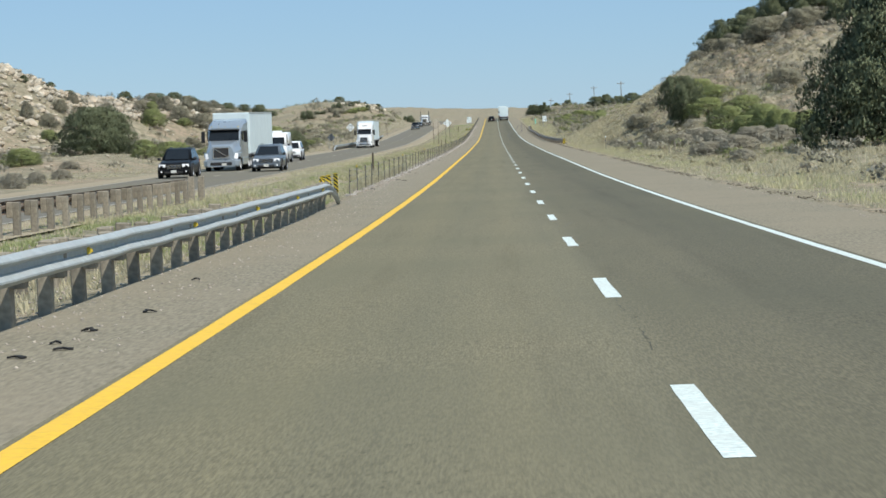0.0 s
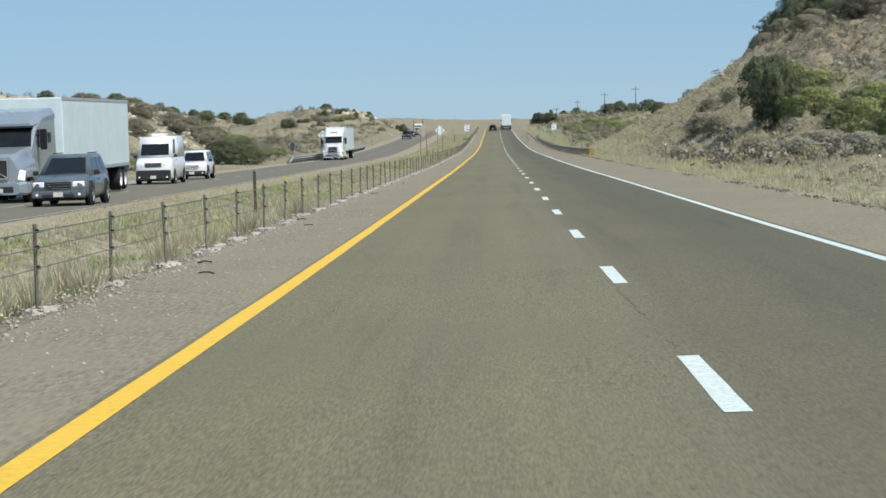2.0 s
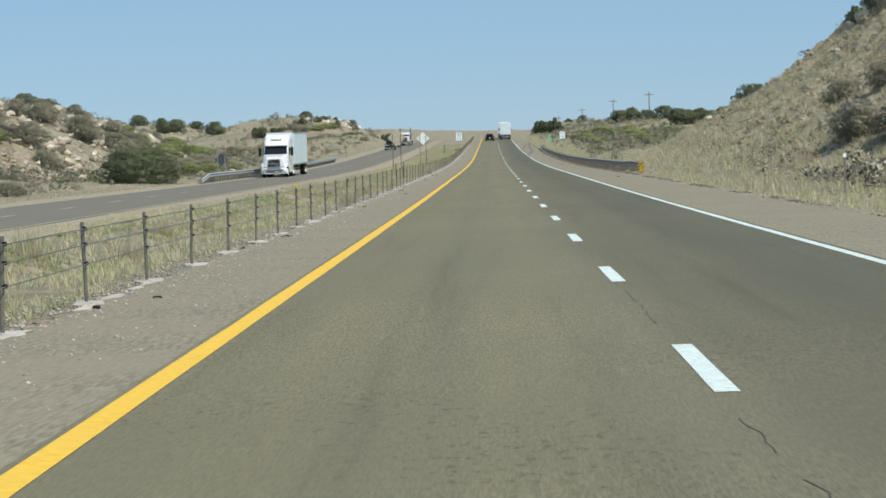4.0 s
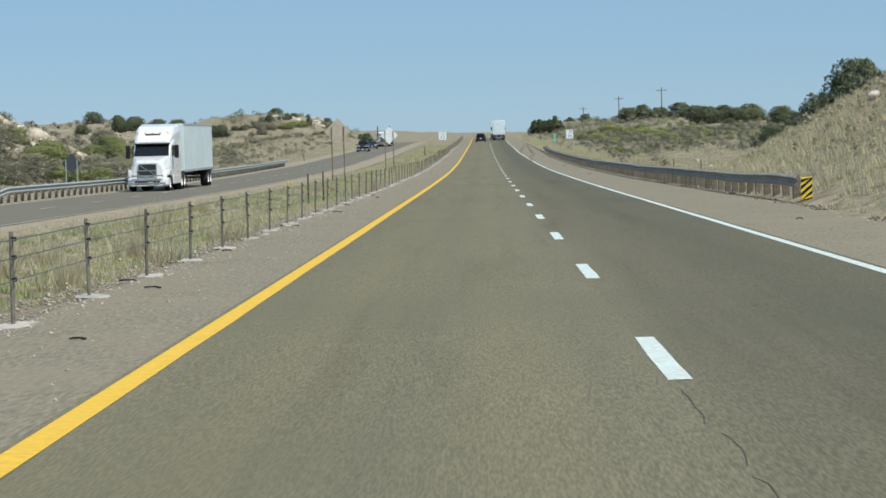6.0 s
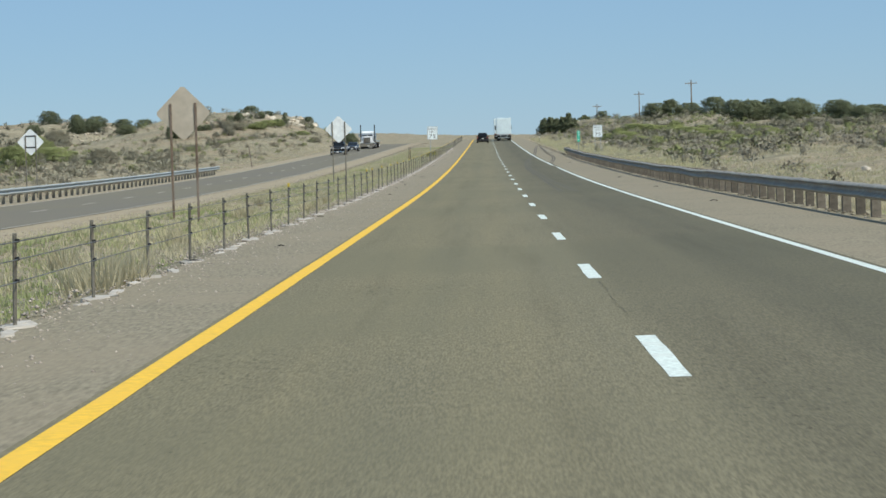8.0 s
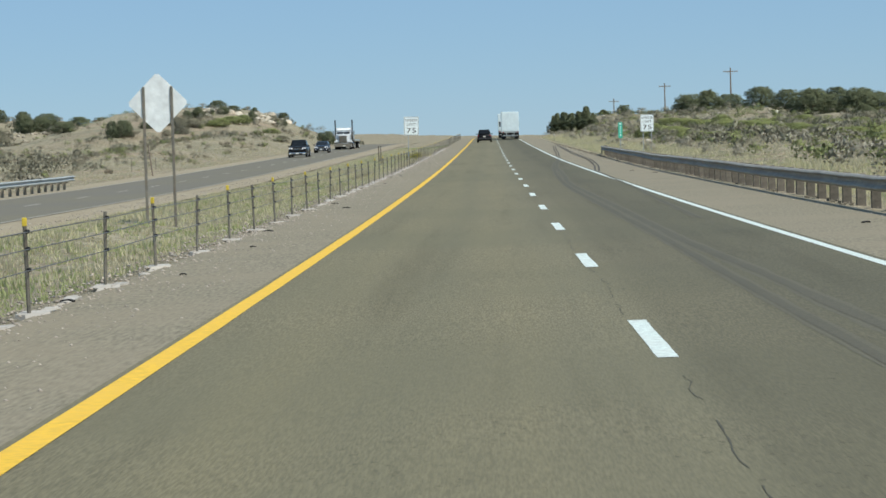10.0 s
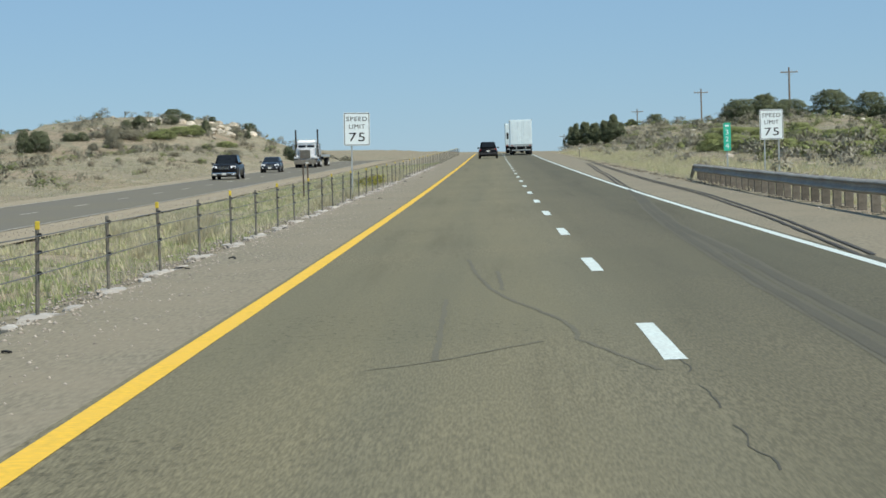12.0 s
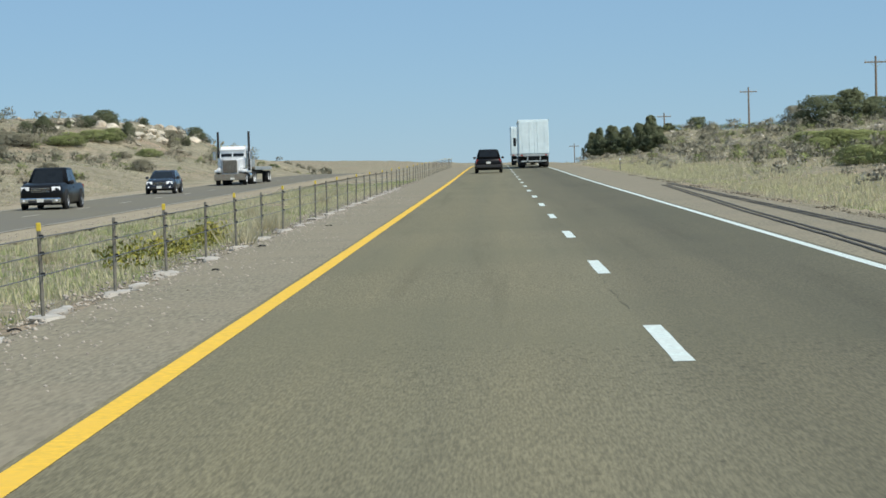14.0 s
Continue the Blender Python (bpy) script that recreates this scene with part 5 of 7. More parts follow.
    for sx in (-1, 1):
        part("fuel_tank", rod(bmesh.new(), (sx * 0.95, f + 2.9, 0.7), (sx * 0.95, f + 4.6, 0.7), 0.3, 14), M["chrome"], e)
        wheel(e, sx * 1.03, f + 1.1, 0.51, 0.3, "paint_white")
        for yy in (2.15, 3.42):
            wheel(e, sx * 0.98, yy, 0.51, 0.52, "paint_white")
        part("mud_flap", bx(sx * 0.95 - 0.3, sx * 0.95 + 0.3, 4.05, 4.07, 0.2, 0.95), M["rubber"], e)
    for k in range(5):
        part("marker_lamp", bx(-0.9 + 0.45 * k - 0.05, -0.9 + 0.45 * k + 0.05, f + (2.62 if not classic else 2.45), f + (2.7 if not classic else 2.53), (top - 0.56 if not classic else 3.0), (top - 0.5 if not classic else 3.05)), M["reflect"], e)
    pl = part("number_plate", bx(-0.16, 0.16, -0.01, 0.01, -0.08, 0.08), M["plate"], e)
    pl.matrix_basis = Matrix.Translation((0.2, f - (0.19 if not classic else 0.11), 0.5))
    return e


tractor(oncoming(158.6), 0, "paint_grey", "silver-grey aerodynamic semi truck with dark windshield", top=3.55)
trailer(oncoming(170.5), 0, label="pale blue-white box semi-trailer behind a grey truck")
tractor(oncoming(354), 0, "paint_white", "white aerodynamic semi truck with chrome bumper guard", bull_bar=True)
trailer(oncoming(365.2), 0, label="pale white box semi-trailer behind a white truck", L=14.6)
tractor(oncoming(686, 0.7), 0, "paint_white", "white long-nose semi truck with two tall exhaust pipes", classic=True)
trailer(drop(712, 3.9), 180, label="white box semi-trailer with closed double rear doors")
tractor(drop(723.5, 3.9), 180, "paint_white", "white semi truck pulling a box trailer ahead")
trailer(drop(760, 3.6), 180, label="white box semi-trailer further ahead in the lane", L=14.6)


def flatbed(at):
    e = thing("flatbed_trailer", at, "empty low flatbed trailer with dark deck", "trailer")
    part("deck", bx(-1.28, 1.28, -6.5, 6.5, 1.15, 1.32, 0.02), M["post_wood"], e)
    for sx in (-1, 1):
        part("side_rail", bx(sx * 1.28 - 0.04, sx * 1.28 + 0.04, -6.5, 6.5, 1.08, 1.34, 0.01), M["galv"], e)
        part("main_beam", bx(sx * 0.5 - 0.07, sx * 0.5 + 0.07, -6.3, 6.3, 0.75, 1.15), M["chassis"], e)
        for yy in (4.3, 5.6):
            wheel(e, sx * 1.0, yy, 0.5, 0.5, "paint_white")
    part("headboard", bx(-1.28, 1.28, -6.5, -6.42, 1.32, 2.0, 0.01), M["galv"], e)


flatbed(oncoming(695.5, 0.7))

# ------------------------------------------------------------------ marks on the pavement


def ribbon(name, pts, width, material, dz, parent, jitter=0.0, seed=1, step=1.2, rough=(0.75, 1.2)):
    """A thin band along (s, u) points."""
    rnd = random.Random(seed)
    ss = np.array([p[0] for p in pts], float)
    uu = np.array([p[1] for p in pts], float)
    n = max(2, int((ss[-1] - ss[0]) / step))
    verts, faces = [], []
    for k in range(n + 1):
        s = ss[0] + (ss[-1] - ss[0]) * k / n
        u = float(np.interp(s, ss, uu)) + rnd.uniform(-jitter, jitter)
        w = width * rnd.uniform(*rough) / 2
        verts += [on_road(s, u - w, dz), on_road(s, u + w, dz)]
    for k in range(n):
        faces.append((2 * k, 2 * k + 1, 2 * k + 3, 2 * k + 2))
    o = raw(name, verts, faces, material, parent)
    return o


# two heavy double tracks leaving the right lane over the shoulder
A = [(520, 5.45), (526, 5.6), (546, 6.15), (560, 6.4), (590, 7.2), (602, 7.5)]
B = [(464, 5.45), (466, 5.55), (480, 6.2), (500, 6.8), (507, 6.9), (525, 7.0), (541, 7.15), (573, 7.55), (606, 8.0)]
for k, (pts, w) in enumerate(((A, 0.075), (B, 0.08))):
    for side in (-0.095, 0.095):
        ribbon("tyre_mark", [(s, u + side) for s, u in pts], w, M["skid"], 0.006, road, 0.012, k)
LANE_TRACKS = (
    ([(372, 3.78), (380, 3.7), (388, 3.65), (396, 3.52), (414, 3.5), (428, 3.42), (437, 3.36), (445, 3.42), (452, 3.62), (459, 3.74), (466, 3.9), (476, 3.98), (490, 4.45), (500, 4.9), (510, 5.25), (520, 5.42)], 0.15),
    ([(372, 3.25), (386, 3.27), (396, 3.3), (417, 3.25), (430, 3.17), (440, 3.18), (451, 3.33), (459, 3.45), (467, 3.64), (477, 3.86), (490, 4.3), (500, 4.75), (512, 5.2)], 0.12),
    ([(405, 4.6), (420, 4.85), (432, 5.1), (450, 5.28), (464, 5.4)], 0.1),
)
for k, (pts, w) in enumerate(LANE_TRACKS):
    ribbon("tyre_mark", pts, w * 1.9, M["skid_soft"], 0.0015 + 0.0007 * k, road, 0.01, 7 + k, 1.2, (0.85, 1.15))
    ribbon("tyre_mark", pts, w, M["skid_lane"], 0.0036 + 0.0007 * k, road, 0.008, 17 + k)
FAINT_MARKS = (
    [(449.5, 1.67), (450.7, 1.47), (452.3, 1.2), (453.2, 1.23), (454.2, 1.16), (455.9, 0.94), (457.4, 0.71), (459.7, 0.48), (463, 0.3), (466.6, 0.18)],
    [(459.1, 0.63), (463.3, 0.58)],
    [(450.2, -0.4), (450.4, -0.17), (450.9, 0.21), (451.7, 0.64), (452.2, 0.92)],
    [(450.7, 0.09), (454, 0.06), (457.9, 0.03)],
    [(44.0, 1.93), (46.5, 2.17)],
)
for k, pts in enumerate(FAINT_MARKS):
    ribbon("tyre_mark", pts, 0.05, M["skid_faint"], 0.003, road, 0.012, 21 + k, 0.25)
for k in range(-1, 50):
    rnd = random.Random(k)
    if rnd.random() < 0.6:
        s = PHASE + GAP * k + rnd.uniform(0.3, 3.0)
        u = 1.80 + rnd.uniform(-0.05, 0.05)
        while s < PHASE + GAP * (k + 1) - DASH - 0.5:          # short broken lengths of the lane joint
            L_ = rnd.uniform(0.5, 1.9)
            pts = [(s + L_ * q / 4, u + rnd.uniform(-0.03, 0.03)) for q in range(5)]
            ribbon("crack", pts, 0.009, M["crack"], 0.003, road, 0.012, k, 0.2, (0.15, 1.7))
            s += L_ + rnd.uniform(0.1, 1.1)
            u += rnd.uniform(-0.04, 0.04)

# ------------------------------------------------------------------ plants


def leaf_cloud(lobes, n, size, rnd, squash=1.0, up=0.25, inner=0.55):
    """Small ragged leaf clumps (two triangles each) through the outer part of several ellipsoids."""
    w = np.array([l[3] * l[4] for l in lobes])
    idx = rnd.choice(len(lobes), n, p=w / w.sum())
    L = np.array(lobes)[idx]
    d = rnd.normal(size=(n, 3))
    d /= np.linalg.norm(d, axis=1)[:, None]
    d[:, 2] = np.where(d[:, 2] < -0.45, -d[:, 2], d[:, 2])
    rad = inner + (1.03 - inner) * rnd.rand(n) ** 0.55
    c = L[:, :3] + d * rad[:, None] * L[:, [3, 3, 4]]
    a = rnd.normal(size=(n, 3)) + d * 0.6
    a[:, 2] += up
    a /= np.linalg.norm(a, axis=1)[:, None]
    b = np.cross(a, rnd.normal(size=(n, 3)))
    b /= np.linalg.norm(b, axis=1)[:, None]
    sz = size * (0.55 + 0.9 * rnd.rand(n))[:, None]
    bend = np.cross(a, b) * sz * rnd.uniform(-0.3, 0.3, (n, 1))
    mid = np.array(lobes)[:, :3].mean(0)
    out = c - mid
    out /= np.linalg.norm(out, axis=1)[:, None] + 1e-6
    nrm = d * 0.7 + out * 0.6 + rnd.normal(size=(n, 3)) * 0.22
    nrm /= np.linalg.norm(nrm, axis=1)[:, None]
    v = np.stack([c - a * sz, c + b * sz * 0.55 + bend, c + a * sz * 1.1, c - b * sz * 0.55 + bend], 1).reshape(-1, 3)
    f = np.arange(n * 4).reshape(-1, 4)
    return v, f, np.repeat(nrm, 4, axis=0)


def clump_normals(me, nrm):
    """Keep on each leaf the outward direction of the clump that it belongs to."""
    at = me.attributes.new("clump", "FLOAT_VECTOR", "POINT")
    at.data.foreach_set("vector", np.asarray(nrm, np.float32).ravel())
    return me


PROFILES = {
    "dome": ((0.0, 0.80), (0.2, 0.97), (0.45, 1.0), (0.7, 0.84), (0.88, 0.55), (1.0, 0.2)),
    "cone": ((0.0, 1.0), (0.15, 1.0), (0.4, 0.85), (0.65, 0.6), (0.85, 0.36), (1.0, 0.1)),
    "vase": ((0.0, 0.22), (0.2, 0.5), (0.45, 0.9), (0.7, 1.0), (0.88, 0.7), (1.0, 0.3)),
    "spire": ((0.0, 1.0), (0.25, 0.95), (0.5, 0.72), (0.75, 0.42), (0.9, 0.2), (1.0, 0.05)),
    "mound": ((0.0, 0.95), (0.3, 1.0), (0.6, 0.85), (0.85, 0.5), (1.0, 0.2)),
}


def juniper_variant(seed, h, w, n, shape, leaf, lobes_n, up):
    """Lobes of a bushy plant, h high and w wide, standing on z = 0: upright tufts all round a core."""
    rnd = np.random.RandomState(seed)
    pz, pr = zip(*PROFILES[shape])
    lobes = []
    for i in range(lobes_n):
        f = (i + 0.5) / lobes_n
        a = i * 2.39996 + rnd.uniform(-0.4, 0.4)
        zc = h * (0.06 + 0.86 * f)
        big = w / 2 * float(np.interp(zc / h, pz, pr))
        rr = min(w * rnd.uniform(0.10, 0.17), 0.08 * w + 0.6 * big)
        rz_ = h * rnd.uniform(0.12, 0.2)
        rad = max(0.0, big - rr * rnd.uniform(0.75, 1.2)) * (1.0 if rnd.rand() < 0.72 else rnd.uniform(0.3, 0.8))
        zc = min(max(zc + rnd.uniform(-0.05, 0.05) * h, rz_ * 0.75), h - rz_ * 0.9)
        lobes.append((rad * math.cos(a), rad * math.sin(a), zc, rr, rz_))
    for f in (0.2, 0.42, 0.62):
        lobes.append((0, 0, h * f, w / 2 * float(np.interp(f, pz, pr)) * 0.72, h * 0.2))
    for i in range(lobes_n // 2):          # loose sprays that break the outline
        a, zc = rnd.uniform(0, 6.283), h * rnd.uniform(0.12, 0.97)
        big = w / 2 * float(np.interp(zc / h, pz, pr)) * rnd.uniform(0.85, 1.12)
        lobes.append((big * math.cos(a), big * math.sin(a), zc, w * rnd.uniform(0.035, 0.07), h * rnd.uniform(0.06, 0.12)))
    v, f, nrm = leaf_cloud(lobes, n, leaf, rnd, up=up, inner=0.6)
    v[:, 2] = np.maximum(v[:, 2], 0.01 * h)
    return v, f, lobes, nrm


def tree_proto(seed, h, w, n, material, label, name="juniper_tree", leaf=0.12, shape="dome", lobes_n=46, up=1.3, category="tree"):
    v, f, lobes, nrm = juniper_variant(seed, h, w, n, shape, leaf, lobes_n, up)
    e = new(name)
    tagged(e, label, category)
    crown = new("crown", clump_normals(tri_mesh("crown", v, f, material, 4), nrm))
    crown.parent = e
    bm = bmesh.new()
    rnd = random.Random(seed)
    rod(bm, (0, 0, -0.3), (0, 0, h * 0.5), 0.035 * w, 8, 0.018 * w)
    for i in range(7):
        l = lobes[rnd.randrange(len(lobes))]
        rod(bm, (rnd.uniform(-0.1, 0.1), rnd.uniform(-0.1, 0.1), h * rnd.uniform(0.02, 0.25)), (l[0] * 0.8, l[1] * 0.8, l[2]), 0.013 * w, 5, 0.008)
    part("trunk", bm, M["bark"], e)
    e["h"], e["w"] = h, w
    return e


PROTO = [tree_proto(11 + k, hh, ww, 15000, M["juniper"], "dark green juniper tree on the dry slope", leaf=0.07, shape=sh) for k, (hh, ww, sh) in enumerate(((4.6, 5.4, "dome"), (4.6, 5.0, "cone"), (5.0, 4.6, "dome"), (4.2, 6.2, "mound"), (4.8, 5.0, "dome")))]
BROWN = tree_proto(31, 3.0, 3.8, 13000, M["twigs"], "greyish brown twiggy brush on the slope", name="brush_shrub", leaf=0.046, shape="mound", up=0.7, category="shrub")
SAGE = tree_proto(33, 1.6, 3.0, 12000, M["sage"], "grey fluffy sagebrush mound at the foot of the hill", name="sage_shrub", leaf=0.034, shape="mound", up=0.8, category="shrub")
GREEN = tree_proto(41, 2.4, 4.0, 14000, M["green_shrub"], "bright green spreading shrub on the slope", name="green_shrub", leaf=0.044, shape="mound", up=1.0, category="shrub")
BIG = tree_proto(51, 9.5, 11.0, 90000, M["juniper"], "large dark juniper tree", leaf=0.085, shape="cone", lobes_n=130, up=1.6)
BIG2 = tree_proto(53, 5.6, 8.4, 50000, M["juniper"], "broad juniper tree", leaf=0.07, shape="dome", lobes_n=100, up=1.6)
VASE = tree_proto(57, 5.2, 4.6, 34000, M["juniper"], "lone juniper tree", leaf=0.055, shape="vase", lobes_n=60, up=1.4)
SPIRE = [tree_proto(61 + k, 4.0, 2.0, 9000, M["juniper"], "small upright pointed juniper tree", leaf=0.07, shape="spire", lobes_n=34, up=1.6) for k in range(2)]
ALL = PROTO + [BROWN, SAGE, GREEN, BIG, BIG2, VASE] + SPIRE
tr = random.Random(5)


def plant(s, u, h, w, proto=None, label="", group="", sink=None):
    if proto is None:
        proto = tr.choice(PROTO)
    p = place(s, u, -(0.1 * h if sink is None else sink))
    m = Matrix.Translation(p) @ pose(0, 0, 0, 0, 0, tr.uniform(0, 360)) @ Matrix.Diagonal((w / proto["w"], w / proto["w"], h / proto["h"], 1))
    o = copy_thing(proto, m)
    o.matrix_basis = m
    if label:
        o["label"] = label
    if group:
        o["group"] = group
    return o


def plants(spots, proto=None, group="", wide=1.12, tall=1.08):
    for s, u, h, w in spots:
        k = tr.uniform(0.78, 1.12)
        plant(s + tr.uniform(-0.8, 0.8), u + tr.uniform(-0.4, 0.4), h * tall * k, w * wide * tr.uniform(0.85, 1.15), proto, group=group)


# right-hand hill
plant(126, 22.6, 10.6, 10.6, BIG, label="large dark conical juniper tree on the roadside bank")
plant(134, 29.0, 9.0, 9.5, BIG, label="tall dark juniper tree behind another on the bank")
plant(223.5, 18.8, 5.3, 4.5, VASE, label="lone juniper tree narrow at its foot below the hill")
plants(((313, 31.3, 4.0, 4.0), (329, 30.1, 1.7, 2.0), (296, 33.2, 2.7, 3.7), (329, 35.0, 3.4, 3.6), (319, 36.9, 4.8, 4.9), (298, 36.9, 4.6, 3.8), (303, 40.0, 4.7, 3.9), (294, 41.3, 3.8, 3.3), (292, 43.8, 4.5, 4.5), (286, 45.6, 4.4, 4.4), (332, 32.1, 3.4, 2.2), (296, 35.3, 2.6, 3.1)), group="junipers on the hilltop")
plants(((322, 31.7, 3.6, 4.6), (315, 35.0, 3.6, 5), (307, 38.7, 4.4, 5.6), (329, 36.9, 4.2, 5), (301, 43.5, 4.2, 5.4), (286, 41.6, 3.2, 4.4), (277, 44.4, 3.4, 4.6), (291, 49.1, 4.8, 6), (258, 43.5, 3.6, 4.6), (251, 47.2, 4, 5), (282, 38.7, 2.6, 3.6), (268, 41.6, 3.0, 4.0)), group="junipers on the hilltop")
plants(((273, 33.0, 2.8, 4.9), (270, 36.5, 2.8, 4.2), (303, 30.2, 1.7, 3.1), (273, 31.6, 1.8, 3.5), (225, 29.3, 1.6, 3.5), (286, 30.7, 1.8, 3.4), (302, 29.0, 1.9, 3.1), (295, 26.9, 2.0, 2.7), (295, 31.3, 1.7, 3.0), (277, 34.8, 1.9, 3.1), (272, 38.1, 2.0, 3.1), (285, 29.5, 1.3, 2.9)), BROWN, "brush below the hilltop trees", 1.25, 1.1)
plants(((241, 22.0, 2.2, 3.2), (220, 21.5, 2.5, 3.2), (204, 21.5, 2.6, 3.2), (194, 22.0, 2.7, 3.0), (186, 22.5, 2.8, 2.8), (180, 23.1, 2.7, 2.8), (174, 23.6, 2.6, 2.7), (167, 23.8, 2.4, 2.4), (231, 23.4, 2.2, 3.6), (213, 23.5, 2.1, 3.3), (198, 23.9, 2.0, 3.0), (194, 25.3, 1.9, 3.0), (181, 25.2, 1.9, 2.8)), GREEN, "green shrubs in the hollow", 1.35, 1.0)
plants(((193, 17.5, 1.2, 3.3), (181, 18.2, 1.2, 2.7), (137, 13.3, 1.0, 2.2), (136, 14.7, 1.4, 2.3), (163, 19.2, 1.4, 2.8), (164, 21.3, 1.2, 2.4), (186, 16.2, 1.1, 2.3), (116, 13.5, 0.7, 1.4), (191, 19.6, 0.9, 2.8), (174, 20.9, 0.9, 2.6), (238, 15.5, 1.5, 2.3), (223, 16.3, 1.1, 1.4)), SAGE, "sage mounds at the foot of the hill", 1.3, 1.0)
plants(((232, 16.2, 1.4, 2.4), (236, 15, 1.3, 2.2), (205, 15.4, 1.2, 2.4), (252, 19.5, 1.6, 2.6), (258, 18.2, 1.3, 2.2)), BROWN, "brush at the foot of the hill")
# beyond the hill's end, and the slope below the pole line
plants(((384, 27.6, 5.4, 5.2), (392, 27.0, 4.6, 5), (402, 27.2, 3.0, 4.6), (412, 25.6, 2.0, 4), (424, 26.8, 2.0, 4), (398, 30, 4.4, 5), (471, 35, 3.6, 4.8), (486, 40.5, 3.4, 4.6), (455, 43, 3.6, 5)), group="junipers beyond the hill's end")
plants(((742, 33.5, 4.6, 6), (744, 37.5, 4.4, 6), (750, 41.5, 4.6, 6), (738, 45, 4.2, 6), (682, 46, 4.8, 6.4), (678, 51.5, 4.2, 6), (690, 56, 4.4, 6), (670, 60, 4.6, 6), (660, 64, 4.2, 5.6), (640, 58, 4.2, 5.6), (650, 70, 4.6, 6), (700, 63, 4.0, 6), (625, 66, 4.4, 5), (610, 72, 4.2, 6), (600, 63, 3.8, 5.6), (585, 70, 4.2, 5.2), (560, 62, 3.8, 5), (560, 74, 4.2, 6), (720, 52, 3.8, 6), (730, 60, 4.2, 6), (640, 46, 2.4, 4), (600, 50, 2.6, 4.2), (575, 48, 2.6, 4.0), (715, 47, 4.0, 5.5), (686, 50, 4.4, 6), (635, 63, 4.4, 5.5)), group="junipers below the pole line", wide=1.08, tall=0.82)
for s_, u_, h_, w_ in ((808, 13.4, 3.3, 1.3), (790, 13.5, 3.8, 1.4), (777, 14.4, 3.3, 1.7), (763, 15.2, 3.6, 1.6), (755, 16.2, 3.4, 1.5), (755, 17.4, 3.8, 1.7), (764, 19.0, 2.2, 1.2), (797, 22.5, 1.3, 1.6)):
    plant(s_, u_, h_ * tr.uniform(0.85, 1.15), w_ * tr.uniform(1.7, 2.3), tr.choice(SPIRE), group="row of small upright junipers")
plants(((805, 27.2, 2.2, 2.8), (830, 26, 2.4, 3), (838, 30, 1.8, 3)), group="small junipers on the rise")
plant(779, 36.4, 3.0, 5.0, BROWN, "rounded brown shrub near a utility pole")
plants(((614, 19.3, 1.1, 3.7), (604, 20.0, 1.1, 3.6), (590, 20.2, 1.0, 3.4), (568, 19.6, 0.9, 3.1), (564, 20.5, 0.9, 3.0), (647, 30.2, 1.3, 4.2), (639, 31.0, 1.2, 4.1), (617, 30.1, 1.1, 3.8), (611, 30.9, 1.1, 3.7), (582, 28.7, 1.0, 3.3), (569, 28.3, 0.9, 3.1), (565, 28.9, 0.9, 3.0), (557, 29.0, 0.9, 2.9), (541, 27.7, 0.8, 2.7), (526, 26.4, 0.7, 2.4), (520, 26.5, 0.7, 2.4), (516, 26.7, 0.7, 2.3), (695, 26.5, 1.2, 4.1), (678, 27.9, 1.1, 3.9), (668, 29.6, 1.1, 3.8), (662, 31.5, 1.0, 3.7), (648, 32.5, 1.0, 3.5), (641, 34.0, 1.0, 3.5), (651, 37.6, 1.0, 3.6), (641, 38.7, 1.0, 3.5), (637, 40.4, 1.0, 3.4), (612, 38.9, 0.9, 3.1), (578, 35.6, 0.8, 2.7), (565, 35.2, 0.7, 2.5), (660, 22.0, 1.1, 2.8), (617, 18.0, 0.9, 2.2), (679, 26.4, 1.2, 3.1), (656, 24.6, 1.1, 2.8), (614, 19.9, 0.8, 2.1), (672, 28.9, 1.2, 3.0), (653, 27.2, 1.1, 2.7), (615, 22.4, 0.9, 2.1), (667, 31.4, 1.2, 2.9), (651, 29.8, 1.1, 2.7)), GREEN, "green shrubs on the grassy slope", 1.2, 1.2)
# beyond the oncoming road
plant(238, -40.6, 5.6, 8.4, BIG2, label="broad dense juniper tree beside the oncoming road")
plant(346, -31.0, 3.7, 7.4, BIG2, label="low spreading juniper tree behind the oncoming shoulder", sink=0.55)
plants(((194, -40.1, 2.0, 3.8), (339, -65.5, 1.8, 3.0), (218, -32.8, 1.8, 2.4), (234, -32.0, 2.0, 3.7), (367, -53.6, 2.7, 4.5), (197, -39.2, 1.3, 1.9), (381, -56.5, 2.2, 2.8), (377, -50.7, 1.6, 3.1), (297, -35.5, 1.3, 2.8), (299, -37.7, 1.0, 2.4), (282, -30.9, 1.0, 2.1), (639, -69.0, 2.9, 6.5), (600, -58.5, 2.4, 6.1), (426, -44.8, 1.9, 3.1), (547, -52.8, 2.6, 4.6), (600, -65.0, 2.5, 4.7), (428, -42.8, 2.1, 3.1), (410, -35.1, 1.7, 3.0), (417, -39.1, 1.2, 2.2)), GREEN, "green shrubs beyond the oncoming road")
plants(((130, -26.8, 1.0, 1.5), (154, -28.6, 0.8, 1.7), (143, -28.2, 0.8, 1.4), (190, -34.4, 0.7, 1.9)), SAGE, "sage mounds beyond the oncoming road")
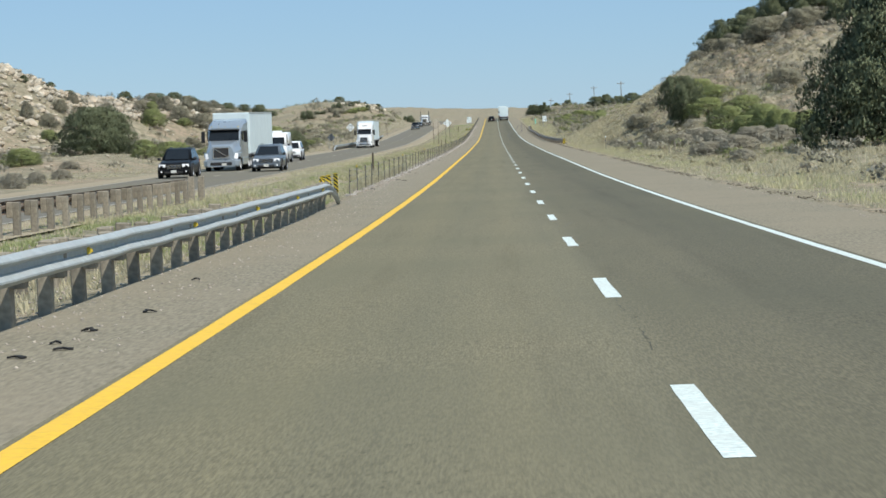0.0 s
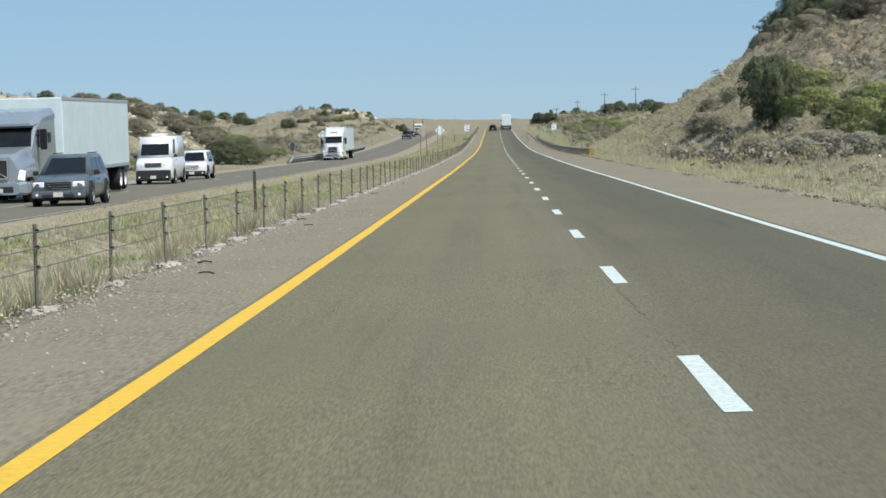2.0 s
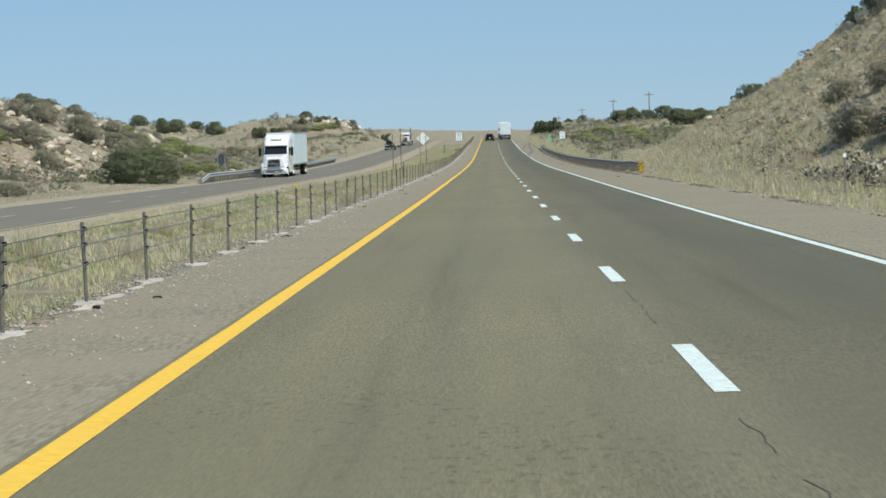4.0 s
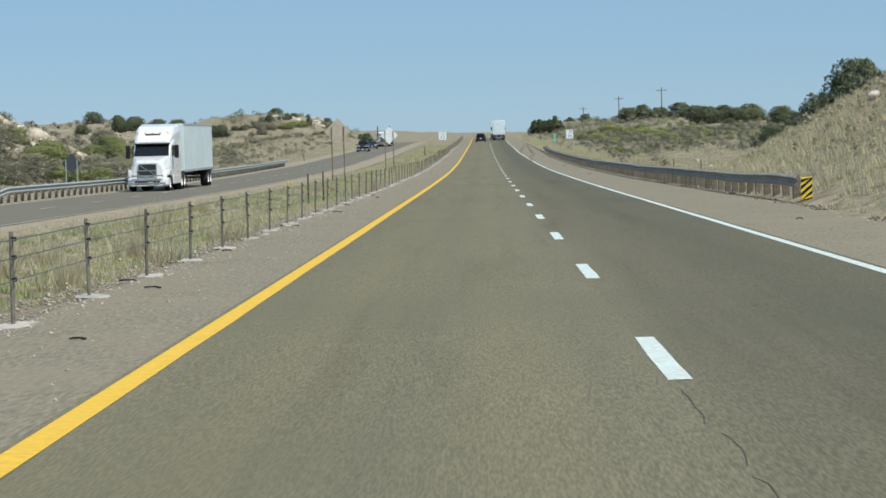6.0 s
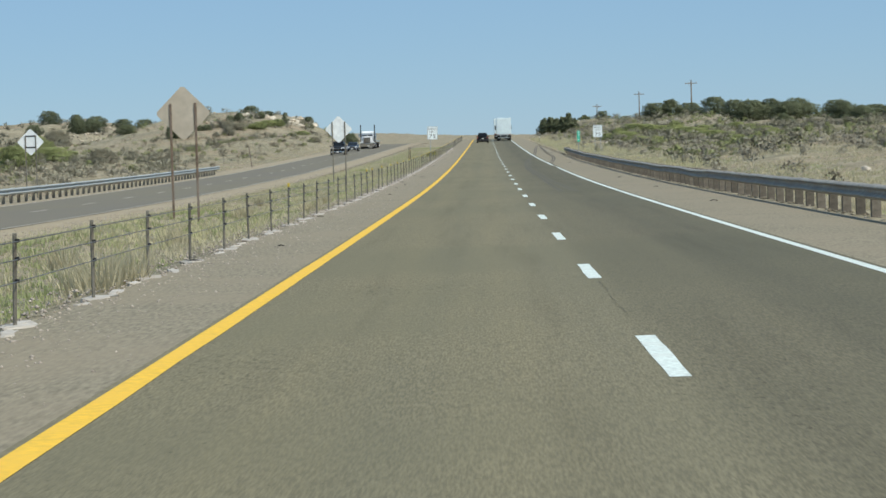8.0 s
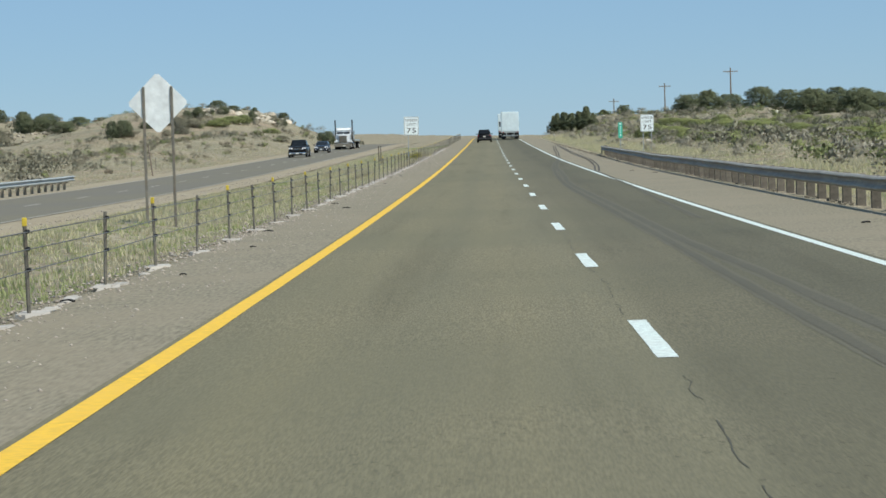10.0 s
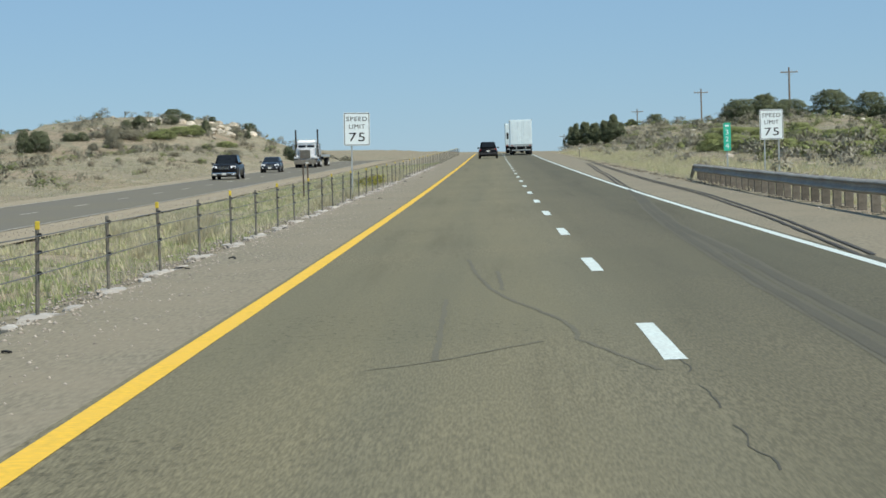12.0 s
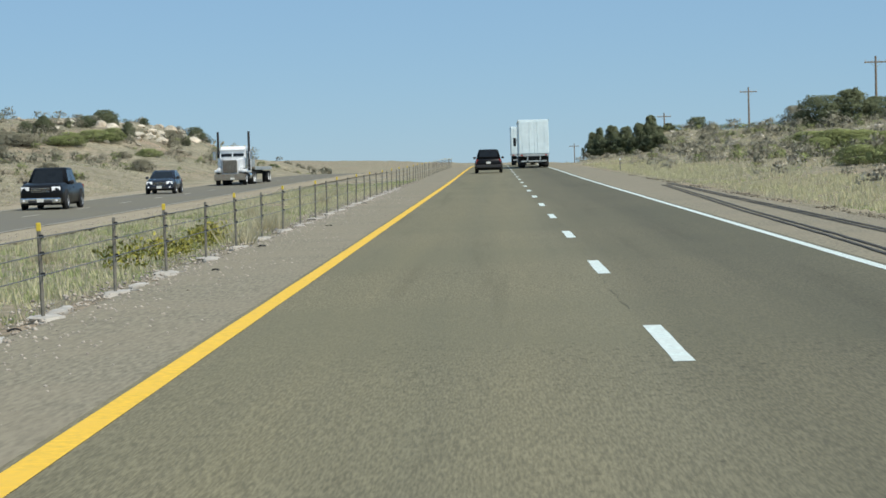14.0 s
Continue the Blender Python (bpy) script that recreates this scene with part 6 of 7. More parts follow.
plants(((344, -69.4, 2.5, 2.2), (354, -66.6, 2.3, 2.8), (366, -66.1, 2.0, 2.3), (380, -50.9, 3.4, 4.9), (390, -55.0, 2.9, 3.1), (402, -50.8, 2.6, 4.0), (401, -45.3, 3.0, 3.9), (330, -43.0, 1.8, 2.8), (380, -57.9, 1.9, 2.8), (384, -48.2, 2.9, 4.5), (369, -54.9, 1.9, 2.6), (400, -52.4, 2.0, 2.6), (409, -43.3, 1.9, 3.1), (378, -45.0, 2.1, 3.5), (288, -30.6, 1.2, 2.8), (436, -52.9, 1.5, 2.4), (850, -104.7, 3.7, 7.3), (431, -50.6, 1.4, 2.4)), BROWN, "bushes among the boulders")
plants(((419, -61.1, 1.8, 4.1), (450, -61.6, 1.9, 3.3), (396, -62.7, 1.5, 2.5), (447, -57.6, 1.5, 2.6), (396, -72.4, 1.2, 2.5), (372, -70.9, 0.9, 1.5), (361, -73.0, 1.2, 1.4), (404, -59.9, 1.3, 2.2), (439, -60.4, 1.3, 2.0), (452, -59.3, 1.6, 3.6)), group="junipers along the rocky crest")
plants(((425, -46, 1.8, 3), (400, -45, 1.8, 3.2), (440, -58, 2.2, 3.4), (405, -60, 2.2, 3.4), (360, -60, 2.4, 3.6), (345, -66, 2.2, 3.4)), BROWN, "bushes among the boulders")
plants(((404, -41, 2.6, 4.4), (411, -38.5, 2.2, 4.0), (419, -36, 2.0, 4.2), (427, -34.5, 1.8, 3.6), (436, -37, 2.2, 4.4), (417, -43, 2.8, 4.6), (446, -36, 1.8, 3.8), (456, -38, 2.0, 4.0), (398, -37, 1.8, 3.6)), BROWN, "bushes behind the oncoming guardrail", 1.2, 1.1)
plants(((408, -35, 1.5, 3.4), (423, -40, 2.0, 4.4), (433, -41, 2.2, 4.6), (440, -33.5, 1.3, 3.0), (414, -33, 1.2, 2.8)), GREEN, "bushes behind the oncoming guardrail", 1.2, 1.1)
# far hills
plants(((862, -112.5, 3.5, 4.1), (890, -107.2, 4.3, 4.7), (901, -103.4, 3.2, 6.4), (921, -99.8, 2.4, 5.6), (881, -105.3, 4.4, 4.6), (885, -101.6, 3.5, 5.4), (766, -52.5, 1.6, 1.9), (768, -51.2, 2.2, 2.5), (773, -48.9, 1.3, 0.7), (774, -46.7, 1.6, 1.9), (784, -46.3, 1.5, 2.8), (768, -41.4, 1.9, 1.9), (796, -43.4, 1.1, 1.3), (821, -40.1, 1.9, 2.3), (789, -37.7, 1.1, 1.1), (747, -26.4, 2.3, 2.3), (757, -28.2, 1.6, 1.4), (739, -55.9, 1.3, 2.7), (740, -54.3, 1.2, 2.0), (756, -72.5, 2.3, 4.1), (726, -59.7, 2.5, 2.2), (728, -57.6, 2.7, 3.6)), group="junipers on the far hills")
plants(((737, -50.0, 2.0, 2.1), (748, -49.3, 1.2, 3.7), (751, -54.7, 1.2, 1.7), (788, -39.6, 1.1, 1.9), (752, -51.8, 1.0, 2.8), (732, -51.5, 1.0, 1.3), (709, -30.8, 1.1, 2.4), (689, -34.9, 0.4, 1.6), (663, -33.6, 0.4, 1.2), (743, -37.6, 0.8, 1.8), (679, -31.3, 0.4, 1.3), (584, -49.4, 1.7, 4.6)), BROWN, "brush on the far hill", 1.25, 1.2)
plants(((756, -45.6, 1.4, 3.5), (763, -44.3, 1.4, 4.3), (766, -42.5, 1.5, 2.9), (754, -47.1, 1.0, 2.8), (750, -36.5, 1.1, 2.8)), GREEN, "green shrubs on the far hill", 1.2, 1.1)
plants(((915, -93, 4.2, 6), (900, -116, 4.2, 6), (835, -55.5, 2.8, 4.6), (838, -60, 2.6, 4), (850, -43, 2.0, 3), (880, -36, 1.8, 2.6), (545, -74, 3, 5), (530, -68, 3, 5)), group="junipers on the far hills")
for p in ALL:
    for c in list(p.children):
        bpy.data.objects.remove(c)
    bpy.data.objects.remove(p)


def scatter(count, s0, s1, u0, u1, seed, bias=1.0, keep=None):
    rnd = np.random.RandomState(seed)
    s = s0 + (s1 - s0) * rnd.rand(count) ** bias
    u = u0 + (u1 - u0) * rnd.rand(count)
    if keep is not None:
        m = keep(s, u, rnd)
        s, u = s[m], u[m]
    return s, u, rnd


def base_points(s, u, dz=0.0):
    return np.stack([rx(s) + u, s, ground_z(s, u) + dz], -1)


def shrub_field(name, label, parts, n, size, material, hmin, hmax, seed):
    """Low shrubs as one mesh: each a small leaf cloud."""
    V, F, N, off = [], [], [], 0
    for s, u, rnd in parts:
        P = base_points(s, u)
        for p in P:
            h = rnd.uniform(hmin, hmax)
            w = h * rnd.uniform(1.1, 1.9)
            lobes = [(rnd.uniform(-0.25, 0.25) * w, rnd.uniform(-0.25, 0.25) * w, h * rnd.uniform(0.35, 0.55), w * rnd.uniform(0.28, 0.42), h * rnd.uniform(0.4, 0.55)) for _ in range(4)]
            v, f, nrm = leaf_cloud(lobes, n, size * h, rnd, inner=0.35, up=0.8)
            N.append(nrm)
            v[:, 2] = np.maximum(v[:, 2], -0.05)
            V.append(v + p)
            F.append(f + off)
            off += len(v)
    o = new(name, clump_normals(tri_mesh(name, np.concatenate(V), np.concatenate(F), material, 4), np.concatenate(N)))
    return tagged(o, label, "shrubs", kind="stuff")


def clumpy(freq, cut):
    return lambda s, u, rnd: vnoise(s * freq + 3.3, u * freq + 9.1) + rnd.uniform(-0.15, 0.15, len(s)) > cut




def thin_on_slope(s, u, rnd):
    """Brush is dense at the foot of the hill and near its top, thin on its steep grassy end."""
    k = clumpy(0.13, 0.3)(s, u, rnd)
    k &= ~((s < 140) & (u < 22) & (rnd.rand(len(s)) < 0.8))
    return k & ((s < 232) | (u > 33) | (rnd.rand(len(s)) < np.where((u > 26) & (s < 290), 0.45, 0.05)))


R1 = scatter(3600, 60, 420, 11.5, 62, 1, keep=thin_on_slope)
R2 = scatter(1900, 400, 860, 12, 75, 2, keep=clumpy(0.09, 0.40))
L1_ = scatter(1300, 130, 520, -80, -28, 3, keep=lambda s, u, rnd: clumpy(0.12, 0.38)(s, u, rnd) & ((s > 262) | (rnd.rand(len(s)) < 0.3)))
L2_ = scatter(800, 520, 900, -85, -28, 4, keep=clumpy(0.1, 0.4))
shrub_field("sagebrush", "grey-green sagebrush scattered over the dry slopes", [R1, R2, L1_, scatter(240, 215, 320, 25, 46, 60)], 130, 0.075, M["sage"], 0.4, 1.0, 1)
shrub_field("green_brush", "low olive-green brush scattered over the slopes", [scatter(170, 90, 235, 12, 48, 5, keep=clumpy(0.1, 0.55)), scatter(1500, 420, 860, 14, 70, 6, keep=clumpy(0.08, 0.36)), scatter(130, 200, 520, -70, -30, 7), scatter(260, 520, 900, -80, -29, 8)], 130, 0.075, M["green_shrub"], 0.4, 1.0, 2)
shrub_field("dry_brush", "brown dead brush scattered over the slopes", [scatter(700, 60, 420, 12, 60, 9, keep=thin_on_slope), scatter(140, 215, 320, 25, 46, 61), L2_, scatter(160, 200, 520, -75, -30, 10)], 110, 0.08, M["brush"], 0.3, 0.8, 3)


shrub_field("grey_brush", "grey-olive brush between the rocks and the oncoming road", [scatter(420, 400, 660, -78, -31, 51, keep=clumpy(0.09, 0.38)), scatter(260, 260, 420, -66, -33, 52, keep=clumpy(0.1, 0.42)), scatter(300, 700, 860, -62, -32, 54, keep=clumpy(0.1, 0.42)), scatter(700, 420, 800, 15, 62, 53, keep=clumpy(0.07, 0.4))], 150, 0.065, M["twigs"], 0.6, 1.6, 4)


shrub_field("far_brush", "olive brush on the far ground towards the horizon", [scatter(900, 860, 1450, -130, -27, 55, keep=clumpy(0.02, 0.3)), scatter(700, 820, 1450, 12, 110, 56, keep=clumpy(0.02, 0.3)), scatter(260, 640, 900, -130, -80, 57)], 40, 0.14, M["twigs"], 0.7, 1.9, 6)


shrub_field("grass_mounds", "low straw and olive tufts on the eroded bank", [scatter(8500, 215, 345, 11.8, 36, 58, keep=clumpy(0.5, 0.28)), scatter(900, 60, 215, 11, 24, 59, keep=clumpy(0.3, 0.42))], 44, 0.16, M["mound"], 0.09, 0.27, 7)


FLOWERS = ((544, -5.6), (546.5, -5.3), (549, -5.2), (551.5, -5.2), (555, -5.5))
fl = np.array([(s0 + 0.9 * k, u0 - 0.25 * (k % 2)) for s0, u0 in FLOWERS for k in range(3)])
shrub_field("flowering_weeds", "green weeds with yellow flowers beside the cable barrier", [(fl[:, 0], fl[:, 1], np.random.RandomState(4))], 190, 0.06, M["flower"], 0.32, 0.6, 5)


def grass_field(name, label, parts, blades, h0, h1, width, material, spread=0.12):
    """Tufts of pointed blades as one mesh."""
    V = []
    for s, u, rnd in parts:
        P = np.repeat(base_points(s, u, -0.02), blades, axis=0)
        n = len(P)
        tall = np.repeat(rnd.uniform(h0, h1, len(s)), blades)
        ang = rnd.rand(n) * 2 * math.pi
        rad = rnd.rand(n) * spread
        base = P + np.stack([np.cos(ang) * rad, np.sin(ang) * rad, np.zeros(n)], -1)
        out = tall * rnd.uniform(0.1, 0.55, n)
        tip = base + np.stack([np.cos(ang) * out, np.sin(ang) * out, tall * rnd.uniform(0.6, 1.0, n)], -1)
        wv = np.stack([-np.sin(ang + rnd.uniform(-1, 1, n)), np.cos(ang + rnd.uniform(-1, 1, n)), np.zeros(n)], -1) * width
        V.append(np.stack([base - wv, base + wv, tip], 1).reshape(-1, 3))
    V = np.concatenate(V)
    o = new(name, tri_mesh(name, V, np.arange(len(V)).reshape(-1, 3), material, 3))
    return tagged(o, label, "grass", kind="stuff")


grass_field("dry_grass", "pale straw-coloured dry grass along the median and verges",
            [scatter(52000, 20, 640, -12.4, -4.65, 21, 1.1, clumpy(0.35, 0.38)), scatter(26000, 30, 720, 8.7, 15.5, 22, 1.1, clumpy(0.3, 0.36)), scatter(7000, 60, 700, -34, -26.3, 23, 1.0, clumpy(0.25, 0.42)),
             scatter(52000, 60, 430, 12, 58, 24, 1.0, clumpy(0.12, 0.34)), scatter(26000, 430, 860, 13, 70, 25, 1.0, clumpy(0.1, 0.38)), scatter(42000, 520, 880, -75, -27, 26, 1.0, clumpy(0.1, 0.34)), scatter(16000, 130, 520, -70, -27, 27, 1.0, clumpy(0.1, 0.45))],
            6, 0.07, 0.22, 0.018, M["grass_dry"])
grass_field("green_grass", "greenish weeds and grass in the median",
            [scatter(46000, 40, 660, -11.6, -4.7, 31, 1.1, clumpy(0.22, 0.4)), scatter(9000, 40, 720, 9.2, 16, 32, 1.0, clumpy(0.2, 0.55)), scatter(9000, 430, 860, 14, 60, 33, 1.0, clumpy(0.09, 0.5))],
            8, 0.05, 0.17, 0.018, M["grass_green"])
tuft = np.array([(119.5, -4.75), (120.3, -4.9), (130, -4.7), (131, -4.8), (113, -4.7), (221.5, -4.55), (222.3, -4.7), (252, -4.5), (318, -4.55), (319, -4.7), (320, -4.5), (319.5, -4.9), (505, -4.7), (506, -4.8), (560, -4.75), (561, -4.7), (100.5, -4.9), (101.5, -5.1), (97, -4.9), (108, -4.7), (560.8, -4.9), (262, -4.6), (310, -4.7), (312, -4.8)])
tuft = np.concatenate([tuft, np.stack([np.random.RandomState(14).uniform(88, 620, 45), np.random.RandomState(15).uniform(-8.5, -4.5, 45)], -1)])
tt = np.repeat(tuft, 5, axis=0) + np.random.RandomState(3).uniform(-0.25, 0.25, (len(tuft) * 5, 2))
grass_field("tall_grass", "tall pale bunch grass beside the cable barrier", [(tt[:, 0], tt[:, 1], np.random.RandomState(8))], 26, 0.45, 0.8, 0.012, M["grass_dry"], 0.16)

grass_field("yellow_grass", "yellow-green grass in patches along shoulder and median", [scatter(6500, 420, 740, 9.4, 14.5, 44, 1.0, clumpy(0.15, 0.42)), scatter(3500, 50, 320, 9.2, 12.5, 45, 1.0, clumpy(0.15, 0.42)), scatter(14000, 60, 640, -11.5, -5.2, 46, 1.1, clumpy(0.16, 0.5))], 8, 0.12, 0.34, 0.016, M["grass_yellow"], 0.16)
grass_field("bunch_grass", "straw-coloured bunch grass covering the eroded bank", [scatter(9000, 60, 345, 11.5, 46, 41, 1.0, clumpy(0.3, 0.3)), scatter(5000, 215, 345, 9.6, 24, 43), scatter(5000, 430, 800, 11, 40, 42, 1.0, clumpy(0.2, 0.42))], 14, 0.25, 0.5, 0.016, M["grass_dry"], 0.22)

# ------------------------------------------------------------------ rocks
BOULDERS = []
for k in range(7):
    bm = bmesh.new()
    bmesh.ops.create_icosphere(bm, subdivisions=2, radius=1.0)
    rnd = random.Random(100 + k)
    planes = [(Vector((rnd.gauss(0, 1), rnd.gauss(0, 1), rnd.gauss(0, 0.8))).normalized(), rnd.uniform(0.5, 0.8)) for _ in range(9)]
    for v in bm.verts:
        for nrm, d in planes:
            q = v.co.dot(nrm) - d
            if q > 0:
                v.co -= nrm * q
        v.co += v.co.normalized() * noise.noise(v.co * 2.2 + Vector((k * 5, 0, 0))) * 0.08
        v.co.z *= 0.72
    me = bpy.data.meshes.new("boulder")
    bm.to_mesh(me)
    bm.free()
    BOULDERS.append(me)


def outcrop(label, spots, material, seed):
    """A group of boulders lying on a slope."""
    rnd = random.Random(seed)
    s0, u0 = spots[0][:2]
    o0 = place(s0, u0)
    e = thing("rock_outcrop", o0, label, "rocks")
    meshes = []
    for me in BOULDERS:
        c = me.copy()
        c.materials.append(material)
        meshes.append(c)
    for s, u, r in spots:
        o = new("boulder", rnd.choice(meshes))
        o.parent = e
        k = r * rnd.uniform(0.7, 1.3)
        o.matrix_basis = Matrix.Translation(place(s, u, r * 0.15) - o0) @ pose(0, 0, 0, rnd.uniform(-25, 25), rnd.uniform(-25, 25), rnd.uniform(0, 360)) @ Matrix.Diagonal((k, k * rnd.uniform(0.7, 1.2), k * rnd.uniform(0.6, 1.0), 1))


rr_ = random.Random(77)


def spread(n, s0, s1, u0, u1, r0, r1):
    return [(rr_.uniform(s0, s1), rr_.uniform(u0, u1), r0 + (r1 - r0) * rr_.random() ** 2.2) for _ in range(n)]


outcrop("jumbled tan sandstone boulders on the slope", spread(280, 380, 475, -68, -42, 0.3, 1.35), M["rock"], 1)
outcrop("pale weathered boulders near the foot of the slope", spread(70, 360, 470, -56, -38, 0.25, 0.9), M["rock_pale"], 2)
outcrop("reddish sandstone ledges high on a rocky hill", spread(230, 335, 385, -90, -62, 0.35, 1.4), M["rock"], 3)
outcrop("sandstone ledge on top of a far hill", spread(26, 805, 840, -66, -42, 0.6, 1.5) + spread(40, 764, 800, -53, -37, 0.4, 1.3), M["rock"], 4)
outcrop("pale limestone blocks below the hilltop trees", spread(130, 278, 303, 31, 42, 0.15, 0.85), M["rock_pale"], 5)
outcrop("dark ledge at the end of the hill crest", [(324, 28.9, 1.2), (323, 30.1, 1.3), (325, 30.8, 1.1), (322, 31.6, 1.2), (323, 28.3, 0.8)], M["rock"], 6)
outcrop("small pale stones strewn over a grassy slope", spread(60, 150, 400, 13, 34, 0.12, 0.4), M["rock_pale"], 7)
outcrop("pale stones on a far grassy slope", spread(50, 600, 800, 16, 55, 0.2, 0.7), M["rock_pale"], 8)
outcrop("white boulder beside the oncoming guardrail", [(372, -33, 1.0), (420, -31, 0.8), (373.5, -34, 0.6)], M["rock_pale"], 9)



def rubble(name, label, spots, material, seed):
    """Broken angular stones lying close together, as one mesh."""
    rnd = np.random.RandomState(seed)
    bm = bmesh.new()
    bmesh.ops.create_icosphere(bm, subdivisions=1, radius=1.0)
    ico = np.array([v.co[:] for v in bm.verts])
    tri = np.array([[v.index for v in f.verts] for f in bm.faces])
    bm.free()
    V, F, off = [], [], 0
    for s, u, r0, r1 in spots:
        P = base_points(s, u)
        for p in P:
            r = r0 + (r1 - r0) * rnd.rand() ** 2.5
            q = ico.copy()
            for _ in range(5):
                nrm = rnd.normal(size=3)
                nrm /= np.linalg.norm(nrm)
                q -= np.maximum(q @ nrm - rnd.uniform(0.35, 0.7), 0)[:, None] * nrm
            a = rnd.rand() * 6.28
            q = q * np.array([r * rnd.uniform(0.8, 1.5), r * rnd.uniform(0.7, 1.2), r * rnd.uniform(0.5, 0.9)])
            q = np.stack([q[:, 0] * math.cos(a) - q[:, 1] * math.sin(a), q[:, 0] * math.sin(a) + q[:, 1] * math.cos(a), q[:, 2] + r * 0.2], -1)
            V.append(q + p)
            F.append(tri + off)
            off += len(q)
    o = new(name, tri_mesh(name, np.concatenate(V), np.concatenate(F), material, 3))
    return tagged(o, label, "rocks", kind="stuff")


rubble("rubble", "pale broken sandstone rubble covering the rocky slopes",
       [scatter(2600, 360, 475, -70, -38, 61, keep=clumpy(0.14, 0.36))[:2] + (0.15, 1.0), scatter(1500, 325, 392, -92, -58, 62, keep=clumpy(0.14, 0.3))[:2] + (0.2, 1.1), scatter(300, 180, 330, -60, -30, 63, keep=clumpy(0.12, 0.5))[:2] + (0.08, 0.35),
        scatter(500, 730, 850, -62, -36, 64, keep=clumpy(0.1, 0.5))[:2] + (0.1, 0.6), scatter(420, 860, 920, -112, -75, 65, keep=clumpy(0.1, 0.4))[:2] + (0.2, 0.8)], M["rock"], 66)
rubble("rubble", "pale limestone rubble strewn over the grassy hill",
       [scatter(500, 120, 345, 14, 46, 67, keep=clumpy(0.15, 0.48))[:2] + (0.06, 0.35), scatter(260, 276, 328, 29, 44, 68)[:2] + (0.1, 0.6), scatter(350, 560, 780, 16, 60, 69, keep=clumpy(0.1, 0.5))[:2] + (0.1, 0.45)], M["rock_pale"], 70)

# gravel along the pavement edges
rnd = np.random.RandomState(12)


def pebbles(name, label, s, u, size, material="stone"):
    n = len(s)
    P = np.stack([rx(s) + u, s, np.maximum(ground_z(s, u), rz(s) + CROSS * u - 0.012)], -1)
    octa = np.array([(1, 0, 0), (0, 1, 0), (-1, 0, 0), (0, -1, 0), (0, 0, 0.7), (0, 0, -0.4)], float)
    tris = np.array([(0, 1, 4), (1, 2, 4), (2, 3, 4), (3, 0, 4), (1, 0, 5), (2, 1, 5), (3, 2, 5), (0, 3, 5)])
    v = octa[None] * size[:, None, None] * rnd.uniform(0.5, 1.2, (n, 6, 3))
    a = rnd.rand(n) * 6.28
    c, s_ = np.cos(a)[:, None], np.sin(a)[:, None]
    v = np.stack([v[..., 0] * c - v[..., 1] * s_, v[..., 0] * s_ + v[..., 1] * c, v[..., 2]], -1) + P[:, None]
    f = (tris[None] + (np.arange(n) * 6)[:, None, None]).reshape(-1, 3)
    o = new(name, tri_mesh(name, v.reshape(-1, 3), f, M[material], 3))
    tagged(o, label, "gravel", kind="stuff")


ps = rnd.uniform(8, 600, 34000)
pebbles("gravel", "loose gravel and chips along the left shoulder", ps, -2.3 - 2.6 * rnd.rand(34000) ** 0.6, 0.006 + 0.03 * rnd.rand(34000) ** 4)
ps = rnd.uniform(84, 620, 9000)
pebbles("gravel", "grey debris and broken stone washed against the barrier footings", ps, -4.35 - 0.35 * rnd.normal(size=9000), 0.012 + 0.035 * rnd.rand(9000) ** 2.5)
ps = rnd.uniform(60, 640, 14000)
ps = ps[vnoise(ps * 0.03, ps * 0 + 8) > 0.36]
pebbles("gravel", "grey stones washed along the bottom of the median", ps, -10.7 + 0.35 * rnd.normal(size=len(ps)), 0.008 + 0.025 * rnd.rand(len(ps)) ** 2)
ps = rnd.uniform(84, 640, 9000)
pebbles("gravel", "pale rubble and broken concrete along the barrier foot", ps, -4.22 - 0.22 * rnd.normal(size=9000), 0.012 + 0.04 * rnd.rand(9000) ** 3)
ps = rnd.uniform(20, 600, 6000)
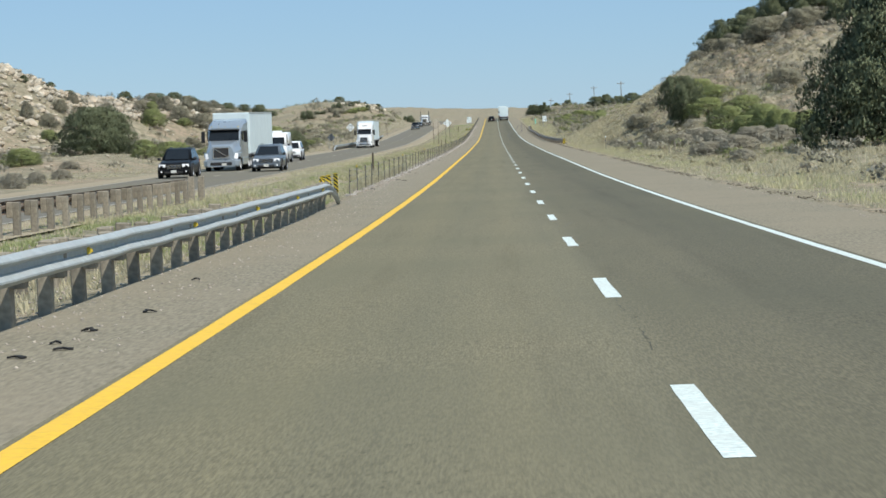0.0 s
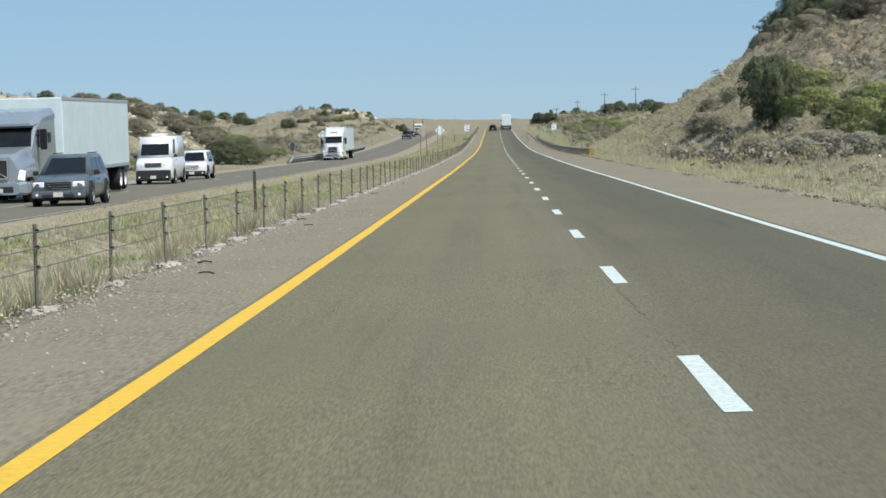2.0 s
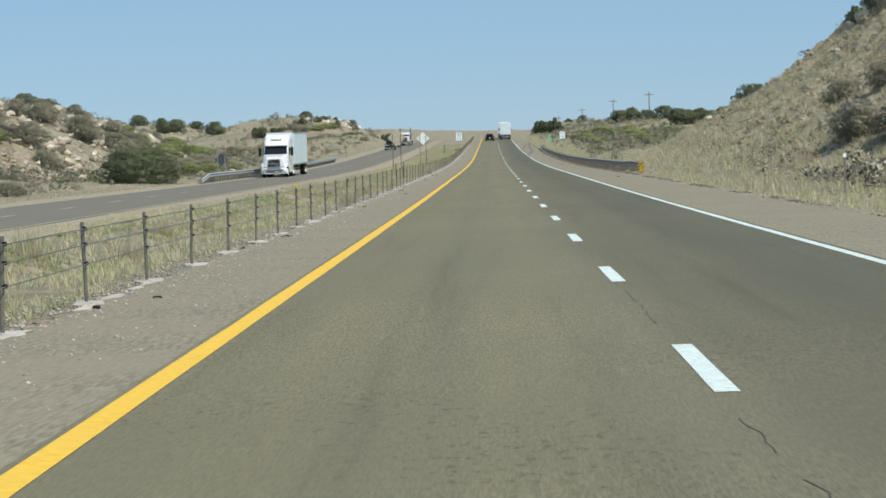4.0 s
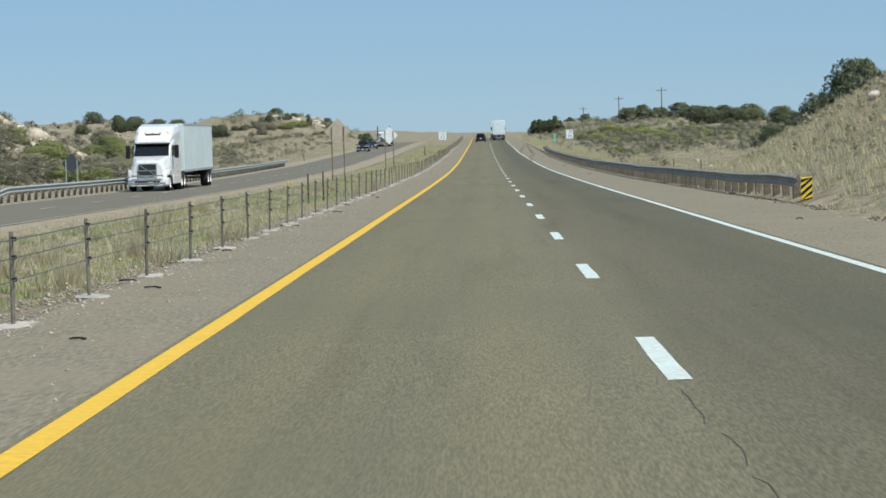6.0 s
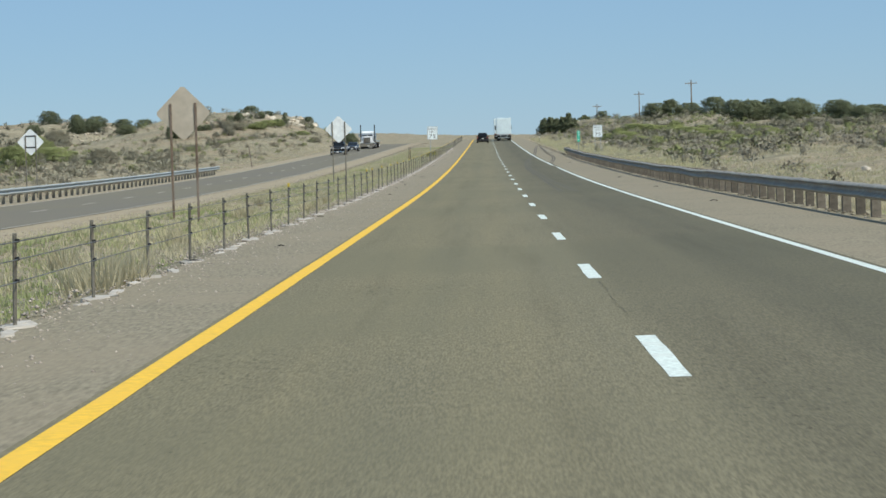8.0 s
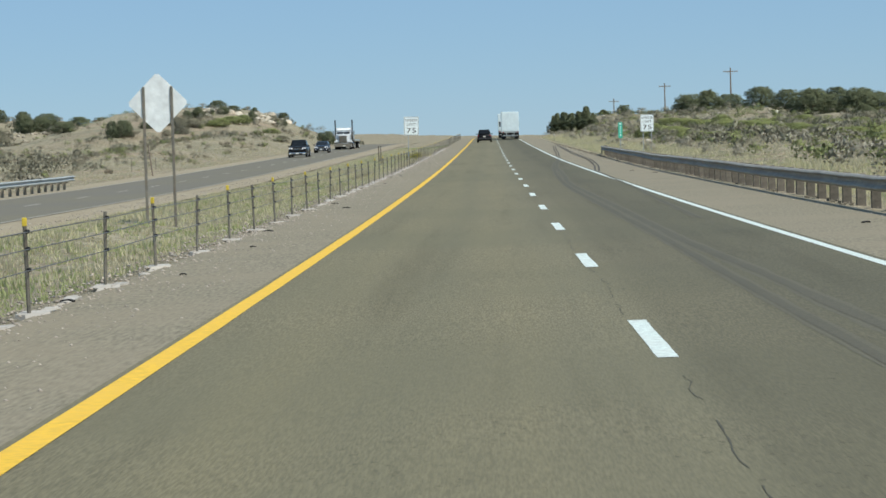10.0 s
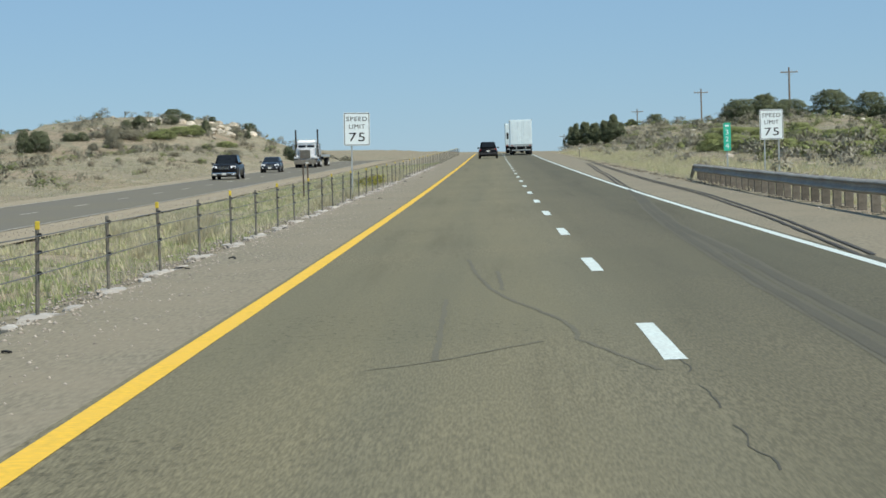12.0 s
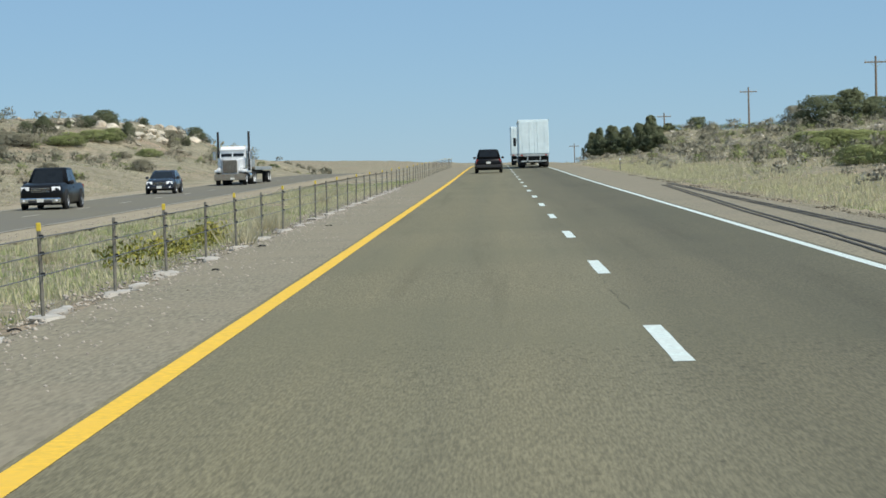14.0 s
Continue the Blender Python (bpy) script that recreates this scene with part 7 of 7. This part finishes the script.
pebbles("gravel", "loose gravel along the right shoulder edge", ps, 7.6 + 1.2 * rnd.rand(6000), 0.01 + 0.03 * rnd.rand(6000) ** 3)

ps = rnd.uniform(40, 640, 7000)
ps = ps[vnoise(ps * 0.35, ps * 0 + 2) > 0.5]
pebbles("soil_clods", "dark broken clods where the right shoulder meets the grass", ps, 8.35 + 0.12 * rnd.normal(size=len(ps)), 0.015 + 0.05 * rnd.rand(len(ps)) ** 2, "clod")

# shreds of tyre and bits of wood on the shoulders
rs = random.Random(9)
spots = [(19.5, -3.05), (20.2, -3.25), (18.8, -3.3), (21.6, -3.2), (24, -3.0), (30, -3.3), (102, -3.4), (120, -3.5), (236, -3.1), (244, -3.6), (255, -3.9), (300, -3.4), (305, -3.8), (330, -3.2), (377, -3.2), (391, -3.5), (399, -3.4), (421, -3.2), (453, -3.6), (462, 6.9), (455, 7.4), (352, 6.8), (400, 7.0), (375, 6.9), (470, -3.6), (512, -3.3), (540, -3.6), (560, -3.4), (262, 6.9), (530, 7.5), (215, -3.6), (150, -3.7), (170, -3.5), (190, -3.8), (280, -3.6)]
spots += [(88 + 20 * k + rs.uniform(-4, 4), -4.0 + rs.uniform(-0.25, 0.25)) for k in range(26)]
for s_, u_ in spots:
    bm = bmesh.new()
    n = rs.randint(4, 6)
    L_, W_ = rs.uniform(0.08, 0.26), rs.uniform(0.02, 0.045)
    rings = []
    for k in range(n + 1):
        x = -L_ / 2 + L_ * k / n
        z = 0.012 + 0.022 * math.sin(math.pi * k / n) * rs.uniform(0.3, 1.0)
        y = rs.uniform(-0.02, 0.02)
        ww = W_ * rs.uniform(0.6, 1.1)
        rings.append([(x, y - ww, z - 0.008), (x, y + ww, z - 0.008), (x, y + ww, z + 0.008), (x, y - ww, z + 0.008)])
    loft(bm, rings)
    o = part("tyre_shred", bm, M["rubber"])
    o.matrix_basis = Matrix.Translation(on_road(s_, u_, -0.012)) @ pose(0, 0, 0, 0, 0, rs.uniform(-40, 40))
    tagged(o, "curled black shred of tyre on the shoulder", "debris", group="tyre shreds")
